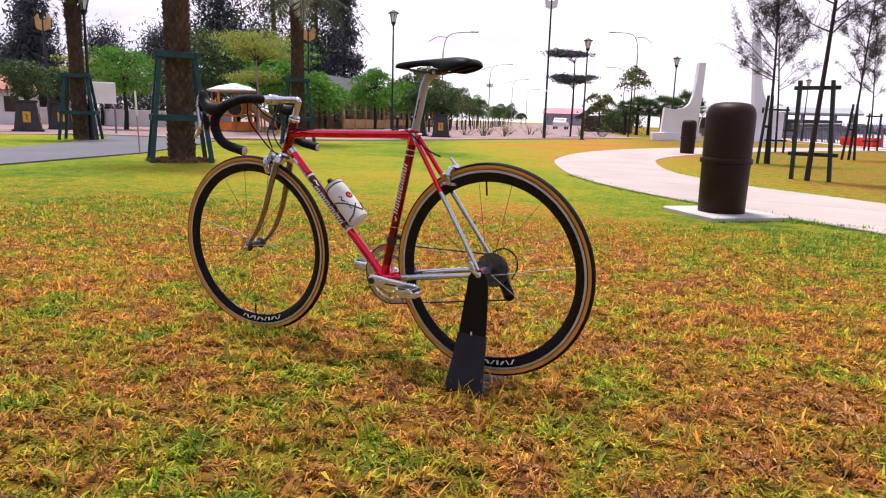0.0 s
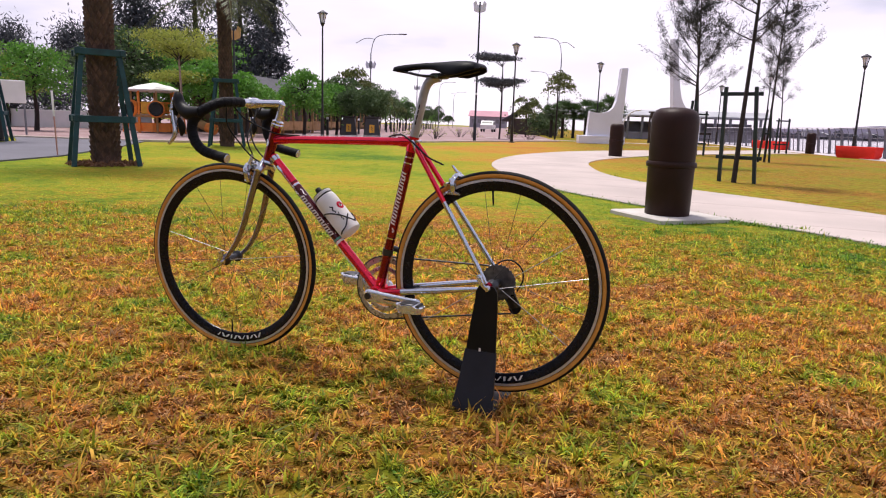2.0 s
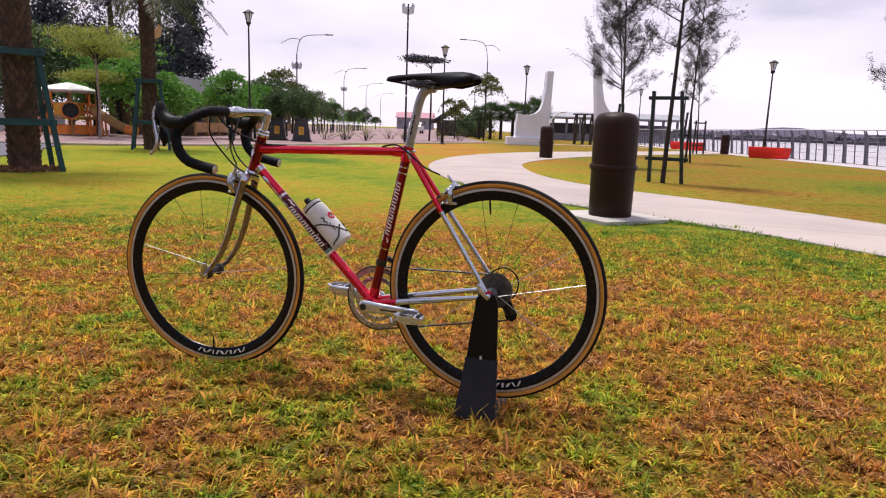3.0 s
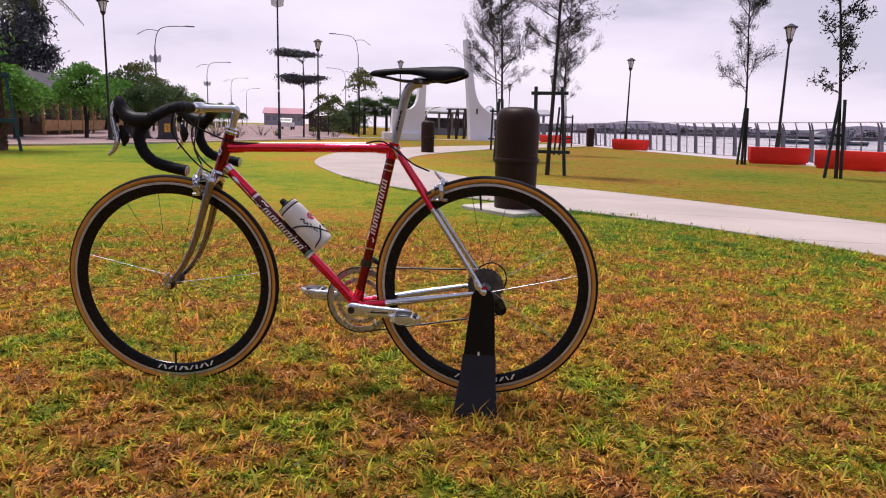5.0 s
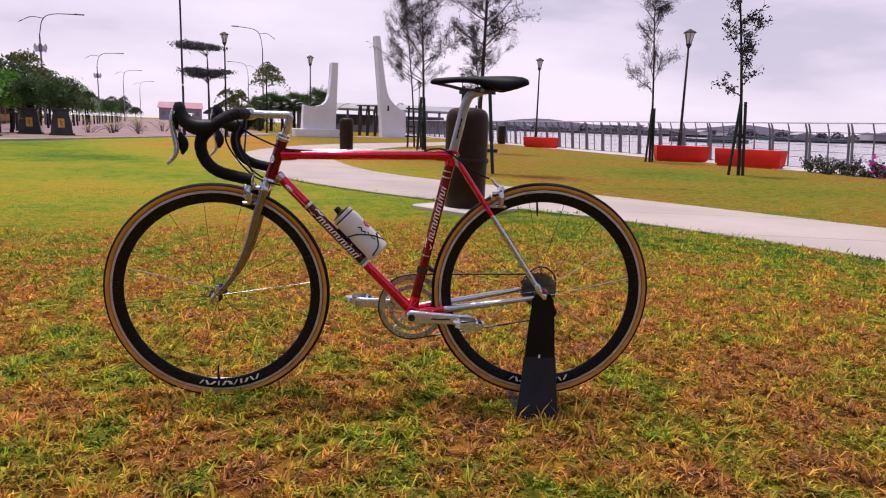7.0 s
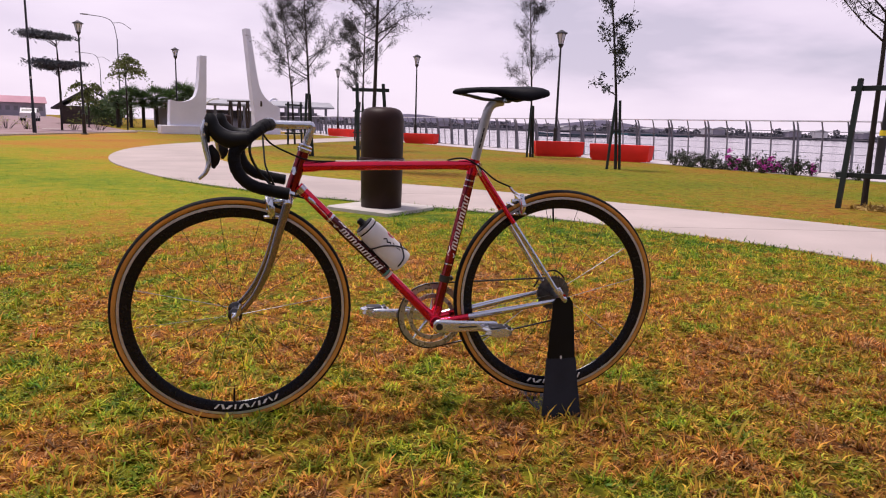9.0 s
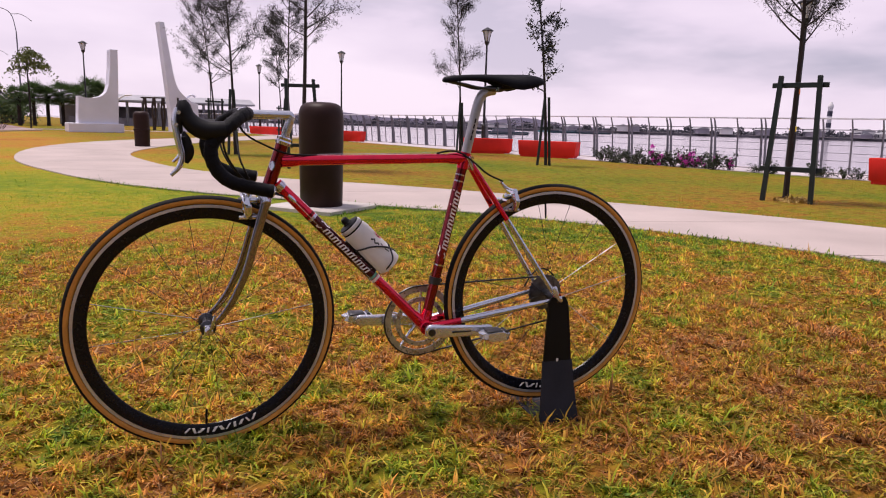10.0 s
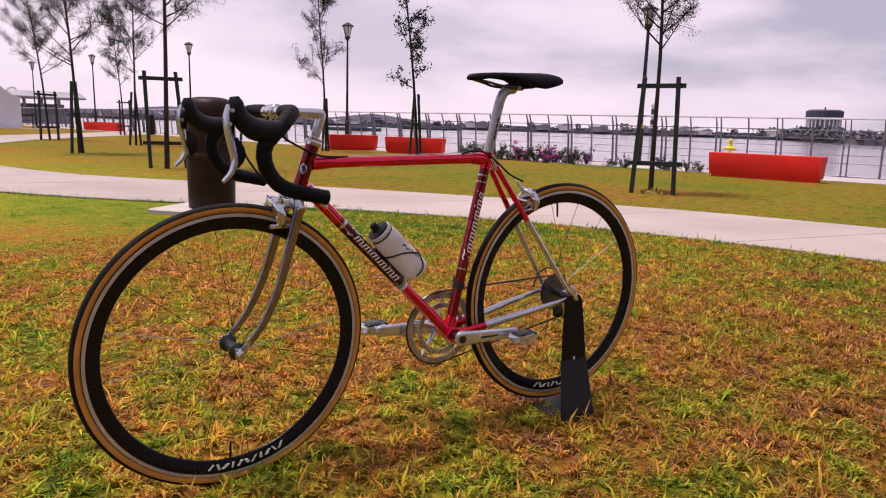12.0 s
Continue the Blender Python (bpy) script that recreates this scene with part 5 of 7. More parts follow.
        part("cage_wire", Geo().tube(curve_pts([rot @ Vector((p.x, p.y, p.z)) for p in pts], 20), 0.0024, 8), DARKALLOY, cage)


bottle_and_cage()


def bike_stand():
    st = thing("bicycle_stand", "black plastic bicycle stand holding the rear axle", "bicycle stand", BIKE_M)
    up = [[(cx - w, y0, z0), (cx + w, y0, z0), (cx + w, y0 + 0.006, z0), (cx - w, y0 + 0.006, z0)] for cx, w, y0, z0 in ((0.003, 0.022, 0.070, 0.370), (0.003, 0.033, 0.071, 0.352), (0.002, 0.034, 0.073, 0.330), (0.004, 0.040, 0.081, 0.262), (0.006, 0.046, 0.092, 0.172))]
    part("upper_plate", Geo().loft(up), STANDTOP, st, "glossy black upper plate")
    lo = [[(cx - w, y0, z0), (cx + w, y0, z0), (cx + w, y0 + 0.007, z0), (cx - w, y0 + 0.007, z0)] for cx, w, y0, z0 in ((0.006, 0.048, 0.091, 0.180), (0.008, 0.054, 0.108, 0.100), (0.011, 0.063, 0.130, 0.012), (0.011, 0.064, 0.134, 0.000))]
    part("lower_plate", Geo().loft(lo), STANDLOW, st, "charcoal flared lower plate")
    part("stand_mark", Geo().box((0.006, 0.0012, 0.010), (0.008, 0.0985, 0.184), 0), DECAL, st, "small white mark")
    part("base_plate", Geo().box((0.130, 0.200, 0.008), (0.012, 0.035, 0.010), 0.003), STANDLOW, st, "charcoal base plate")


bike_stand()

# ---- bins ----
def litter_bin(x, y, label, pad=None, turn=0.0):
    b = thing("litter_bin", label, "bin", pose(x, y, 0.02 if pad is None else 0.045, 0, 0, turn), "brown litter bins")
    part("bin_body", Geo().lathe([(0.205, 0), (0.208, 0.006), (0.214, 0.40), (0.216, 0.455)], 40), BIN, b, "ribbed brown lower body")
    part("bin_collar", Geo().lathe([(0.215, 0.452), (0.229, 0.456), (0.232, 0.470), (0.232, 0.492), (0.226, 0.505), (0.214, 0.507)], 40), BIN, b, "raised collar")
    part("bin_hood", Geo().lathe([(0.213, 0.504), (0.216, 0.60), (0.217, 0.87), (0.213, 0.915), (0.202, 0.950), (0.182, 0.978), (0.145, 0.998), (0.09, 1.007), (0.03, 1.009)], 40), BIN, b, "rounded brown hood")
    return b


part_pad = part("concrete_pad", Geo().box((0.80, 0.80, 0.09), (0, 0, 0), 0.012), PAD, m=PAD_M)
tagged(part_pad, "pale square concrete pad under the bin", "pad", kind="structure")
litter_bin(1.73, 6.98, "tall dark brown plastic litter bin on a concrete pad", pad=True)
litter_bin(3.70, 22.2, "tall dark brown plastic litter bin beside the path")
litter_bin(15.2, 35.2, "tall dark brown plastic litter bin on the promenade")


# ---- planters along the river ----
def red_box(a, b, label):
    a, b = Vector((a[0], a[1], 0)), Vector((b[0], b[1], 0))
    d = b - a
    ang = math.degrees(math.atan2(d.y, d.x))
    t = thing("planter_bench", label, "bench", Matrix.Translation((a + b) / 2) @ pose(0, 0.22, 0, 0, 0, ang), "red benches by the river")
    L = d.length
    part("plinth", Geo().box((L - 0.14, 0.36, 0.07), (0, 0.0, 0.035), 0.004), REDBOX, t, "recessed red plinth")
    g = Geo().loft([[(sx * (L / 2 + k), sy * (0.23 + k), z) for sx, sy in ((-1, -1), (1, -1), (1, 1), (-1, 1))] for k, z in ((-0.035, 0.065), (-0.03, 0.075), (0, 0.485), (-0.008, 0.5))])
    part("bench_block", g, REDBOX, t)


BOX_LABEL = "solid red painted concrete bench block by the rail"
for p, q in (((13.25, 6.14), (13.20, 3.97)), ((13.58, 16.36), (14.35, 14.66)), ((12.99, 18.51), (14.49, 17.81)), ((14.55, 30.7), (15.3, 29.0)), ((16.0, 44.6), (16.4, 41.0))):
    red_box(p, q, BOX_LABEL)


# ---- the river rail ----
def river_rail():
    line = [Vector((15.7, y, 0.02)) if y < 12 else Vector((15.7 + (y - 12) * 0.031 if y < 28 else 16.2 + (y - 28) * 0.05, y, 0.02)) for y in np.arange(-8.3, 62, 0.70)]
    rail = thing("river_rail", "grey steel railing with leaning flat posts along the river", "railing", kind="structure")
    pair = Geo()
    for dy in (-0.055, 0.055):
        pair.loft([[(x0 + sx * h, dy + sy * 0.009, z) for sx, sy in ((-1, -1), (1, -1), (1, 1), (-1, 1))] for x0, h, z in ((0.10, 0.050, 0), (0.06, 0.045, 0.5), (0.0, 0.036, 1.02), (-0.06, 0.028, 1.18), (-0.10, 0.020, 1.26))])
    pair.box((0.20, 0.20, 0.016), (0.10, 0, 0.010), 0.003)
    post = mesh_of("rail_post", pair, STEEL)
    slim = mesh_of("rail_post", Geo().tube([(0.09, 0, 0), (0.04, 0, 0.6), (0.0, 0, 1.02), (-0.10, 0, 1.27)], [0.024, 0.022, 0.020, 0.018], 8), STEEL)
    for i, p in enumerate(line):
        ob = new("rail_post", slim if i % 2 else post)
        ob.parent = rail
        ob.matrix_basis = Matrix.Translation(p)
    for dx, z, r in ((-0.10, 1.28, 0.022), (0.0, 1.02, 0.010), (0.02, 0.84, 0.008), (0.04, 0.66, 0.006), (0.06, 0.48, 0.006), (0.08, 0.30, 0.006)):
        part("rail_bar", Geo().tube([p + Vector((dx, 0, z)) for p in line], r, 8), HANDRAIL if z > 1.2 else STEEL, rail, "pale steel handrail" if z > 1.2 else "")


river_rail()


# ---- lamps ----
def lantern_lamp(x, y, h, label="black park lantern lamp post with a glass lantern", stout=1.0):
    t = thing("lamp_post", label, "lamp post", pose(x, y, 0), "park lantern lamps")
    part("base", Geo().lathe([(0.16, 0), (0.16, 0.03), (0.085, 0.06), (0.075 * stout, 0.9), (0.085 * stout, 0.93), (0.06 * stout, 0.97)], 12), BLACKPOLE, t)
    part("pole", Geo().tube([(0, 0, 0.95), (0, 0, h - 0.62)], [0.048 * stout, 0.032 * stout], 10), BLACKPOLE, t)
    part("lantern_foot", Geo().lathe([(0.035, h - 0.64), (0.10, h - 0.52), (0.11, h - 0.50), (0.06, h - 0.48)], 8), BLACKPOLE, t)
    part("lantern_glass", Geo().lathe([(0.07, h - 0.49), (0.16, h - 0.14)], 6), LAMPGLASS, t, "pale lantern glass")
    for k in range(6):
        a = radians(60 * k)
        part("lantern_bar", Geo().tube([(0.075 * math.cos(a), 0.075 * math.sin(a), h - 0.5), (0.168 * math.cos(a), 0.168 * math.sin(a), h - 0.12)], 0.011, 6), BLACKPOLE, t)
    part("lantern_cap", Geo().lathe([(0.23, h - 0.14), (0.23, h - 0.11), (0.10, h - 0.04), (0.03, h)], 6), BLACKPOLE, t)
    return t


for x, y, h in ((15.2, 20.3, 4.42), (15.75, 32.2, 4.45), (16.2, 44.0, 4.45), (16.7, 55.0, 4.5), (5.78, 42.6, 4.8), (0.62, 36.1, 5.02), (-7.5, 28.9, 5.26), (-12.75, 16.9, 3.9)):
    lantern_lamp(x, y, h)
banded = lantern_lamp(15.5, 9.07, 4.1, "black park lantern lamp post with yellow and orange bands", stout=1.25)
for z, r, band in ((1.04, 0.080, "yellow"), (1.92, 0.060, "orange")):
    part(band + "_band", Geo().tube([(0, 0, z - 0.06), (0, 0, z + 0.06)], r, 14), BUOY if band == "yellow" else ORANGE, banded, band + " paper band round the pole")


def ornament_pole(x, y, h, wings=LAMPGLASS):
    t = thing("ornament_pole", "tall black pole with a pale butterfly ornament", "lamp post", pose(x, y, 0))
    part("pole", Geo().tube([(0, 0, 0), (0, 0, 0.9), (0, 0, 0.95), (0, 0, h)], [0.085, 0.085, 0.055, 0.040], 10), BLACKPOLE, t)
    part("band", Geo().tube([(0, 0, h * 0.34), (0, 0, h * 0.34 + 0.1)], 0.057, 10), CREAM, t, "white band")
    for s in (-1, 1):
        part("wing", Geo().prism([(0.03 * s, 0), (0.30 * s, 0.10), (0.34 * s, 0.50), (0.20 * s, 0.62), (0.14 * s, 0.42), (0.03 * s, 0.40)], -0.02, 0.02, Matrix.Translation((0, 0, h - 0.55)) @ ON_SIDE), wings, t, "ornament wing")


ornament_pole(-1.35, 37.0, 7.1)
ornament_pole(-11.9, 30.4, 4.7, AMBER)
ornament_pole(-19.55, 23.3, 4.2, AMBER)


def street_lamp(x, y, h, flip=1):
    t = thing("street_lamp", "grey double-arm street lamp", "street lamp", pose(x, y, 0), "street lamps")
    part("pole", Geo().tube([(0, 0, 0), (0, 0, h * 0.8)], [0.085, 0.05], 8), GREYPOLE, t)
    part("long_arm", Geo().tube(curve_pts([(0, 0, h * 0.8), (0.25 * flip, 0, h * 0.93), (0.9 * flip, 0, h * 0.985), (2.6 * flip, 0, h)], 16), 0.034, 8), GREYPOLE, t)
    part("short_arm", Geo().tube(curve_pts([(0.3 * flip, 0, h * 0.945), (-0.5 * flip, 0, h * 0.95), (-1.3 * flip, 0, h * 0.90)], 10), 0.028, 8), GREYPOLE, t)
    part("lamp_head", Geo().box((0.7, 0.22, 0.10), (2.7 * flip, 0, h), 0.03), GREYPOLE, t)


for x, y, h, fl in ((-11.4, 59.4, 8.2, 1), (-11.8, 94.8, 8.4, 1), (-12.0, 130.0, 8.6, 1), (-12.0, 168.0, 8.6, 1), (6.0, 75.0, 10.2, -1), (7.2, 112.0, 9.6, -1)):
    street_lamp(x, y, h, fl)


def lamp_wings(x, y, z):
    t = thing("pole_ornament", "pale butterfly ornament fixed to a street lamp pole", "ornament", pose(x, y, z))
    part("bracket", Geo().tube([(0, 0, -0.3), (0, 0, 0.3)], 0.12, 10), GREYPOLE, t)
    for s in (-1, 1):
        part("wing", Geo().prism([(0.06 * s, -0.20), (0.36 * s, -0.30), (0.46 * s, 0.08), (0.36 * s, 0.36), (0.22 * s, 0.15), (0.06 * s, 0.20)], -0.02, 0.02, ON_SIDE), LAMPGLASS, t, "pale ornament wing")


lamp_wings(-11.4, 59.4, 5.6)
lamp_wings(-11.8, 94.8, 5.6)


def marker_pole(x, y):
    t = thing("marker_pole", "thin pinkish marker pole beside the driveway", "pole", pose(x, y, 0, 0, -1.5, 0))
    part("pole", Geo().tube([(0, 0, 0), (0, 0, 1.12)], 0.013, 8), MARKER, t)
    part("pole_top", Geo().tube([(0, 0, 0.72), (0, 0, 1.18)], 0.019, 8), CREAM, t, "white sleeve at the top")


marker_pole(-8.01, 12.19)

# ---- young trees with guards ----
def branchy(rng, h, spread, start, count, lean=(0, 0), gap=None):
    """Trunk points and limb lines of a slender tree."""
    trunk = [Vector((lean[0] * (0.5 * t + 0.5 * t * t) + 0.03 * math.sin(7 * t + h) * t, lean[1] * (0.5 * t + 0.5 * t * t) + 0.03 * math.sin(6 * t + 2 * h) * t, h * t)) for t in np.linspace(0, 1, 10)]
    limbs = []
    for i in range(count):
        t = start + (1 - start) * (i + rng.uniform(0, 0.9)) / count
        if gap and gap[0] < t < gap[1]:
            continue
        k = min(8, int(t * 9))
        p = trunk[k].lerp(trunk[k + 1], t * 9 - k)
        a = rng.uniform(0, 2 * math.pi)
        L = spread * (1.15 - 0.75 * (t - start) / (1 - start)) * rng.uniform(0.55, 1.1)
        d = Vector((math.cos(a), math.sin(a), rng.uniform(0.35, 1.1)))
        limbs.append([p + d * L * s + Vector((0, 0, 0.18 * L * s * s)) for s in (0, 0.35, 0.7, 1.0)])
    return trunk, limbs


def wispy_tree(x, y, h, seed, label, spread=0.9, start=0.42, count=26, leaves=2600, r0=0.040, lean=(0, 0), leaf=0.045, sparse=False, gap=None):
    rng = np.random.default_rng(seed)
    t = thing("young_tree", label, "tree", pose(x, y, 0), "young trees by the river")
    spread *= 0.76
    leaves = int(leaves * (1.1 if sparse else 1.4))
    trunk, limbs = branchy(rng, h, spread, start, count, lean, gap)
    part("trunk", Geo().tube(trunk, [r0 * (1 - 0.8 * i / 9) for i in range(10)], 8), BARK, t)
    g, tufts = Geo(), []
    for L in limbs:
        g.tube(L, [0.014, 0.010, 0.006, 0.003], 5, cap=False)
        for _ in range(7):
            s = rng.uniform(0.25, 1)
            k = min(2, int(s * 3))
            p = L[k].lerp(L[k + 1], s * 3 - k)
            d = Vector(rng.normal(size=3)) * 0.17 * spread + (L[3] - L[0]) * 0.16 + Vector((0, 0, 0.08))
            g.tube([p, p + d * 0.5 + Vector((0, 0, 0.02)), p + d], [0.005, 0.004, 0.002], 4, cap=False)
            if rng.uniform() < (0.55 if sparse else 0.8):
                tufts.append((p, d))
    part("branching", g, BARK, t)
    who = rng.integers(len(tufts), size=leaves)
    along = rng.uniform(0.15, 1.15, leaves)[:, None]
    P, D = np.array([tuple(p) for p, _ in tufts])[who], np.array([tuple(d) for _, d in tufts])[who]
    c = P + D * along + rng.normal(size=(leaves, 3)) * (0.05 if sparse else 0.055)
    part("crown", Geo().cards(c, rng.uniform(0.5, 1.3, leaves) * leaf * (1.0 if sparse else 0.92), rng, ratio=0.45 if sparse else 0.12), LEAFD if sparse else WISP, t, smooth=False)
    return t


def tree_guard(x, y, turn, w=0.62, h=1.62, low=0.43, lean=(0.03, -0.03)):
    """Two square posts, each a little out of plumb, with an upper and a lower crossbar nailed across."""
    t = thing("tree_guard", "dark green timber tree guard frame round a young tree", "tree guard", pose(x, y, 0, 0, 0, turn), "tree guards")
    for s, d in ((-1, lean[0]), (1, lean[1])):
        q = [(s * w / 2 + a * 0.029, b * 0.029) for a, b in ((-1, -1), (1, -1), (1, 1), (-1, 1))]
        part("post", Geo().loft([[(a + d * k, b, z) for a, b in q] for k, z in ((0, -0.03), (1, h), )] + [[(s * w / 2 + (a - s * w / 2) * 0.8 + d, b * 0.8, h + 0.008) for a, b in q]]), GUARD, t, smooth=False)
    for z in (low, h - 0.11):
        mid, tilt = (lean[0] + lean[1]) * z / h / 2, random.Random(int(x * 100 + z * 10)).uniform(-0.018, 0.018)
        wide = w + (lean[1] - lean[0]) * z / h + 0.20
        part("crossbar", Geo().box((wide, 0.040, 0.064), (0, 0, 0), 0.005, Matrix.Translation((mid, 0.051, z)) @ Matrix.Rotation(tilt, 4, "Y")), GUARD, t)


def leaning_stakes(x, y, turn, h=1.6):
    t = thing("tree_stakes", "pair of dark leaning timber stakes tied to a young tree", "tree guard", pose(x, y, 0, 0, 0, turn), "tree guards")
    for s in (-1, 1):
        part("stake", Geo().tube([(s * 0.16, 0.05, 0), (s * 0.05, 0.05, h)], 0.034, 8), GUARD, t)
    part("tie", Geo().box((0.20, 0.04, 0.06), (0, 0.085, h * 0.55), 0.004), GUARD, t)


YT = "slender young casuarina with a thin dark wispy crown"
wispy_tree(7.85, 5.36, 4.3, 1, YT, spread=0.80, start=0.46, leaf=0.032, leaves=11440, count=30, r0=0.041, lean=(-0.10, 0.10))
tree_guard(7.62, 5.24, -74, w=0.58, lean=(0.065, -0.065))
wispy_tree(10.5, 12.45, 5.6, 2, "slender young tree with sparse small leaves", spread=0.7, start=0.30, leaves=1900, count=22, sparse=True, leaf=0.043, lean=(-0.42, 0.40))
leaning_stakes(10.4, 12.4, -20)
wispy_tree(12.12, 17.8, 5.4, 3, YT, spread=1.15, start=0.37, leaves=8200, lean=(-0.15, 0.25), gap=(0.50, 0.63))
leaning_stakes(12.07, 17.7, 15)
wispy_tree(4.85, 17.8, 5.6, 4, YT, spread=1.2, start=0.33, leaves=13200, count=32, lean=(-0.1, 0.3))
leaning_stakes(4.8, 17.7, 25)
wispy_tree(4.15, 12.45, 5.6, 5, YT, spread=0.9, start=0.4, leaves=8360, lean=(0.25, 0.1), r0=0.046)
tree_guard(4.21, 12.50, -32, w=0.58, lean=(-0.04, -0.13))
wispy_tree(8.25, 22.2, 6.0, 6, YT, spread=1.1, start=0.35, leaves=11440, lean=(0.25, 0.1))
leaning_stakes(8.2, 22.1, -15)
wispy_tree(7.45, 26.8, 6.0, 7, YT, spread=1.4, start=0.35, leaves=12320, lean=(-0.5, 0.2))
tree_guard(7.38, 26.6, 10, w=0.6)
wispy_tree(13.0, 33.3, 5.6, 8, YT, spread=1.1, start=0.4, leaves=9240, lean=(-0.4, 0))
tree_guard(13.15, 33.5, 15, w=0.6)


# ---- palms ----
def palm(x, y, h, r, seed, fronds=22, rise=(0.1, 1.25), label="date palm with a rough scaled trunk braced by teal timber"):
    rng = np.random.default_rng(seed)
    t = thing("palm_tree", label, "palm", pose(x, y, 0), "palms on the lawn")
    g = Geo().tube([(0, 0, 0), (0, 0, 0.15), (0, 0, h * 0.5), (0, 0, h)], [r * 1.12, r, r * 0.86, r * 0.80], 18)
    rows = int(h / 0.078)
    for i in range(rows):
        z = 0.08 + i * 0.078
        rr = r * (1.02 - 0.2 * z / h)
        for k in range(13):
            a = 2 * math.pi * (k + 0.5 * (i % 2)) / 13 + rng.uniform(-0.04, 0.04)
            c, s = math.cos(a), math.sin(a)
            w = rr * 0.215
            # stubs of cut fronds flare below the crown
            boot = max(0.0, (z - h + 1.4) / 1.4)
            out = rng.uniform(0.02, 0.045) + 0.085 * boot * rng.uniform(0.4, 1.2)
            P = [((rr - 0.01) * c + w * s, (rr - 0.01) * s - w * c, z + 0.01), ((rr - 0.01) * c - w * s, (rr - 0.01) * s + w * c, z + 0.01), ((rr + out) * c, (rr + out) * s, z + 0.062 + 0.09 * boot), (rr * c, rr * s, z - 0.048), (rr * c, rr * s, z + 0.075)]
            g.add(P, [(3, 0, 2), (3, 2, 1), (0, 4, 2), (4, 1, 2)])
    part("trunk", g, PALMBARK, t, smooth=False)
    crown = Geo()
    for i in range(fronds):
        a = 2 * math.pi * i / fronds + rng.uniform(-0.2, 0.2)
        el = rng.uniform(*rise)
        L = rng.uniform(2.0, 2.7)
        d = Vector((math.cos(a), math.sin(a), 0))
        rib = [Vector((0, 0, h - 0.1)) + d * (L * s * math.cos(el)) + Vector((0, 0, L * s * math.sin(el) - 1.15 * L * s * s * math.cos(el) * 0.75)) for s in np.linspace(0, 1, 9)]
        crown.tube(rib, [0.028 - 0.0027 * k for k in range(9)], 5, cap=False)
        for s in np.linspace(0.12, 0.99, 34):
            k = min(7, int(s * 8))
            p = rib[k].lerp(rib[k + 1], s * 8 - k)
            td = (rib[k + 1] - rib[k]).normalized()
            sd = td.cross(Vector((0, 0, 1))).normalized()
            for sgn in (-1, 1):
                ll = 0.42 * math.sin(math.pi * min(1, s * 0.9 + 0.12)) + 0.08
                tip = p + (sd * sgn * 0.75 + td * 0.65 + Vector((0, 0, -0.25 + rng.uniform(-0.2, 0.2)))) * ll
                mid = p.lerp(tip, 0.45)
                wv = td * 0.016
                crown.add([p, mid - wv, tip, mid + wv], [(0, 1, 2, 3)])
    part("frond_crown", crown, FROND, t, smooth=False)


def palm_brace(x, y, turn, h=1.78, foot=0.46, top=0.25):
    t = thing("palm_brace", "teal painted timber brace round a palm trunk", "tree guard", pose(x, y, 0, 0, 0, turn), "palm braces")
    for sx in (-1, 1):
        for sy in (-1, 1):
            part("brace_post", Geo().tube([(sx * foot, sy * foot, 0), (sx * top, sy * top, h)], 0.050, 4, side=(1, 1, 0)), TEAL, t)
    for z, half in ((0.72, foot + (top - foot) * 0.4 + 0.06), (h - 0.06, top + 0.10)):
        for k in range(4):
            rot = Matrix.Rotation(radians(90 * k), 4, "Z")
            part("brace_bar", Geo().box((2 * half, 0.055, 0.10), (0, half - 0.05, z + 0.005 * (k % 2)), 0.006, rot), TEAL, t)


palm(-6.2, 10.75, 5.4, 0.20, 11, rise=(0.3, 1.3))
palm_brace(-6.22, 10.72, 37)


def mulch(x, y, r, seed, label="dry brown mulch heaped round a palm trunk", material=MULCH, n=900):
    """A low heap of dry fronds and bark chips at a trunk's foot."""
    rng = np.random.default_rng(seed)
    a, q = rng.uniform(0, 2 * math.pi, n), r * np.sqrt(rng.uniform(0.1, 1, n))
    c = np.stack([q * np.cos(a), q * np.sin(a), 0.005 + 0.05 * (1 - q / r) + rng.uniform(0, 0.02, n)], 1)
    ob = part("bark_mulch", Geo().cards(c, rng.uniform(0.4, 1.2, n) * 0.06, rng, ratio=0.22), material, m=pose(x, y, 0), smooth=False)
    tagged(ob, label, "mulch", kind="stuff")


mulch(-6.2, 10.7, 0.55, 21)
mulch(7.80, 5.22, 0.26, 22, "dry straw scraps round a young tree", STRAW, 170)
palm(-12.92, 16.7, 3.5, 0.18, 12, rise=(0.85, 1.45))
palm_brace(-12.92, 16.7, 30, h=1.75)
palm(-7.6, 19.0, 4.2, 0.18, 13, rise=(0.25, 1.35))
palm_brace(-7.6, 19.0, 20, h=1.85)


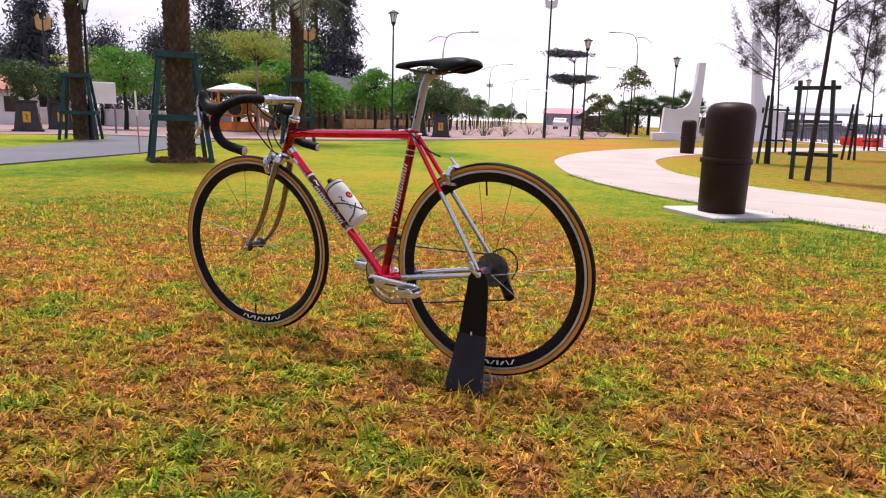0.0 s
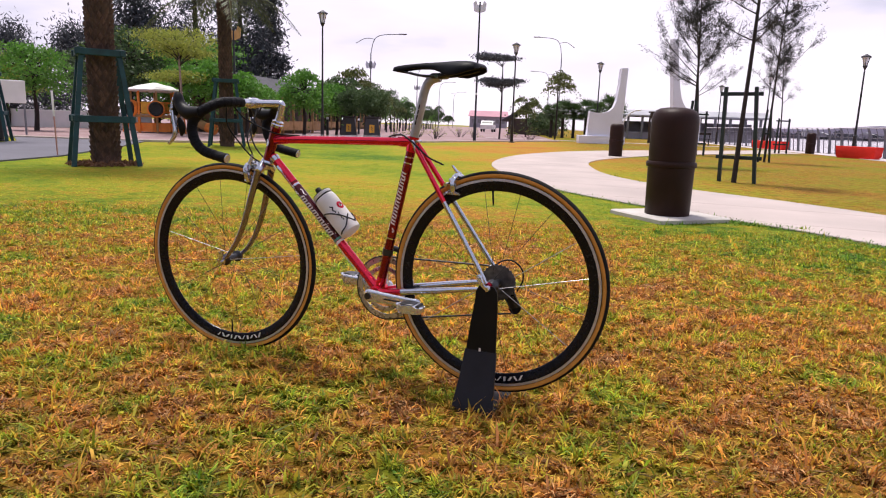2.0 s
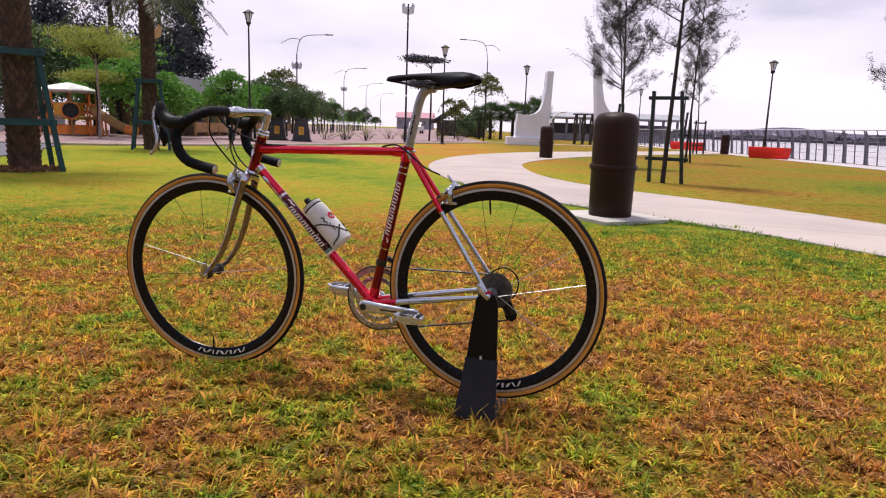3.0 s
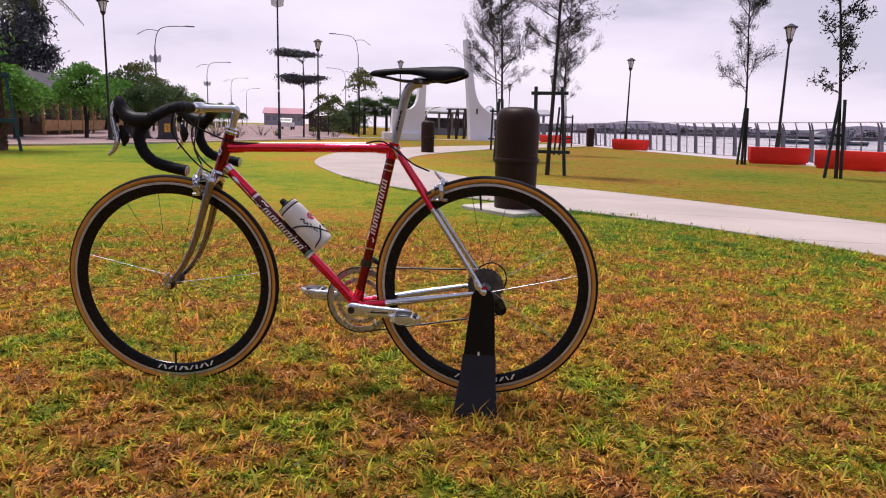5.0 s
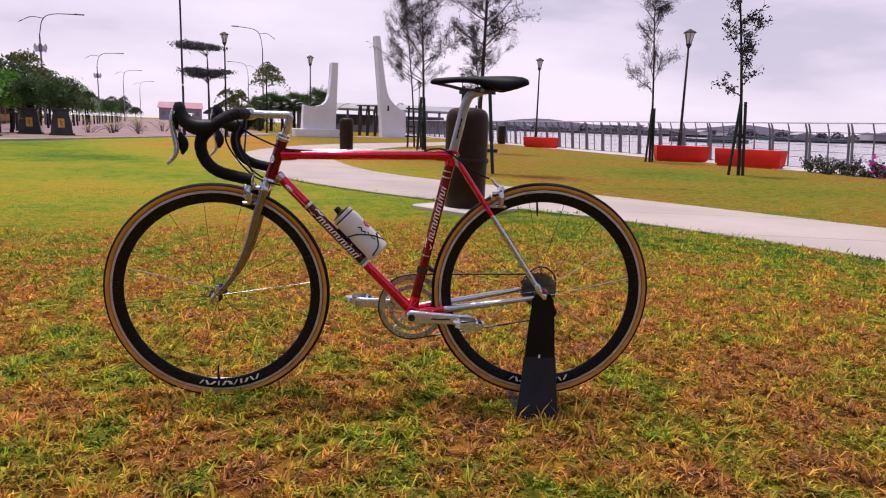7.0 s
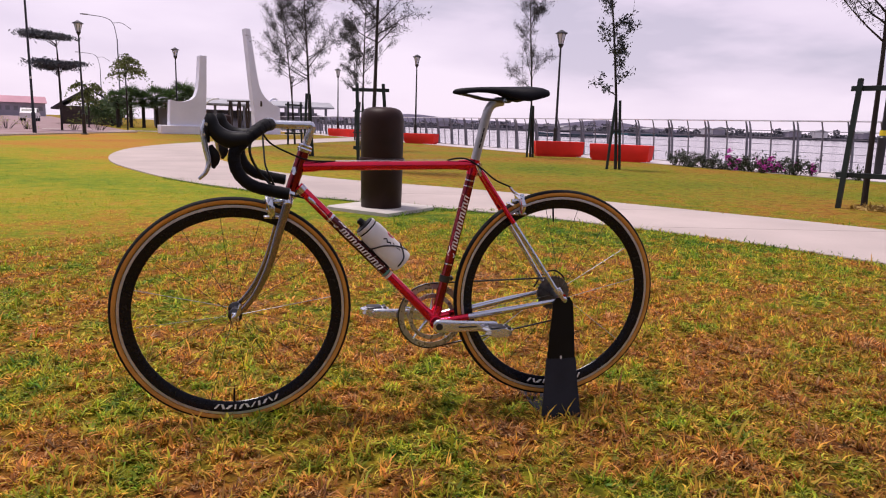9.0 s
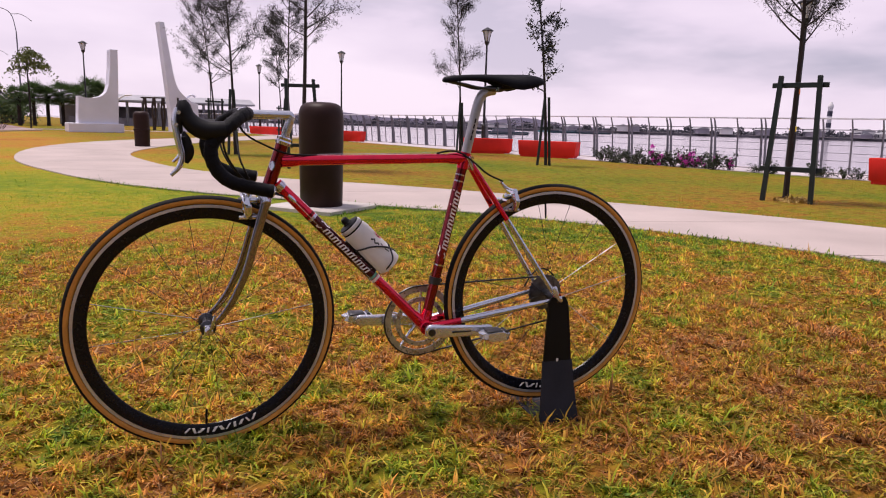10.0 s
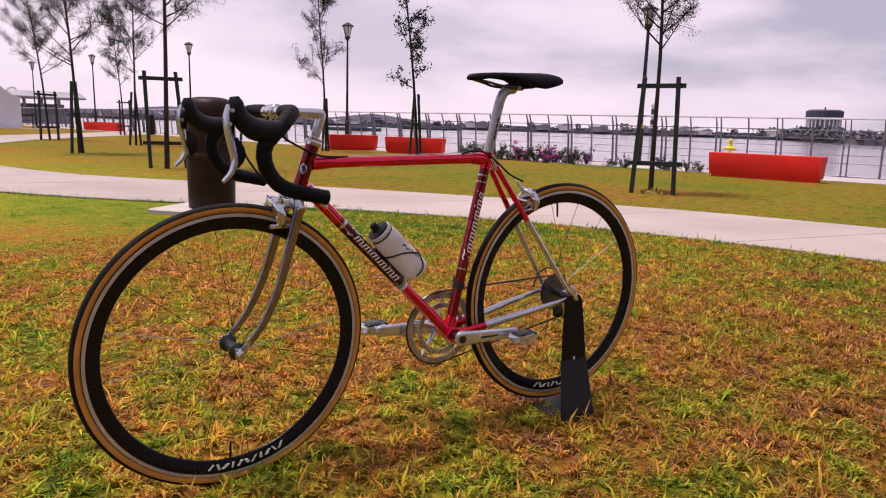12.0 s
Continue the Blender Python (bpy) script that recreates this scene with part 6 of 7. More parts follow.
# ---- broad trees ----
def leaf_tree(name, x, y, h, r, seed, material, label, trunk_h=None, leaves=4500, size=0.16, tiers=None, group="park trees", trunk_r=None, clumps=16, bark=None, tight=0.75):
    rng = np.random.default_rng(seed)
    t = thing(name, label, "tree", pose(x, y, 0), group)
    th = trunk_h or h * 0.4
    tr = trunk_r or 0.03 + 0.014 * h
    part("trunk", Geo().tube([(0, 0, 0), (0.05, 0.02, th * 0.5), (0.02, -0.03, th), (0.0, 0.0, th + (h - th) * 0.6)], [tr * 1.2, tr, tr * 0.8, tr * 0.3], 8), bark or BARK, t)
    g, c = Geo(), []
    g.tube([(0, 0, 0.1), (0.02, 0, th), (0, 0, th + (h - th) * 0.55)], [tr * 0.7, tr * 0.5, tr * 0.2], 6)
    for i in range(clumps):
        if tiers:
            z = tiers[i % len(tiers)] * h
            k = 1.0 - 0.35 * (i % len(tiers)) / len(tiers)
            a, q = rng.uniform(0, 2 * math.pi), r * k * math.sqrt(rng.uniform(0.05, 1))
            p = Vector((q * math.cos(a), q * math.sin(a), z + rng.normal() * 0.06 * h * 0.3))
            sc = (r * 0.36, r * 0.36, 0.024 * h)
        else:
            a, b = rng.uniform(0, 2 * math.pi), rng.uniform(-1, 1)
            q = r * rng.uniform(0.35, 0.95)
            p = Vector((q * math.cos(a) * math.sqrt(1 - b * b), q * math.sin(a) * math.sqrt(1 - b * b), (th + h) / 2 + (h - th) / 2 * b * rng.uniform(0.5, 0.95)))
            sc = (r * 0.38, r * 0.38, (h - th) * 0.065)
        drop = 0.35 * r if tiers else 0.1 * r
        root = Vector((0, 0, max(0.3 * th, p.z - drop) if tiers else min(p.z - drop, th + (h - th) * 0.45)))
        g.tube([root, root.lerp(p, 0.5) + Vector((0, 0, 0.05 * r)), p], [tr * 0.4, tr * 0.25, tr * 0.1], 5, cap=False)
        n = leaves // clumps
        d = rng.normal(size=(n, 3)) * np.array(sc) * tight
        if not tiers:
            # each bough is a flat spray that hangs at its rim and slopes outwards
            out = np.array((math.cos(a), math.sin(a)))
            d[:, 2] -= (d[:, 0] ** 2 + d[:, 1] ** 2) / (r * 0.9) + (d[:, :2] @ out) * 0.22
        c.append(np.array(p) + d)
    part("branching", g, BARK, t)
    c = np.concatenate(c)
    part("crown", Geo().cards(c, rng.uniform(0.6, 1.4, len(c)) * size, rng, ratio=0.42), material, t, smooth=False)
    return t


def far_casuarina(x, y, h, r, seed):
    rng = np.random.default_rng(seed)
    t = thing("tall_casuarina", "tall dark feathery casuarina behind the playground", "tree", pose(x, y, 0), "dark tall trees")
    part("trunk", Geo().tube([(0, 0, 0), (0.1, 0.1, h * 0.5), (0, 0, h * 0.95)], [0.22, 0.14, 0.03], 8), BARK, t)
    c, g = [], Geo()
    g.tube([(0, 0, 0.02 * h), (0, 0, 0.5 * h), (0, 0, 0.96 * h)], [0.10, 0.06, 0.02], 6)
    for i in range(46):
        s = rng.uniform(0.12, 1)
        a = rng.uniform(0, 2 * math.pi)
        q = r * (1.05 - 0.75 * s) * rng.uniform(0.3, 1)
        p = np.array((q * math.cos(a), q * math.sin(a), h * s))
        g.tube([(0, 0, max(0.1, p[2] - 0.5)), tuple(p)], [0.05, 0.015], 4, cap=False)
        c.append(p + rng.normal(size=(185, 3)) * np.array((0.42, 0.42, 0.50)) * r * 0.42)
    part("branching", g, BARK, t)
    c = np.concatenate(c)
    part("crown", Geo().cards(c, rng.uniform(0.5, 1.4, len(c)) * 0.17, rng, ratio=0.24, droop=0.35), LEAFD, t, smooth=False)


for i, (x, y, h, r) in enumerate(((-21.5, 39.5, 10.5, 2.6), (-18.8, 41.5, 11.5, 2.8), (-16.4, 42.5, 11.0, 2.6), (-15.6, 45.5, 9.0, 1.9), (-28.6, 32.8, 6.6, 1.8), (-31.5, 32.0, 7.2, 2.0), (-36.0, 48.3, 6.4, 3.0), (-32.6, 50.4, 6.6, 3.0), (-40.0, 46.0, 6.2, 3.0))):
    far_casuarina(x, y, h, r, 40 + i)
BROAD = "broad green shade tree with layered boughs beside the plaza"
FRONT = ((-10.6, 28.3, 2.7, 1.15), (-11.3, 30.8, 2.6, 1.1), (-12.6, 29.6, 3.2, 1.25), (-14.9, 31.0, 3.3, 1.3))
leaf_tree("shade_tree", -18.4, 26.2, 3.7, 1.55, 159, LEAFA, "bright green feathery shade tree beside the plaza", trunk_h=1.5, leaves=4600, size=0.07, clumps=30, tight=0.62)
for i, (x, y, h, r) in enumerate(FRONT + ((-9.1, 31.6, 3.1, 1.35), (-8.2, 34.2, 2.7, 1.1))):
    leaf_tree("shade_tree", x, y, h, r, 160 + i, LEAFA, "feathery bright green shade tree before the shops", trunk_h=h * 0.42, leaves=4600, size=0.075, clumps=30, tight=0.62)
for i, (x, y, h, r, m0) in enumerate(((-28, 23, 3.6, 2.2, LEAFB), (-33, 21.5, 4.0, 2.6, LEAFA), (-15.4, 34.5, 4.4, 2.2, LEAFA), (-20.5, 35, 3.8, 2.4, LEAFB), (-23.6, 31.5, 3.4, 1.6, LEAFC), (-36, 17, 3.6, 2.2, LEAFB))):
    leaf_tree("shade_tree", x, y, h, r, 60 + i, m0, BROAD, trunk_h=h * 0.36, leaves=6200, size=0.085, clumps=40, tiers=(0.95, 0.80, 0.66, 0.52))
TIER = "tiered umbrella-shaped young tree with flat leaf layers"
leaf_tree("tiered_tree", -12.5, 26.4, 3.9, 1.35, 80, LEAFC, TIER, trunk_h=2.7, leaves=7200, size=0.05, tiers=(0.99, 0.90, 0.82), clumps=30, trunk_r=0.05, bark=PALEBARK)
leaf_tree("tiered_tree", -13.6, 28.6, 2.6, 1.1, 85, LEAFC, TIER, trunk_h=1.9, leaves=3600, size=0.05, tiers=(0.98, 0.90), clumps=16, trunk_r=0.04)
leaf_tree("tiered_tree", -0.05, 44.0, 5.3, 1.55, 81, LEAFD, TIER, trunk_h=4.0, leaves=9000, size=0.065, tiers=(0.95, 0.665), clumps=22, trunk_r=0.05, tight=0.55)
leaf_tree("roadside_tree", 3.9, 50.0, 4.9, 1.35, 82, LEAFO, "small leafy roadside tree with open crown", trunk_h=3.1, leaves=1700, size=0.085, clumps=17, trunk_r=0.05, tight=0.62)
leaf_tree("roadside_tree", 2.0, 56.0, 3.6, 1.2, 83, LEAFO, "small leafy roadside tree with open crown", trunk_h=1.9, leaves=1300, size=0.10, clumps=10, trunk_r=0.05)
for i in range(16):
    y = 44 + i * 7.5
    leaf_tree("street_tree", -12.4 - (i % 3) * 1.5, y + (i % 2) * 2.2, 2.9 + (i * 7 % 5) * 0.40, 1.25 + (i % 3) * 0.3, 90 + i, (LEAFB, LEAFA, LEAFO)[i % 3], "leafy street tree beside the shops", trunk_h=1.5, leaves=2700, size=0.11, clumps=22, group="street trees", tight=0.66)
for i in range(9):
    y = 41.0 + i * 6.2
    leaf_tree("avenue_tree", -9.5 - 0.085 * (y - 40), y, 3.6 + (i * 3 % 4) * 0.34, 1.45, 150 + i, (LEAFB, LEAFO, LEAFB)[i % 3], "slender avenue tree with a loose dark crown", trunk_h=2.0, leaves=2100, size=0.095, clumps=20, group="avenue trees", trunk_r=0.07, tight=0.62)
for i in range(4):
    leaf_tree("back_tree", -18.5 - (i % 2) * 2, 33.5 + i * 6.5, 5.4 + (i % 3) * 0.6, 2.6, 140 + i, LEAFB, "dark leafy tree behind the shops", trunk_h=2.0, leaves=6000, size=0.10, clumps=30, group="trees behind the shops", tight=0.66)


def fan_palm(x, y, h, seed):
    """A short palm: ringed trunk and a round head of stiff pointed leaves on stalks."""
    rng = np.random.default_rng(seed)
    t = thing("fan_palm", "short dark fan palm with a round bristling head", "palm", pose(x, y, 0), "fan palms behind the sculptures")
    top = h * 0.62
    part("trunk", Geo().lathe([(0.17, 0), (0.14, 0.1)] + [(0.125 + 0.012 * (k % 2), 0.1 + (top - 0.1) * k / 14) for k in range(1, 15)], 10), BARK, t)
    g = Geo()
    for i in range(66):
        a, el = rng.uniform(0, 2 * math.pi), rng.uniform(-0.45, 1.35)
        d = Vector((math.cos(a) * math.cos(el), math.sin(a) * math.cos(el), math.sin(el)))
        side = d.cross(Vector((0, 0, 1))).normalized()
        base, L = Vector((0, 0, top)), rng.uniform(0.26, 0.38) * h
        hub = base + d * L * 0.55
        g.tube([base, hub], [0.02, 0.012], 4, cap=False)
        for k in range(9):
            f = (k - 4) / 4
            tip = hub + (d * math.cos(f * 1.1) + side * math.sin(f * 1.1)).normalized() * L * 0.62 + Vector((0, 0, -0.10 * L * (1 + abs(f))))
            mid = hub.lerp(tip, 0.5)
            w = d.cross(side).cross(tip - hub).normalized() * 0.035
            g.add([hub, mid - w, tip, mid + w], [(0, 1, 2, 3)])
    part("leaf_head", g, LEAFB, t, smooth=False)


for i, (x, y, h) in enumerate(((4.3, 60.0, 3.3), (5.4, 61.5, 3.6), (6.4, 62.0, 3.4), (7.5, 62.5, 3.8), (8.4, 61.2, 3.5), (9.5, 62.0, 4.3), (10.3, 63.5, 3.6))):
    fan_palm(x, y, h, 120 + i)
for i in range(3):
    leaf_tree("round_tree", 3.6 + i * 0.9, 66.0 + i * 2.0, 2.8, 1.3, 130 + i, LEAFB, "round dark bushy tree beside the street", trunk_h=0.8, leaves=2200, size=0.10, clumps=22, group="round street trees")


# unseen trees added behind the camera, to darken reflections and low sky light
rng_back = random.Random(4)
for i in range(13):
    a = radians(198 + i * 12.5)
    d = 19 + rng_back.uniform(-2.5, 3.5)
    x, y = d * math.cos(a), d * math.sin(a)
    if x < 13.0:
        leaf_tree("unseen_tree", x, y, 6.4 + rng_back.uniform(-0.8, 1.4), 3.0 + rng_back.uniform(-0.3, 0.6), 180 + i, LEAFB, "large dark green tree added out of view to darken reflections", trunk_h=1.5, leaves=3600, size=0.22, clumps=34, tight=0.66)


# ---- planters with shrubs ----
def tub(x, y, turn, seed):
    t = thing("plant_tub", "dark tapered plant tub with a yellow panel and a shrub", "planter", pose(x, y, 0.015, 0, 0, turn) @ Matrix.Diagonal((0.69, 0.69, 0.80, 1)), "plant tubs")
    ring = lambda w, z: [(-w, -w, z), (w, -w, z), (w, w, z), (-w, w, z)]
    part("tub_base", Geo().box((1.34, 1.34, 0.08), (0, 0, 0.04), 0.01), PLANTER, t)
    part("tub_body", Geo().loft([ring(0.58, 0.08), ring(0.40, 1.18), ring(0.47, 1.22), ring(0.47, 1.30)]), PLANTER, t)
    for k in range(4):
        rot = Matrix.Rotation(radians(90 * k), 4, "Z")
        tilt = rot @ Matrix.Translation((0, -0.508, 0.60)) @ Matrix.Rotation(math.atan2(-0.18, 1.10), 4, "X")
        p = part("tub_panel", Geo().box((0.34, 0.02, 0.46), bevel=0.004), YELLOW, t, "yellow panel with a dark motif", m=tilt)
        part("panel_motif", Geo().tube([(-0.05, -0.014, 0.12), (0.04, -0.014, 0.04), (-0.04, -0.014, -0.04), (0.05, -0.014, -0.12)], 0.022, 6), PLANTER, p, "dark motif")
    rng = np.random.default_rng(seed)
    g = Geo()
    c = []
    for i in range(26):
        a = rng.uniform(0, 2 * math.pi)
        p = np.array((0.95 * math.cos(a) * rng.uniform(0.1, 1), 0.95 * math.sin(a) * rng.uniform(0.1, 1), rng.uniform(1.55, 2.7)))
        g.tube([(0, 0, 1.28), tuple(p)], [0.02, 0.006], 5, cap=False)
        c.append(p + rng.normal(size=(190, 3)) * np.array((0.24, 0.24, 0.15)))
    part("shrub_wood", g, BARK, t)
    c = np.concatenate(c)
    part("shrub_foliage", Geo().cards(c, rng.uniform(0.6, 1.3, len(c)) * 0.085, rng, ratio=0.30, droop=0.25), LEAFB, t, smooth=False)


tub(-18.2, 20.7, 38, 1)
tub(-19.4, 23.7, 38, 2)
tub(-7.25, 32.9, 8, 3)
tub(-5.95, 32.0, 8, 5)


# ---- white sculptures ----
def sail_slab(t, out, half):
    """A thick upright slab of the outline, its edges eased."""
    n = len(out)
    cx, cz = sum(p[0] for p in out) / n, sum(p[1] for p in out) / n
    rim = [(x + (0.02 if x < cx else -0.02), z - (0.02 if z > cz else 0)) for x, z in out]
    rings = [[(x, d, z) for x, z in o] for o, d in ((rim, -half), (out, -half + 0.02), (out, half - 0.02), (rim, half))]
    part("sail_wall", Geo().loft(rings), WHITE, t, smooth=False)


def sail_low():
    t = thing("sail_sculpture", "low white sail-shaped concrete sculpture with one tall fin", "sculpture", pose(4.5, 41.3, 0))
    sail_slab(t, [(0.52, 0.0), (2.47, 0.0), (2.50, 0.60), (2.58, 2.4), (2.64, 4.34), (2.30, 4.34), (2.24, 3.4), (2.13, 2.52), (2.00, 2.14), (1.74, 1.90), (1.33, 1.78), (0.95, 1.78), (0.64, 1.86)], 0.42)
    part("sail_step", Geo().box((2.64, 1.3, 0.47), (1.40, 0.05, 0.235), 0.02), WHITE, t)


def sail_high():
    t = thing("sail_sculpture", "tall white leaning sail-shaped concrete sculpture", "sculpture", pose(10.6, 46.3, 0))
    sail_slab(t, [(0.56, 0.0), (2.24, 0.0), (2.22, 1.76), (1.84, 1.92), (1.50, 2.16), (1.24, 2.40), (1.06, 2.64), (0.86, 3.06), (0.73, 3.65), (0.51, 5.15), (0.31, 6.66), (0.03, 6.66), (0.36, 3.11), (0.52, 1.24)], 0.45)
    part("sail_vent", Geo().box((0.12, 0.03, 0.34), (0.96, -0.462, 1.96), 0), DARKWOOD, t, "dark slot")
    part("sail_hook", Geo().tube(curve_pts([(1.62, 0, 2.05), (1.78, 0, 2.28), (2.02, 0, 2.34), (2.18, 0, 2.24)], 9), 0.07, 8), WHITE, t, "curved grey hook")


sail_low()
sail_high()


def shed_row():
    """The long open market hall seen between the sculptures."""
    t = thing("market_hall", "low open hall with dark posts and a pale grey roof", "hall", pose(12.0, 76, 0, 0, 0, -10))
    part("hall_roof", Geo().loft([[(x, -4, 2.45), (x, -1.5, 3.0), (x, 3, 3.1), (x, 4, 2.5), (x, 4, 2.35), (x, -4, 2.3)] for x in (-3.0, 15.0)]), HALLROOF, t)
    for i in range(13):
        part("hall_post", Geo().box((0.24, 0.24, 2.4), (-2.6 + i * 1.4, -3.4, 1.2), 0.02), GREYPOLE, t)
    part("hall_wall", Geo().box((17.0, 0.15, 1.9), (6.0, 3.4, 0.95), 0.02), FARWALL, t)
    part("hall_counter", Geo().box((16.0, 0.5, 0.75), (6.0, -2.8, 0.375), 0.02), FARWALL, t, "pale low counter")


def lattice_screen():
    """A dark open timber screen of crossing slanted bars."""
    t = thing("lattice_screen", "dark open screen of slanting timber bars between the sculptures", "screen", pose(10.35, 50.0, 0, 0, 0, -4))
    part("screen_rail", Geo().tube([(0, 0, 2.16), (1.9, 0, 2.20)], 0.05, 8), DARKWOOD, t)
    for k in range(7):
        x = 0.08 + 0.29 * k
        a, b = (0.16, -0.10) if k % 2 else (-0.08, 0.14)
        part("screen_bar", Geo().tube(curve_pts([(x - a, 0, 0), (x + b * 0.6, 0.02, 0.75), (x - a * 0.4, 0, 1.45), (x + b, 0, 2.18)], 9), [0.085, 0.075, 0.07, 0.075, 0.07, 0.065, 0.07, 0.075, 0.08, 0.08], 7), DARKWOOD, t)


def white_arch():
    t = thing("arched_pole", "slim pale arched pole behind the path", "pole", pose(8.9, 52.0, 0))
    part("pole", Geo().tube(curve_pts([(0.0, 0, 0), (0.02, 0, 1.0), (0.25, 0, 1.75), (0.8, 0, 2.25), (1.35, 0, 2.35)], 16), 0.05, 8), CREAM, t)


def park_bench(x, y, turn):
    t = thing("park_bench", "small dark slatted park bench by the far path", "bench", pose(x, y, 0, 0, 0, turn))
    for k in range(3):
        part("seat_slat", Geo().box((1.3, 0.12, 0.04), (0, -0.16 + 0.15 * k, 0.44), 0.005), DARKWOOD, t)
    part("back_slat", Geo().box((1.3, 0.04, 0.14), (0, 0.26, 0.78), 0.005), DARKWOOD, t)
    for s in (-1, 1):
        part("bench_leg", Geo().box((0.06, 0.46, 0.44), (s * 0.55, 0, 0.22), 0.005), BLACKPOLE, t)
        part("back_post", Geo().box((0.05, 0.05, 0.45), (s * 0.55, 0.26, 0.64), 0.005), BLACKPOLE, t)


shed_row()
lattice_screen()
white_arch()
park_bench(13.4, 47.6, -20)


# ---- playground ----
def playground():
    t = thing("playground_tower", "orange and timber play tower with a pale cone roof", "playground", pose(-15.2, 29.6, 0.015, 0, 0, -27))
    part("canopy_roof", Geo().lathe([(1.10, 1.76), (1.20, 1.80), (1.20, 1.84), (0.7, 2.02), (0.25, 2.12), (0.05, 2.16)], 24), CREAM, t, "pale shallow cone roof")
    for k in range(8):
        a = radians(45 * k + 12)
        part("tower_post", Geo().tube([(0.98 * math.cos(a), 0.98 * math.sin(a), 0), (0.98 * math.cos(a), 0.98 * math.sin(a), 1.80)], 0.045, 8), (ORANGE, TAN)[k % 2], t)
    part("deck", Geo().lathe([(1.02, 0.66), (1.05, 0.68), (1.05, 0.76), (1.02, 0.78)], 16), TAN, t)
    # rails round the deck
    for k in range(8):
        a = radians(45 * k + 34.5)
        at = pose(0.91 * math.cos(a), 0.91 * math.sin(a), 0, 0, 0, math.degrees(a) + 90)
        if k in (2, 6):
            part("play_panel", Geo().box((0.58, 0.04, 0.52), (0, 0, 1.06), 0.03), YELLOW, t, "yellow play panel", m=at)
            continue
        for z in (0.90, 1.30):
            part("guard_rail", Geo().tube([(-0.34, 0, z), (0.34, 0, z)], 0.025, 6), ORANGE, t, m=at)
        for q in range(4):
            part("guard_bar", Geo().tube([(-0.24 + 0.16 * q, 0, 0.90), (-0.24 + 0.16 * q, 0, 1.30)], 0.015, 6), ORANGE, t, m=at)
    for a_deg, rad in ((-100, 1.02), (-35, 1.06)):
        a = radians(a_deg)
        out = Matrix.Translation((rad * math.cos(a), rad * math.sin(a), 1.02)) @ Matrix.Rotation(a, 4, "Z") @ Matrix.Rotation(radians(90), 4, "Y")
        part("tunnel_ring", Geo().lathe([(0.27, -0.06), (0.36, -0.05), (0.36, 0.05), (0.27, 0.06)], 20, out, closed=True), ORANGE, t, "orange tunnel rim")
        part("tunnel", Geo().lathe([(0.05, -0.10), (0.28, -0.08), (0.30, 0.22), (0.27, 0.24), (0.24, 0.02), (0.05, 0.0)], 20, out), BLACKPOLE, t, "dark play tunnel")
    for k in range(3):
        a = radians(90 * k + 40)
        part("climbing_arch", Geo().tube(curve_pts([(1.30 * math.cos(a) - 0.3 * math.sin(a), 1.30 * math.sin(a) + 0.3 * math.cos(a), 0), (1.25 * math.cos(a) - 0.3 * math.sin(a), 1.25 * math.sin(a) + 0.3 * math.cos(a), 0.7), (1.05 * math.cos(a), 1.05 * math.sin(a), 0.95), (1.25 * math.cos(a) + 0.3 * math.sin(a), 1.25 * math.sin(a) - 0.3 * math.cos(a), 0.7), (1.30 * math.cos(a) + 0.3 * math.sin(a), 1.30 * math.sin(a) - 0.3 * math.cos(a), 0)], 20), 0.04, 8), ORANGE, t)
    part("kickboard", Geo().lathe([(0.93, 0.05), (0.95, 0.05), (0.95, 0.42), (0.93, 0.42)], 8, closed=True), ORANGE, t, "orange lower panel")
    part("slide", Geo().tube(curve_pts([(0.9, 0.3, 1.05), (1.4, 0.5, 0.82), (2.0, 0.7, 0.48), (2.45, 0.86, 0.28)], 12), 0.19, 12), TAN, t, "tan tube slide")
    part("slide_mouth", Geo().tube([(2.35, 0.82, 0.32), (2.75, 0.96, 0.22)], [0.205, 0.225], 12), ORANGE, t, "orange slide mouth")


playground()


def low_wall():
    t = thing("boundary_wall", "low white boundary wall behind the plaza", "wall", kind="structure")
    for a, b in (((-44, 20.5), (-30, 28.5)), ((-30, 28.5), (-18, 34.5))):
        a, b = Vector((*a, 0)), Vector((*b, 0))
        d = b - a
        part("wall_run", Geo().box((d.length, 0.15, 0.85), (0, 0, 0.425), 0.01), WALLWHITE, t, m=Matrix.Translation((a + b) / 2) @ pose(0, 0, 0, 0, 0, math.degrees(math.atan2(d.y, d.x))))


low_wall()


def notice_board():
    t = thing("notice_board", "blank white board on two posts", "sign", pose(-15.68, 21.3, 0, 0, 0, 35))
    part("board", Geo().box((0.80, 0.06, 0.72), (0, 0, 1.38), 0.01), CREAM, t)
    for s in (-1, 1):
        part("board_post", Geo().box((0.06, 0.06, 1.1), (s * 0.34, 0.05, 0.55), 0.005), GREYPOLE, t)


notice_board()


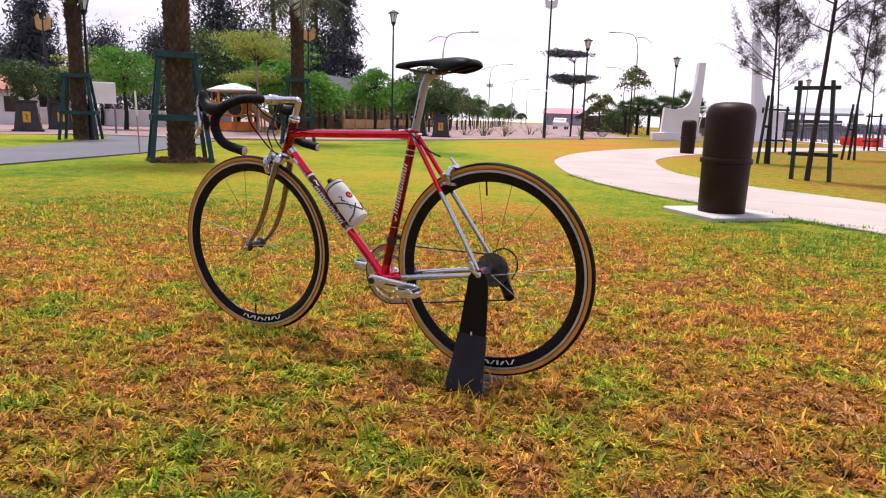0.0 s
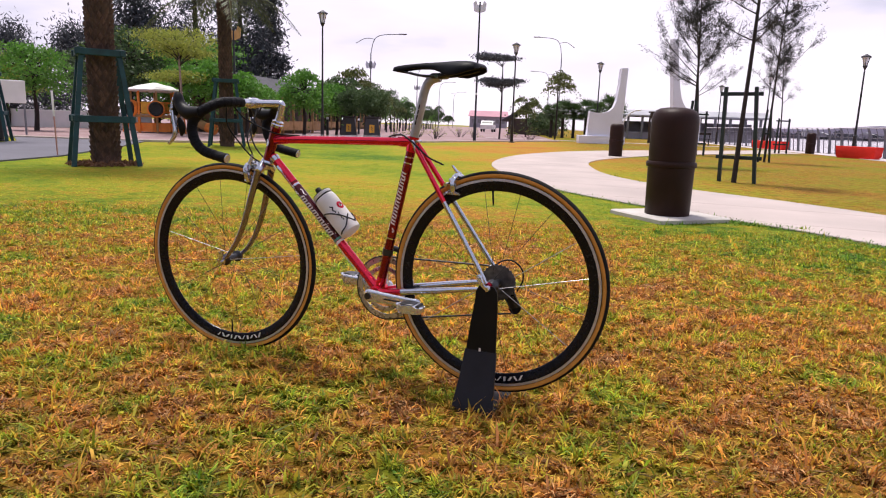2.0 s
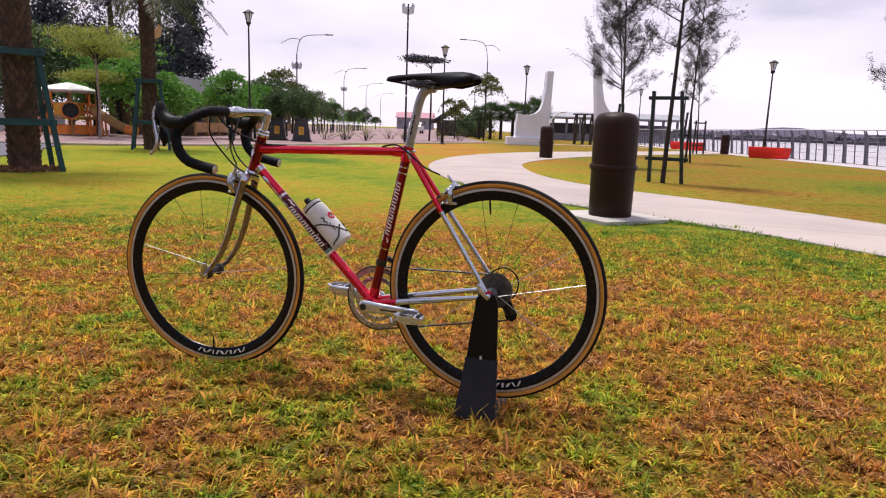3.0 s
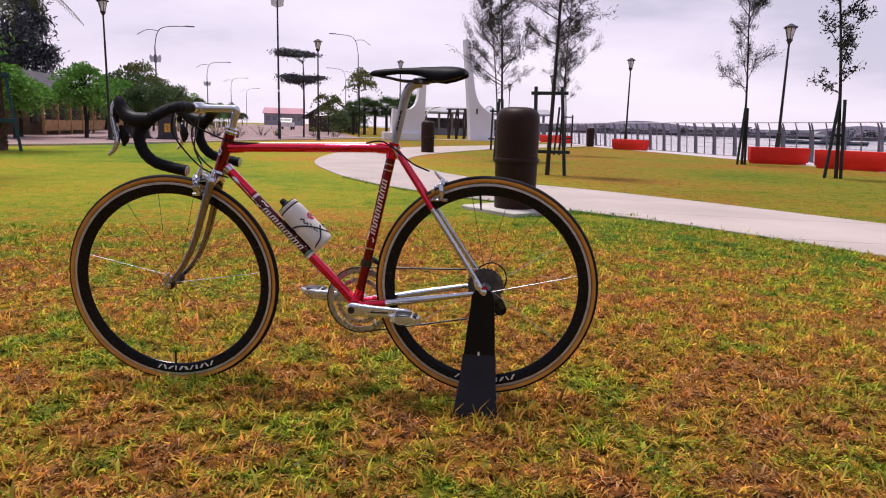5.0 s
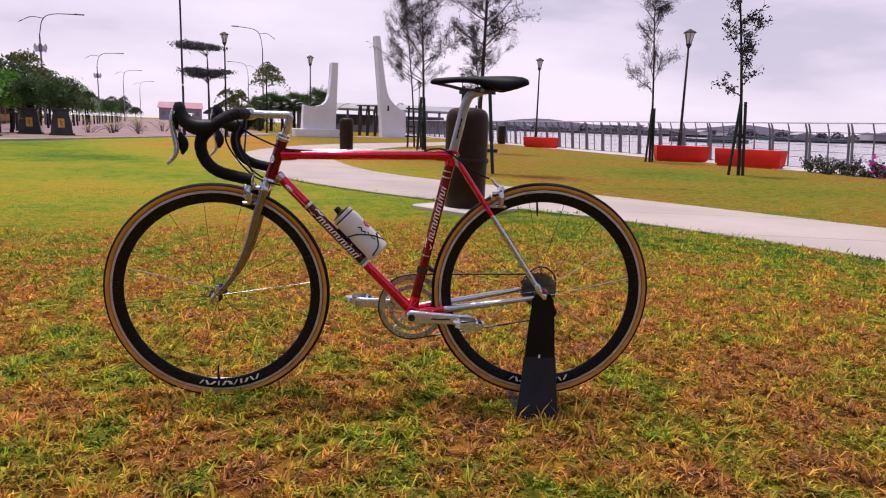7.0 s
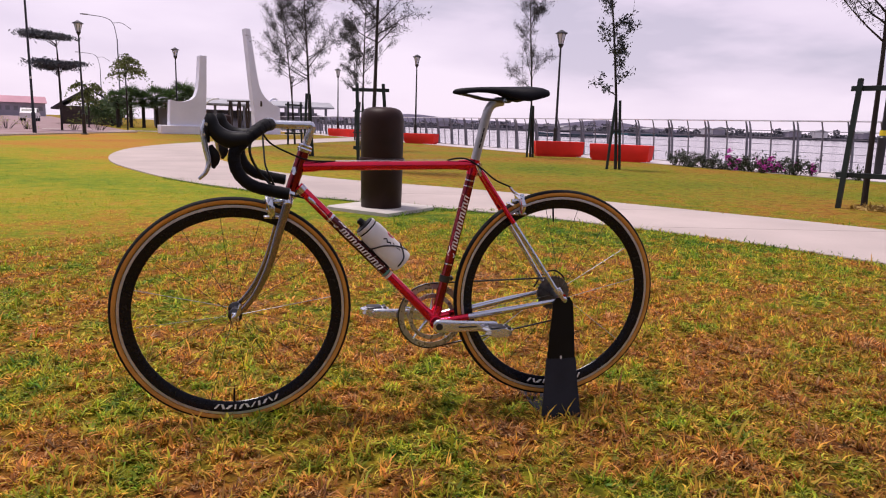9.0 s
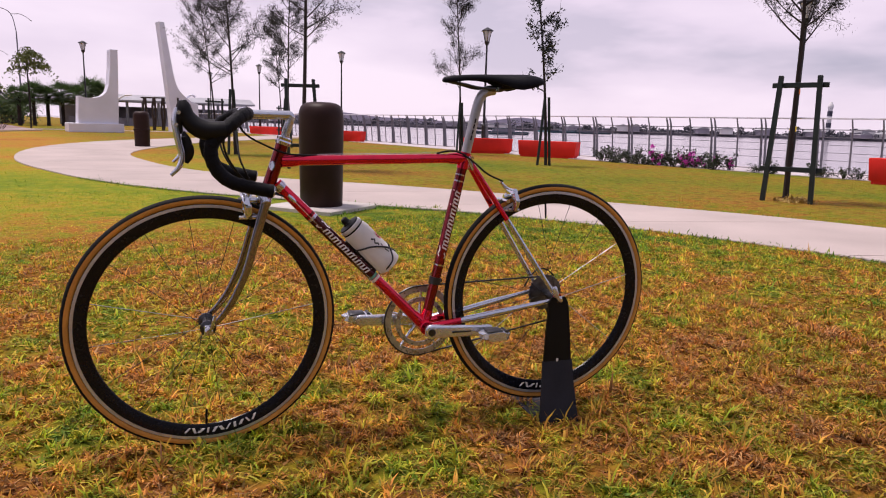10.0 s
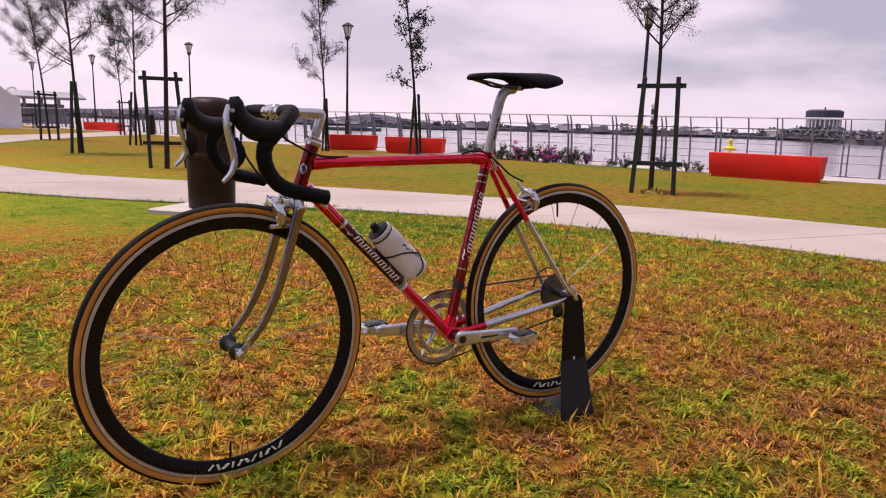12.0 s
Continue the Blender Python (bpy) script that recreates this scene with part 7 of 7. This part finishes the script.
# ---- shops and street ----
def shop(x, y, turn, w, d, h, label):
    t = thing("timber_shop", label, "building", pose(x, y, 0, 0, 0, turn), "timber shops")
    part("wall", Geo().box((w, d, h), (0, 0, h / 2), 0.02), SHOPWOOD, t)
    part("roof", Geo().loft([[(xx * k, -d / 2 * k2, h + z0), (xx * k, 0, h + z1), (xx * k, d / 2 * k2, h + z0), (xx * k, d / 2 * k2, h + z0 - 0.12), (xx * k, -d / 2 * k2, h + z0 - 0.12)] for xx, k, k2, z0, z1 in ((-w / 2 - 0.6, 1, 1.40, -0.22, 1.00), (w / 2 + 0.6, 1, 1.40, -0.22, 1.00))]), ROOF, t)
    n = int(w / 1.3)
    for i in range(n):
        px = -w / 2 + (i + 0.5) * w / n
        for s in (-1, 1):
            part("window", Geo().box((0.62, 0.08, 1.15), (px, s * (d / 2 + 0.01), h * 0.52), 0.01), DARKWOOD, t, "dark shuttered opening")
        part("veranda_post", Geo().box((0.12, 0.12, h - 0.1), (px - w / n / 2, -d / 2 - 0.75, (h - 0.1) / 2), 0.01), TAN, t)
    part("veranda_rail", Geo().box((w, 0.06, 0.5), (0, -d / 2 - 0.75, 0.45), 0.01), TAN, t)


def kiosk(x, y, turn):
    t = thing("kiosk", "low white kiosk with a faded red tiled roof", "building", pose(x, y, 0, 0, 0, turn))
    part("wall", Geo().box((3.4, 2.2, 1.55), (0, 0, 0.775), 0.02), WALLWHITE, t)
    part("roof", Geo().loft([[(-1.95 * k, -1.35 * q, z), (1.95 * k, -1.35 * q, z), (1.95 * k, 1.35 * q, z), (-1.95 * k, 1.35 * q, z)] for k, q, z in ((1, 1, 1.50), (1, 1, 1.60), (0.62, 0.05, 2.30))]), ROOFTILE, t, "faded red tiled roof")
    for px in (-1.0, 0.0, 1.0):
        part("window", Geo().box((0.6, 0.06, 0.7), (px, -1.11, 0.95), 0.01), DARKWOOD, t, "dark window")


kiosk(-26.9, 28.3, 30)
SHOP = "low brown timber shop with carved openings and a grey pitched roof"
shop(-13.9, 38.4, 86, 7.6, 3.6, 2.15, SHOP)
shop(-16.6, 47.5, 84, 8.0, 4.0, 2.4, SHOP)
shop(-17.0, 59.0, 86, 8.0, 4.0, 2.5, SHOP)
shop(-17.4, 71.0, 88, 9.0, 4.0, 2.5, SHOP)


def bollard(x, y):
    t = thing("bollard", "short black bollard with a pale cap", "bollard", pose(x, y, 0.015), "bollards along the street")
    part("bollard_post", Geo().lathe([(0.08, 0), (0.07, 0.05), (0.06, 0.8), (0.045, 0.86)], 10), BLACKPOLE, t)
    part("bollard_cap", Geo().lathe([(0.05, 0.84), (0.075, 0.86), (0.07, 0.93), (0.02, 0.97)], 10), LAMPGLASS, t, "pale cap")


for i in range(26):
    bollard(-8.6 - 0.085 * i, 34.0 + i * 2.9 + (0.7 if i % 3 else 0))


def far_car(x, y, turn, material, label):
    t = thing("parked_car", label, "car", pose(x, y, 0.015, 0, 0, turn), "parked cars")
    prof = [(-2.0, 0.35), (2.0, 0.35), (2.05, 0.75), (1.2, 0.92), (0.65, 1.42), (-1.1, 1.46), (-1.7, 1.0), (-2.05, 0.9)]
    part("car_body", Geo().prism(prof, -0.8, 0.8, ON_SIDE), material, t)
    for s in (-1, 1):
        part("side_glass", Geo().prism([(1.0, 0.95), (0.58, 1.34), (-1.0, 1.36), (-1.4, 1.0)], s * 0.80, s * 0.812, ON_SIDE), BLACKPOLE, t, "dark side glass")
        part("end_glass", Geo().box((0.03, 1.3, 0.42), (0, 0, 0), 0), BLACKPOLE, t, "dark end glass", m=pose(0.98 if s > 0 else -1.46, 0, 1.18, 0, -48 if s > 0 else 48, 0))
        for xx in (-1.25, 1.25):
            part("wheel", Geo().lathe([(0.31, -0.1), (0.32, -0.08), (0.32, 0.08), (0.31, 0.1)], 16, Matrix.Translation((xx, s * 0.72, 0.32)) @ ON_SIDE), RUBBER, t)


far_car(-1.75, 92, 84, CREAM, "white car parked on the paved street")


def far_hall():
    t = thing("red_roof_building", "long far building with a pale red roof", "building", pose(-5.2, 262, 0))
    part("wall", Geo().box((14, 8, 4.3), (0, 0, 2.15)), FARWALL, t)
    for k in range(6):
        part("window", Geo().box((1.2, 0.1, 1.4), (-5.6 + 2.24 * k, -4.03, 2.4)), GREYPOLE, t, "dark window")
    part("roof", Geo().loft([[(x, -5, 4.2), (x * 0.94, 0, 6.3), (x, 5, 4.2)] for x in (-7.6, 7.6)]), REDROOF, t)


far_hall()


def gable_house(x, y, turn):
    t = thing("gable_house", "dark steep-gabled timber house beside the street", "building", pose(x, y, 0, 0, 0, turn))
    part("wall", Geo().box((7, 5, 1.7), (0, 0, 0.85), 0.02), DARKWOOD, t)
    part("roof", Geo().loft([[(xx, -3.2, 1.5), (xx, 0, 3.5), (xx, 3.2, 1.5), (xx, 3.2, 1.35), (xx, 0, 3.3), (xx, -3.2, 1.35)] for xx in (-3.9, 3.9)]), ROOF, t)
    for i in range(5):
        part("window", Geo().box((0.7, 0.08, 0.9), (-2.6 + i * 1.3, -2.52, 0.9), 0.01), TAN, t, "pale shutter")


gable_house(3.6, 78.0, 84)


def dry_shrub(x, y, seed):
    """Bare twigs with a few leaves at the plaza's edge."""
    rng = np.random.default_rng(seed)
    t = thing("dry_shrub", "low twiggy dry shrub at the edge of the paving", "shrub", pose(x, y, 0.0, 0, 0, 50 * seed), "twiggy shrubs")
    g, c = Geo(), []
    for i in range(16):
        d = rng.normal(size=3) * np.array((0.30, 0.30, 0.05)) + np.array((0, 0, rng.uniform(0.25, 0.65)))
        g.tube([(d[0] * 0.3, d[1] * 0.3, -0.01), tuple(d * 0.6), tuple(d)], [0.012, 0.009, 0.005], 4, cap=False)
        c.append(d + rng.normal(size=(7, 3)) * 0.07)
    part("twig_wood", g, BARK, t)
    c = np.concatenate(c)
    part("foliage", Geo().cards(c, rng.uniform(0.6, 1.3, len(c)) * 0.035, rng, ratio=0.5), LEAFC, t, smooth=False)


for i, (x, y) in enumerate(((-5.65, 37.1), (-4.6, 37.4), (-3.5, 37.6), (-2.7, 45.6), (-1.7, 44.8), (1.9, 46.0), (-4.9, 41.0), (-3.9, 43.6), (0.6, 45.8))):
    dry_shrub(x, y, 300 + i)


# ---- flowers by the rail ----
def flower_bush(x, y, seed, bloom, k):
    """A straggling low shrub: thin stems, loose dark leaves, a few blossom heads."""
    rng = np.random.default_rng(seed)
    k *= rng.uniform(0.85, 1.2)
    t = thing("flower_bush", "low straggling bush with magenta flowers beside the rail" if bloom else "low straggling dark green bush beside the rail", "bush", pose(x, y, 0, 0, 0, 40 * seed) @ Matrix.Diagonal((k, k, k * rng.uniform(0.8, 1.25), 1)), "flower bushes")
    g, c = Geo(), []
    for i in range(14):
        d = rng.normal(size=3) * np.array((0.26, 0.30, 0.05)) + np.array((0, 0, rng.uniform(0.08, 0.62)))
        g.tube([(d[0] * 0.2, d[1] * 0.2, 0), tuple(d * 0.6), tuple(d)], [0.012, 0.008, 0.004], 5, cap=False)
        c.append(d * rng.uniform(0.5, 1.0, (34, 1)) + rng.normal(size=(34, 3)) * 0.055)
    part("stem_wood", g, BARK, t)
    c = np.concatenate(c)
    part("foliage", Geo().cards(c, rng.uniform(0.5, 1.3, len(c)) * 0.042, rng, ratio=0.5), HEDGE, t, smooth=False)
    if bloom:
        f = np.concatenate([q + rng.normal(size=(30, 3)) * 0.05 for q in c[rng.integers(len(c), size=6)]]) + np.array((0, 0, 0.06))
        part("blossom", Geo().cards(f, rng.uniform(0.7, 1.2, len(f)) * 0.036, rng, ratio=0.7), PETAL, t, "magenta blossom", smooth=False)


for i, y in enumerate((13.75, 13.42, 13.1, 12.8, 12.54, 12.26, 11.95, 11.75, 11.38, 11.1, 10.92, 10.7, 10.4, 10.16, 9.88, 9.1, 8.7, 7.85, 7.6, 7.2, 6.95)):
    flower_bush(14.1 + 0.12 * math.sin(i * 2.3), y, 200 + i, i in (6, 7, 9, 10, 11, 14), 0.62 if i < 15 else 0.40)


# ---- across the river ----
def far_bank():
    """The low opposite shore, several hundred metres off, with its trees, sheds and landmarks."""
    rng = np.random.default_rng(5)
    out = [(290, -132), (301, 48), (580, 136), (528, 286), (451, 440), (352, 605), (242, 748), (246, 770), (374, 627), (473, 458), (594, 308), (704, 154), (704, -132)]
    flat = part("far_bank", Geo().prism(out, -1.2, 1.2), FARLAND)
    tagged(flat, "low hazy far river bank", "bank", kind="structure")
    c = []
    line = [Vector((*p, 0)) for p in out[:7]]
    for i in range(360):
        # a low scrub line with single round-headed trees standing out of it
        k = rng.integers(6)
        p = line[k].lerp(line[k + 1], rng.uniform())
        hh = rng.uniform(1.2, 2.4) if i % 3 else rng.uniform(3.0, 7.5)
        n = 90
        u = rng.uniform(0, 1, (n, 1))
        wide = 5.0 if i % 3 else 1.0 + 0.28 * hh
        c.append(np.array((p.x + 6, p.y + 6, 1.0)) + rng.normal(size=(n, 3)) * np.array((wide, wide, 0.25)) * (1.0 if i % 3 else 1.15 - 0.6 * u) + np.array((0, 0, 1)) * hh * u)
    for i in range(60):
        # taller trees before the round hall
        p = np.array((586 + rng.uniform(-11, 11), 122 + rng.uniform(-34, 30), 1.0))
        c.append(p + rng.normal(size=(70, 3)) * np.array((3.4, 3.4, 0.6)) + np.array((0, 0, 1)) * rng.uniform(0, rng.uniform(2.5, 8.0), (70, 1)))
    c = np.concatenate(c)
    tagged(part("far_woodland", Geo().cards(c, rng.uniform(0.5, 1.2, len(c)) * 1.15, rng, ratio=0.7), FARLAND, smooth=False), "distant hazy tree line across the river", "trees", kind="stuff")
    for i in range(22):
        k = 2 + rng.integers(4)
        p = line[k].lerp(line[k + 1], rng.uniform())
        w, h = rng.uniform(9, 20), rng.uniform(2.4, 5.0)
        t = thing("riverside_house", "small pale riverside house far across the water", "building", pose(p.x + 1, p.y, 1.0, 0, 0, rng.uniform(40, 70)), "riverside houses")
        part("wall", Geo().box((w, 9, h), (0, 0, h / 2)), (FARWALL, CREAM)[i % 3 == 0], t)
        part("roof", Geo().loft([[(x, -5.5, h), (x, 0, h + 1.9), (x, 5.5, h)] for x in (-w / 2 - 0.7, w / 2 + 0.7)]), HALLROOF, t)
    t = thing("round_building", "round pale hall with a dark drum roof across the river", "building", pose(642, 132, 0))
    part("drum_wall", Geo().lathe([(11.4, 0), (11.4, 17.5)], 24), FARWALL, t)
    for k in range(24):
        a = radians(15 * k)
        part("drum_post", Geo().box((0.9, 0.9, 17.5), (12.8 * math.cos(a), 12.8 * math.sin(a), 8.75)), CREAM, t)
    part("drum_roof", Geo().lathe([(14.0, 17.5), (14.0, 23.4), (11.8, 24.6)], 24), DRUMROOF, t, "dark drum roof")
    part("roof_mast", Geo().tube([(0, 0, 24.4), (0, 0, 27.0)], 0.6, 6), DRUMROOF, t)
    t = thing("lighthouse", "small white light tower across the river", "tower", pose(602, 264, 0))
    part("tower_shaft", Geo().lathe([(2.0, 0), (1.7, 24.5), (2.2, 25.2), (2.2, 27.0), (0.9, 30.0)], 12), CREAM, t)
    for z in (9.0, 18.5):
        part("tower_band", Geo().lathe([(2.0, z), (2.0, z + 4.0)], 12), DRUMROOF, t, "dark painted band")


far_bank()


def hills():
    prof = []
    for i in range(41):
        a = radians(36 + i * 1.15)
        h = 10 + 12 * abs(math.sin(i * 0.21)) + 3 * math.sin(i * 0.9)
        prof.append((1500 * math.cos(a), 1500 * math.sin(a), h * min(1, i / 9) * min(1, (40 - i) / 12)))
    V = [(x, y, -2) for x, y, _ in prof] + prof + [(x * 1.1, y * 1.1, -2) for x, y, _ in prof]
    n = len(prof)
    F = [(i, i + 1, n + i + 1, n + i) for i in range(n - 1)] + [(n + i, n + i + 1, 2 * n + i + 1, 2 * n + i) for i in range(n - 1)]
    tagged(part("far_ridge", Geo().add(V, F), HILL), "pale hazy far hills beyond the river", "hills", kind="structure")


hills()


def boat(x, y, turn, L, material, label):
    t = thing("moored_boat", label, "boat", pose(x, y, -1.0, 0, 0, turn), "moored boats")
    part("hull", Geo().loft([[(xx * L, -w * L, 0.75 + s), (xx * L, -w * L * 0.7, -0.2), (xx * L, w * L * 0.7, -0.2), (xx * L, w * L, 0.75 + s)] for xx, w, s in ((-0.5, 0.09, 0.1), (-0.2, 0.12, 0), (0.2, 0.11, 0.1), (0.45, 0.05, 0.35), (0.5, 0.01, 0.5))]), material, t)
    part("cabin", Geo().box((L * 0.3, L * 0.16, 0.9), (-L * 0.15, 0, 1.2), 0.05), FARWALL, t)
    part("cabin_roof", Geo().box((L * 0.36, L * 0.19, 0.1), (-L * 0.15, 0, 1.7), 0.02), BOATHULL, t)


boat(135, 156, 150, 21, BOATHULL, "dark long moored river boat")
boat(352, 333, 140, 34, BOATTEAL, "teal long moored river boat")
boat(292, 262, 155, 36, BOATHULL, "dark long moored river boat")


def buoy():
    t = thing("buoy", "yellow river buoy with a pointed top", "buoy", pose(98, 32.9, -1.2) @ Matrix.Diagonal((1.05, 1.05, 1.0, 1)))
    part("float", Geo().lathe([(0.3, -0.2), (0.75, 0.0), (0.85, 0.35), (0.6, 0.55)], 16), BUOY, t)
    part("topmark", Geo().lathe([(0.32, 0.5), (0.2, 1.0), (0.26, 1.1), (0.26, 1.5), (0.05, 1.7)], 12), BUOY, t)


buoy()
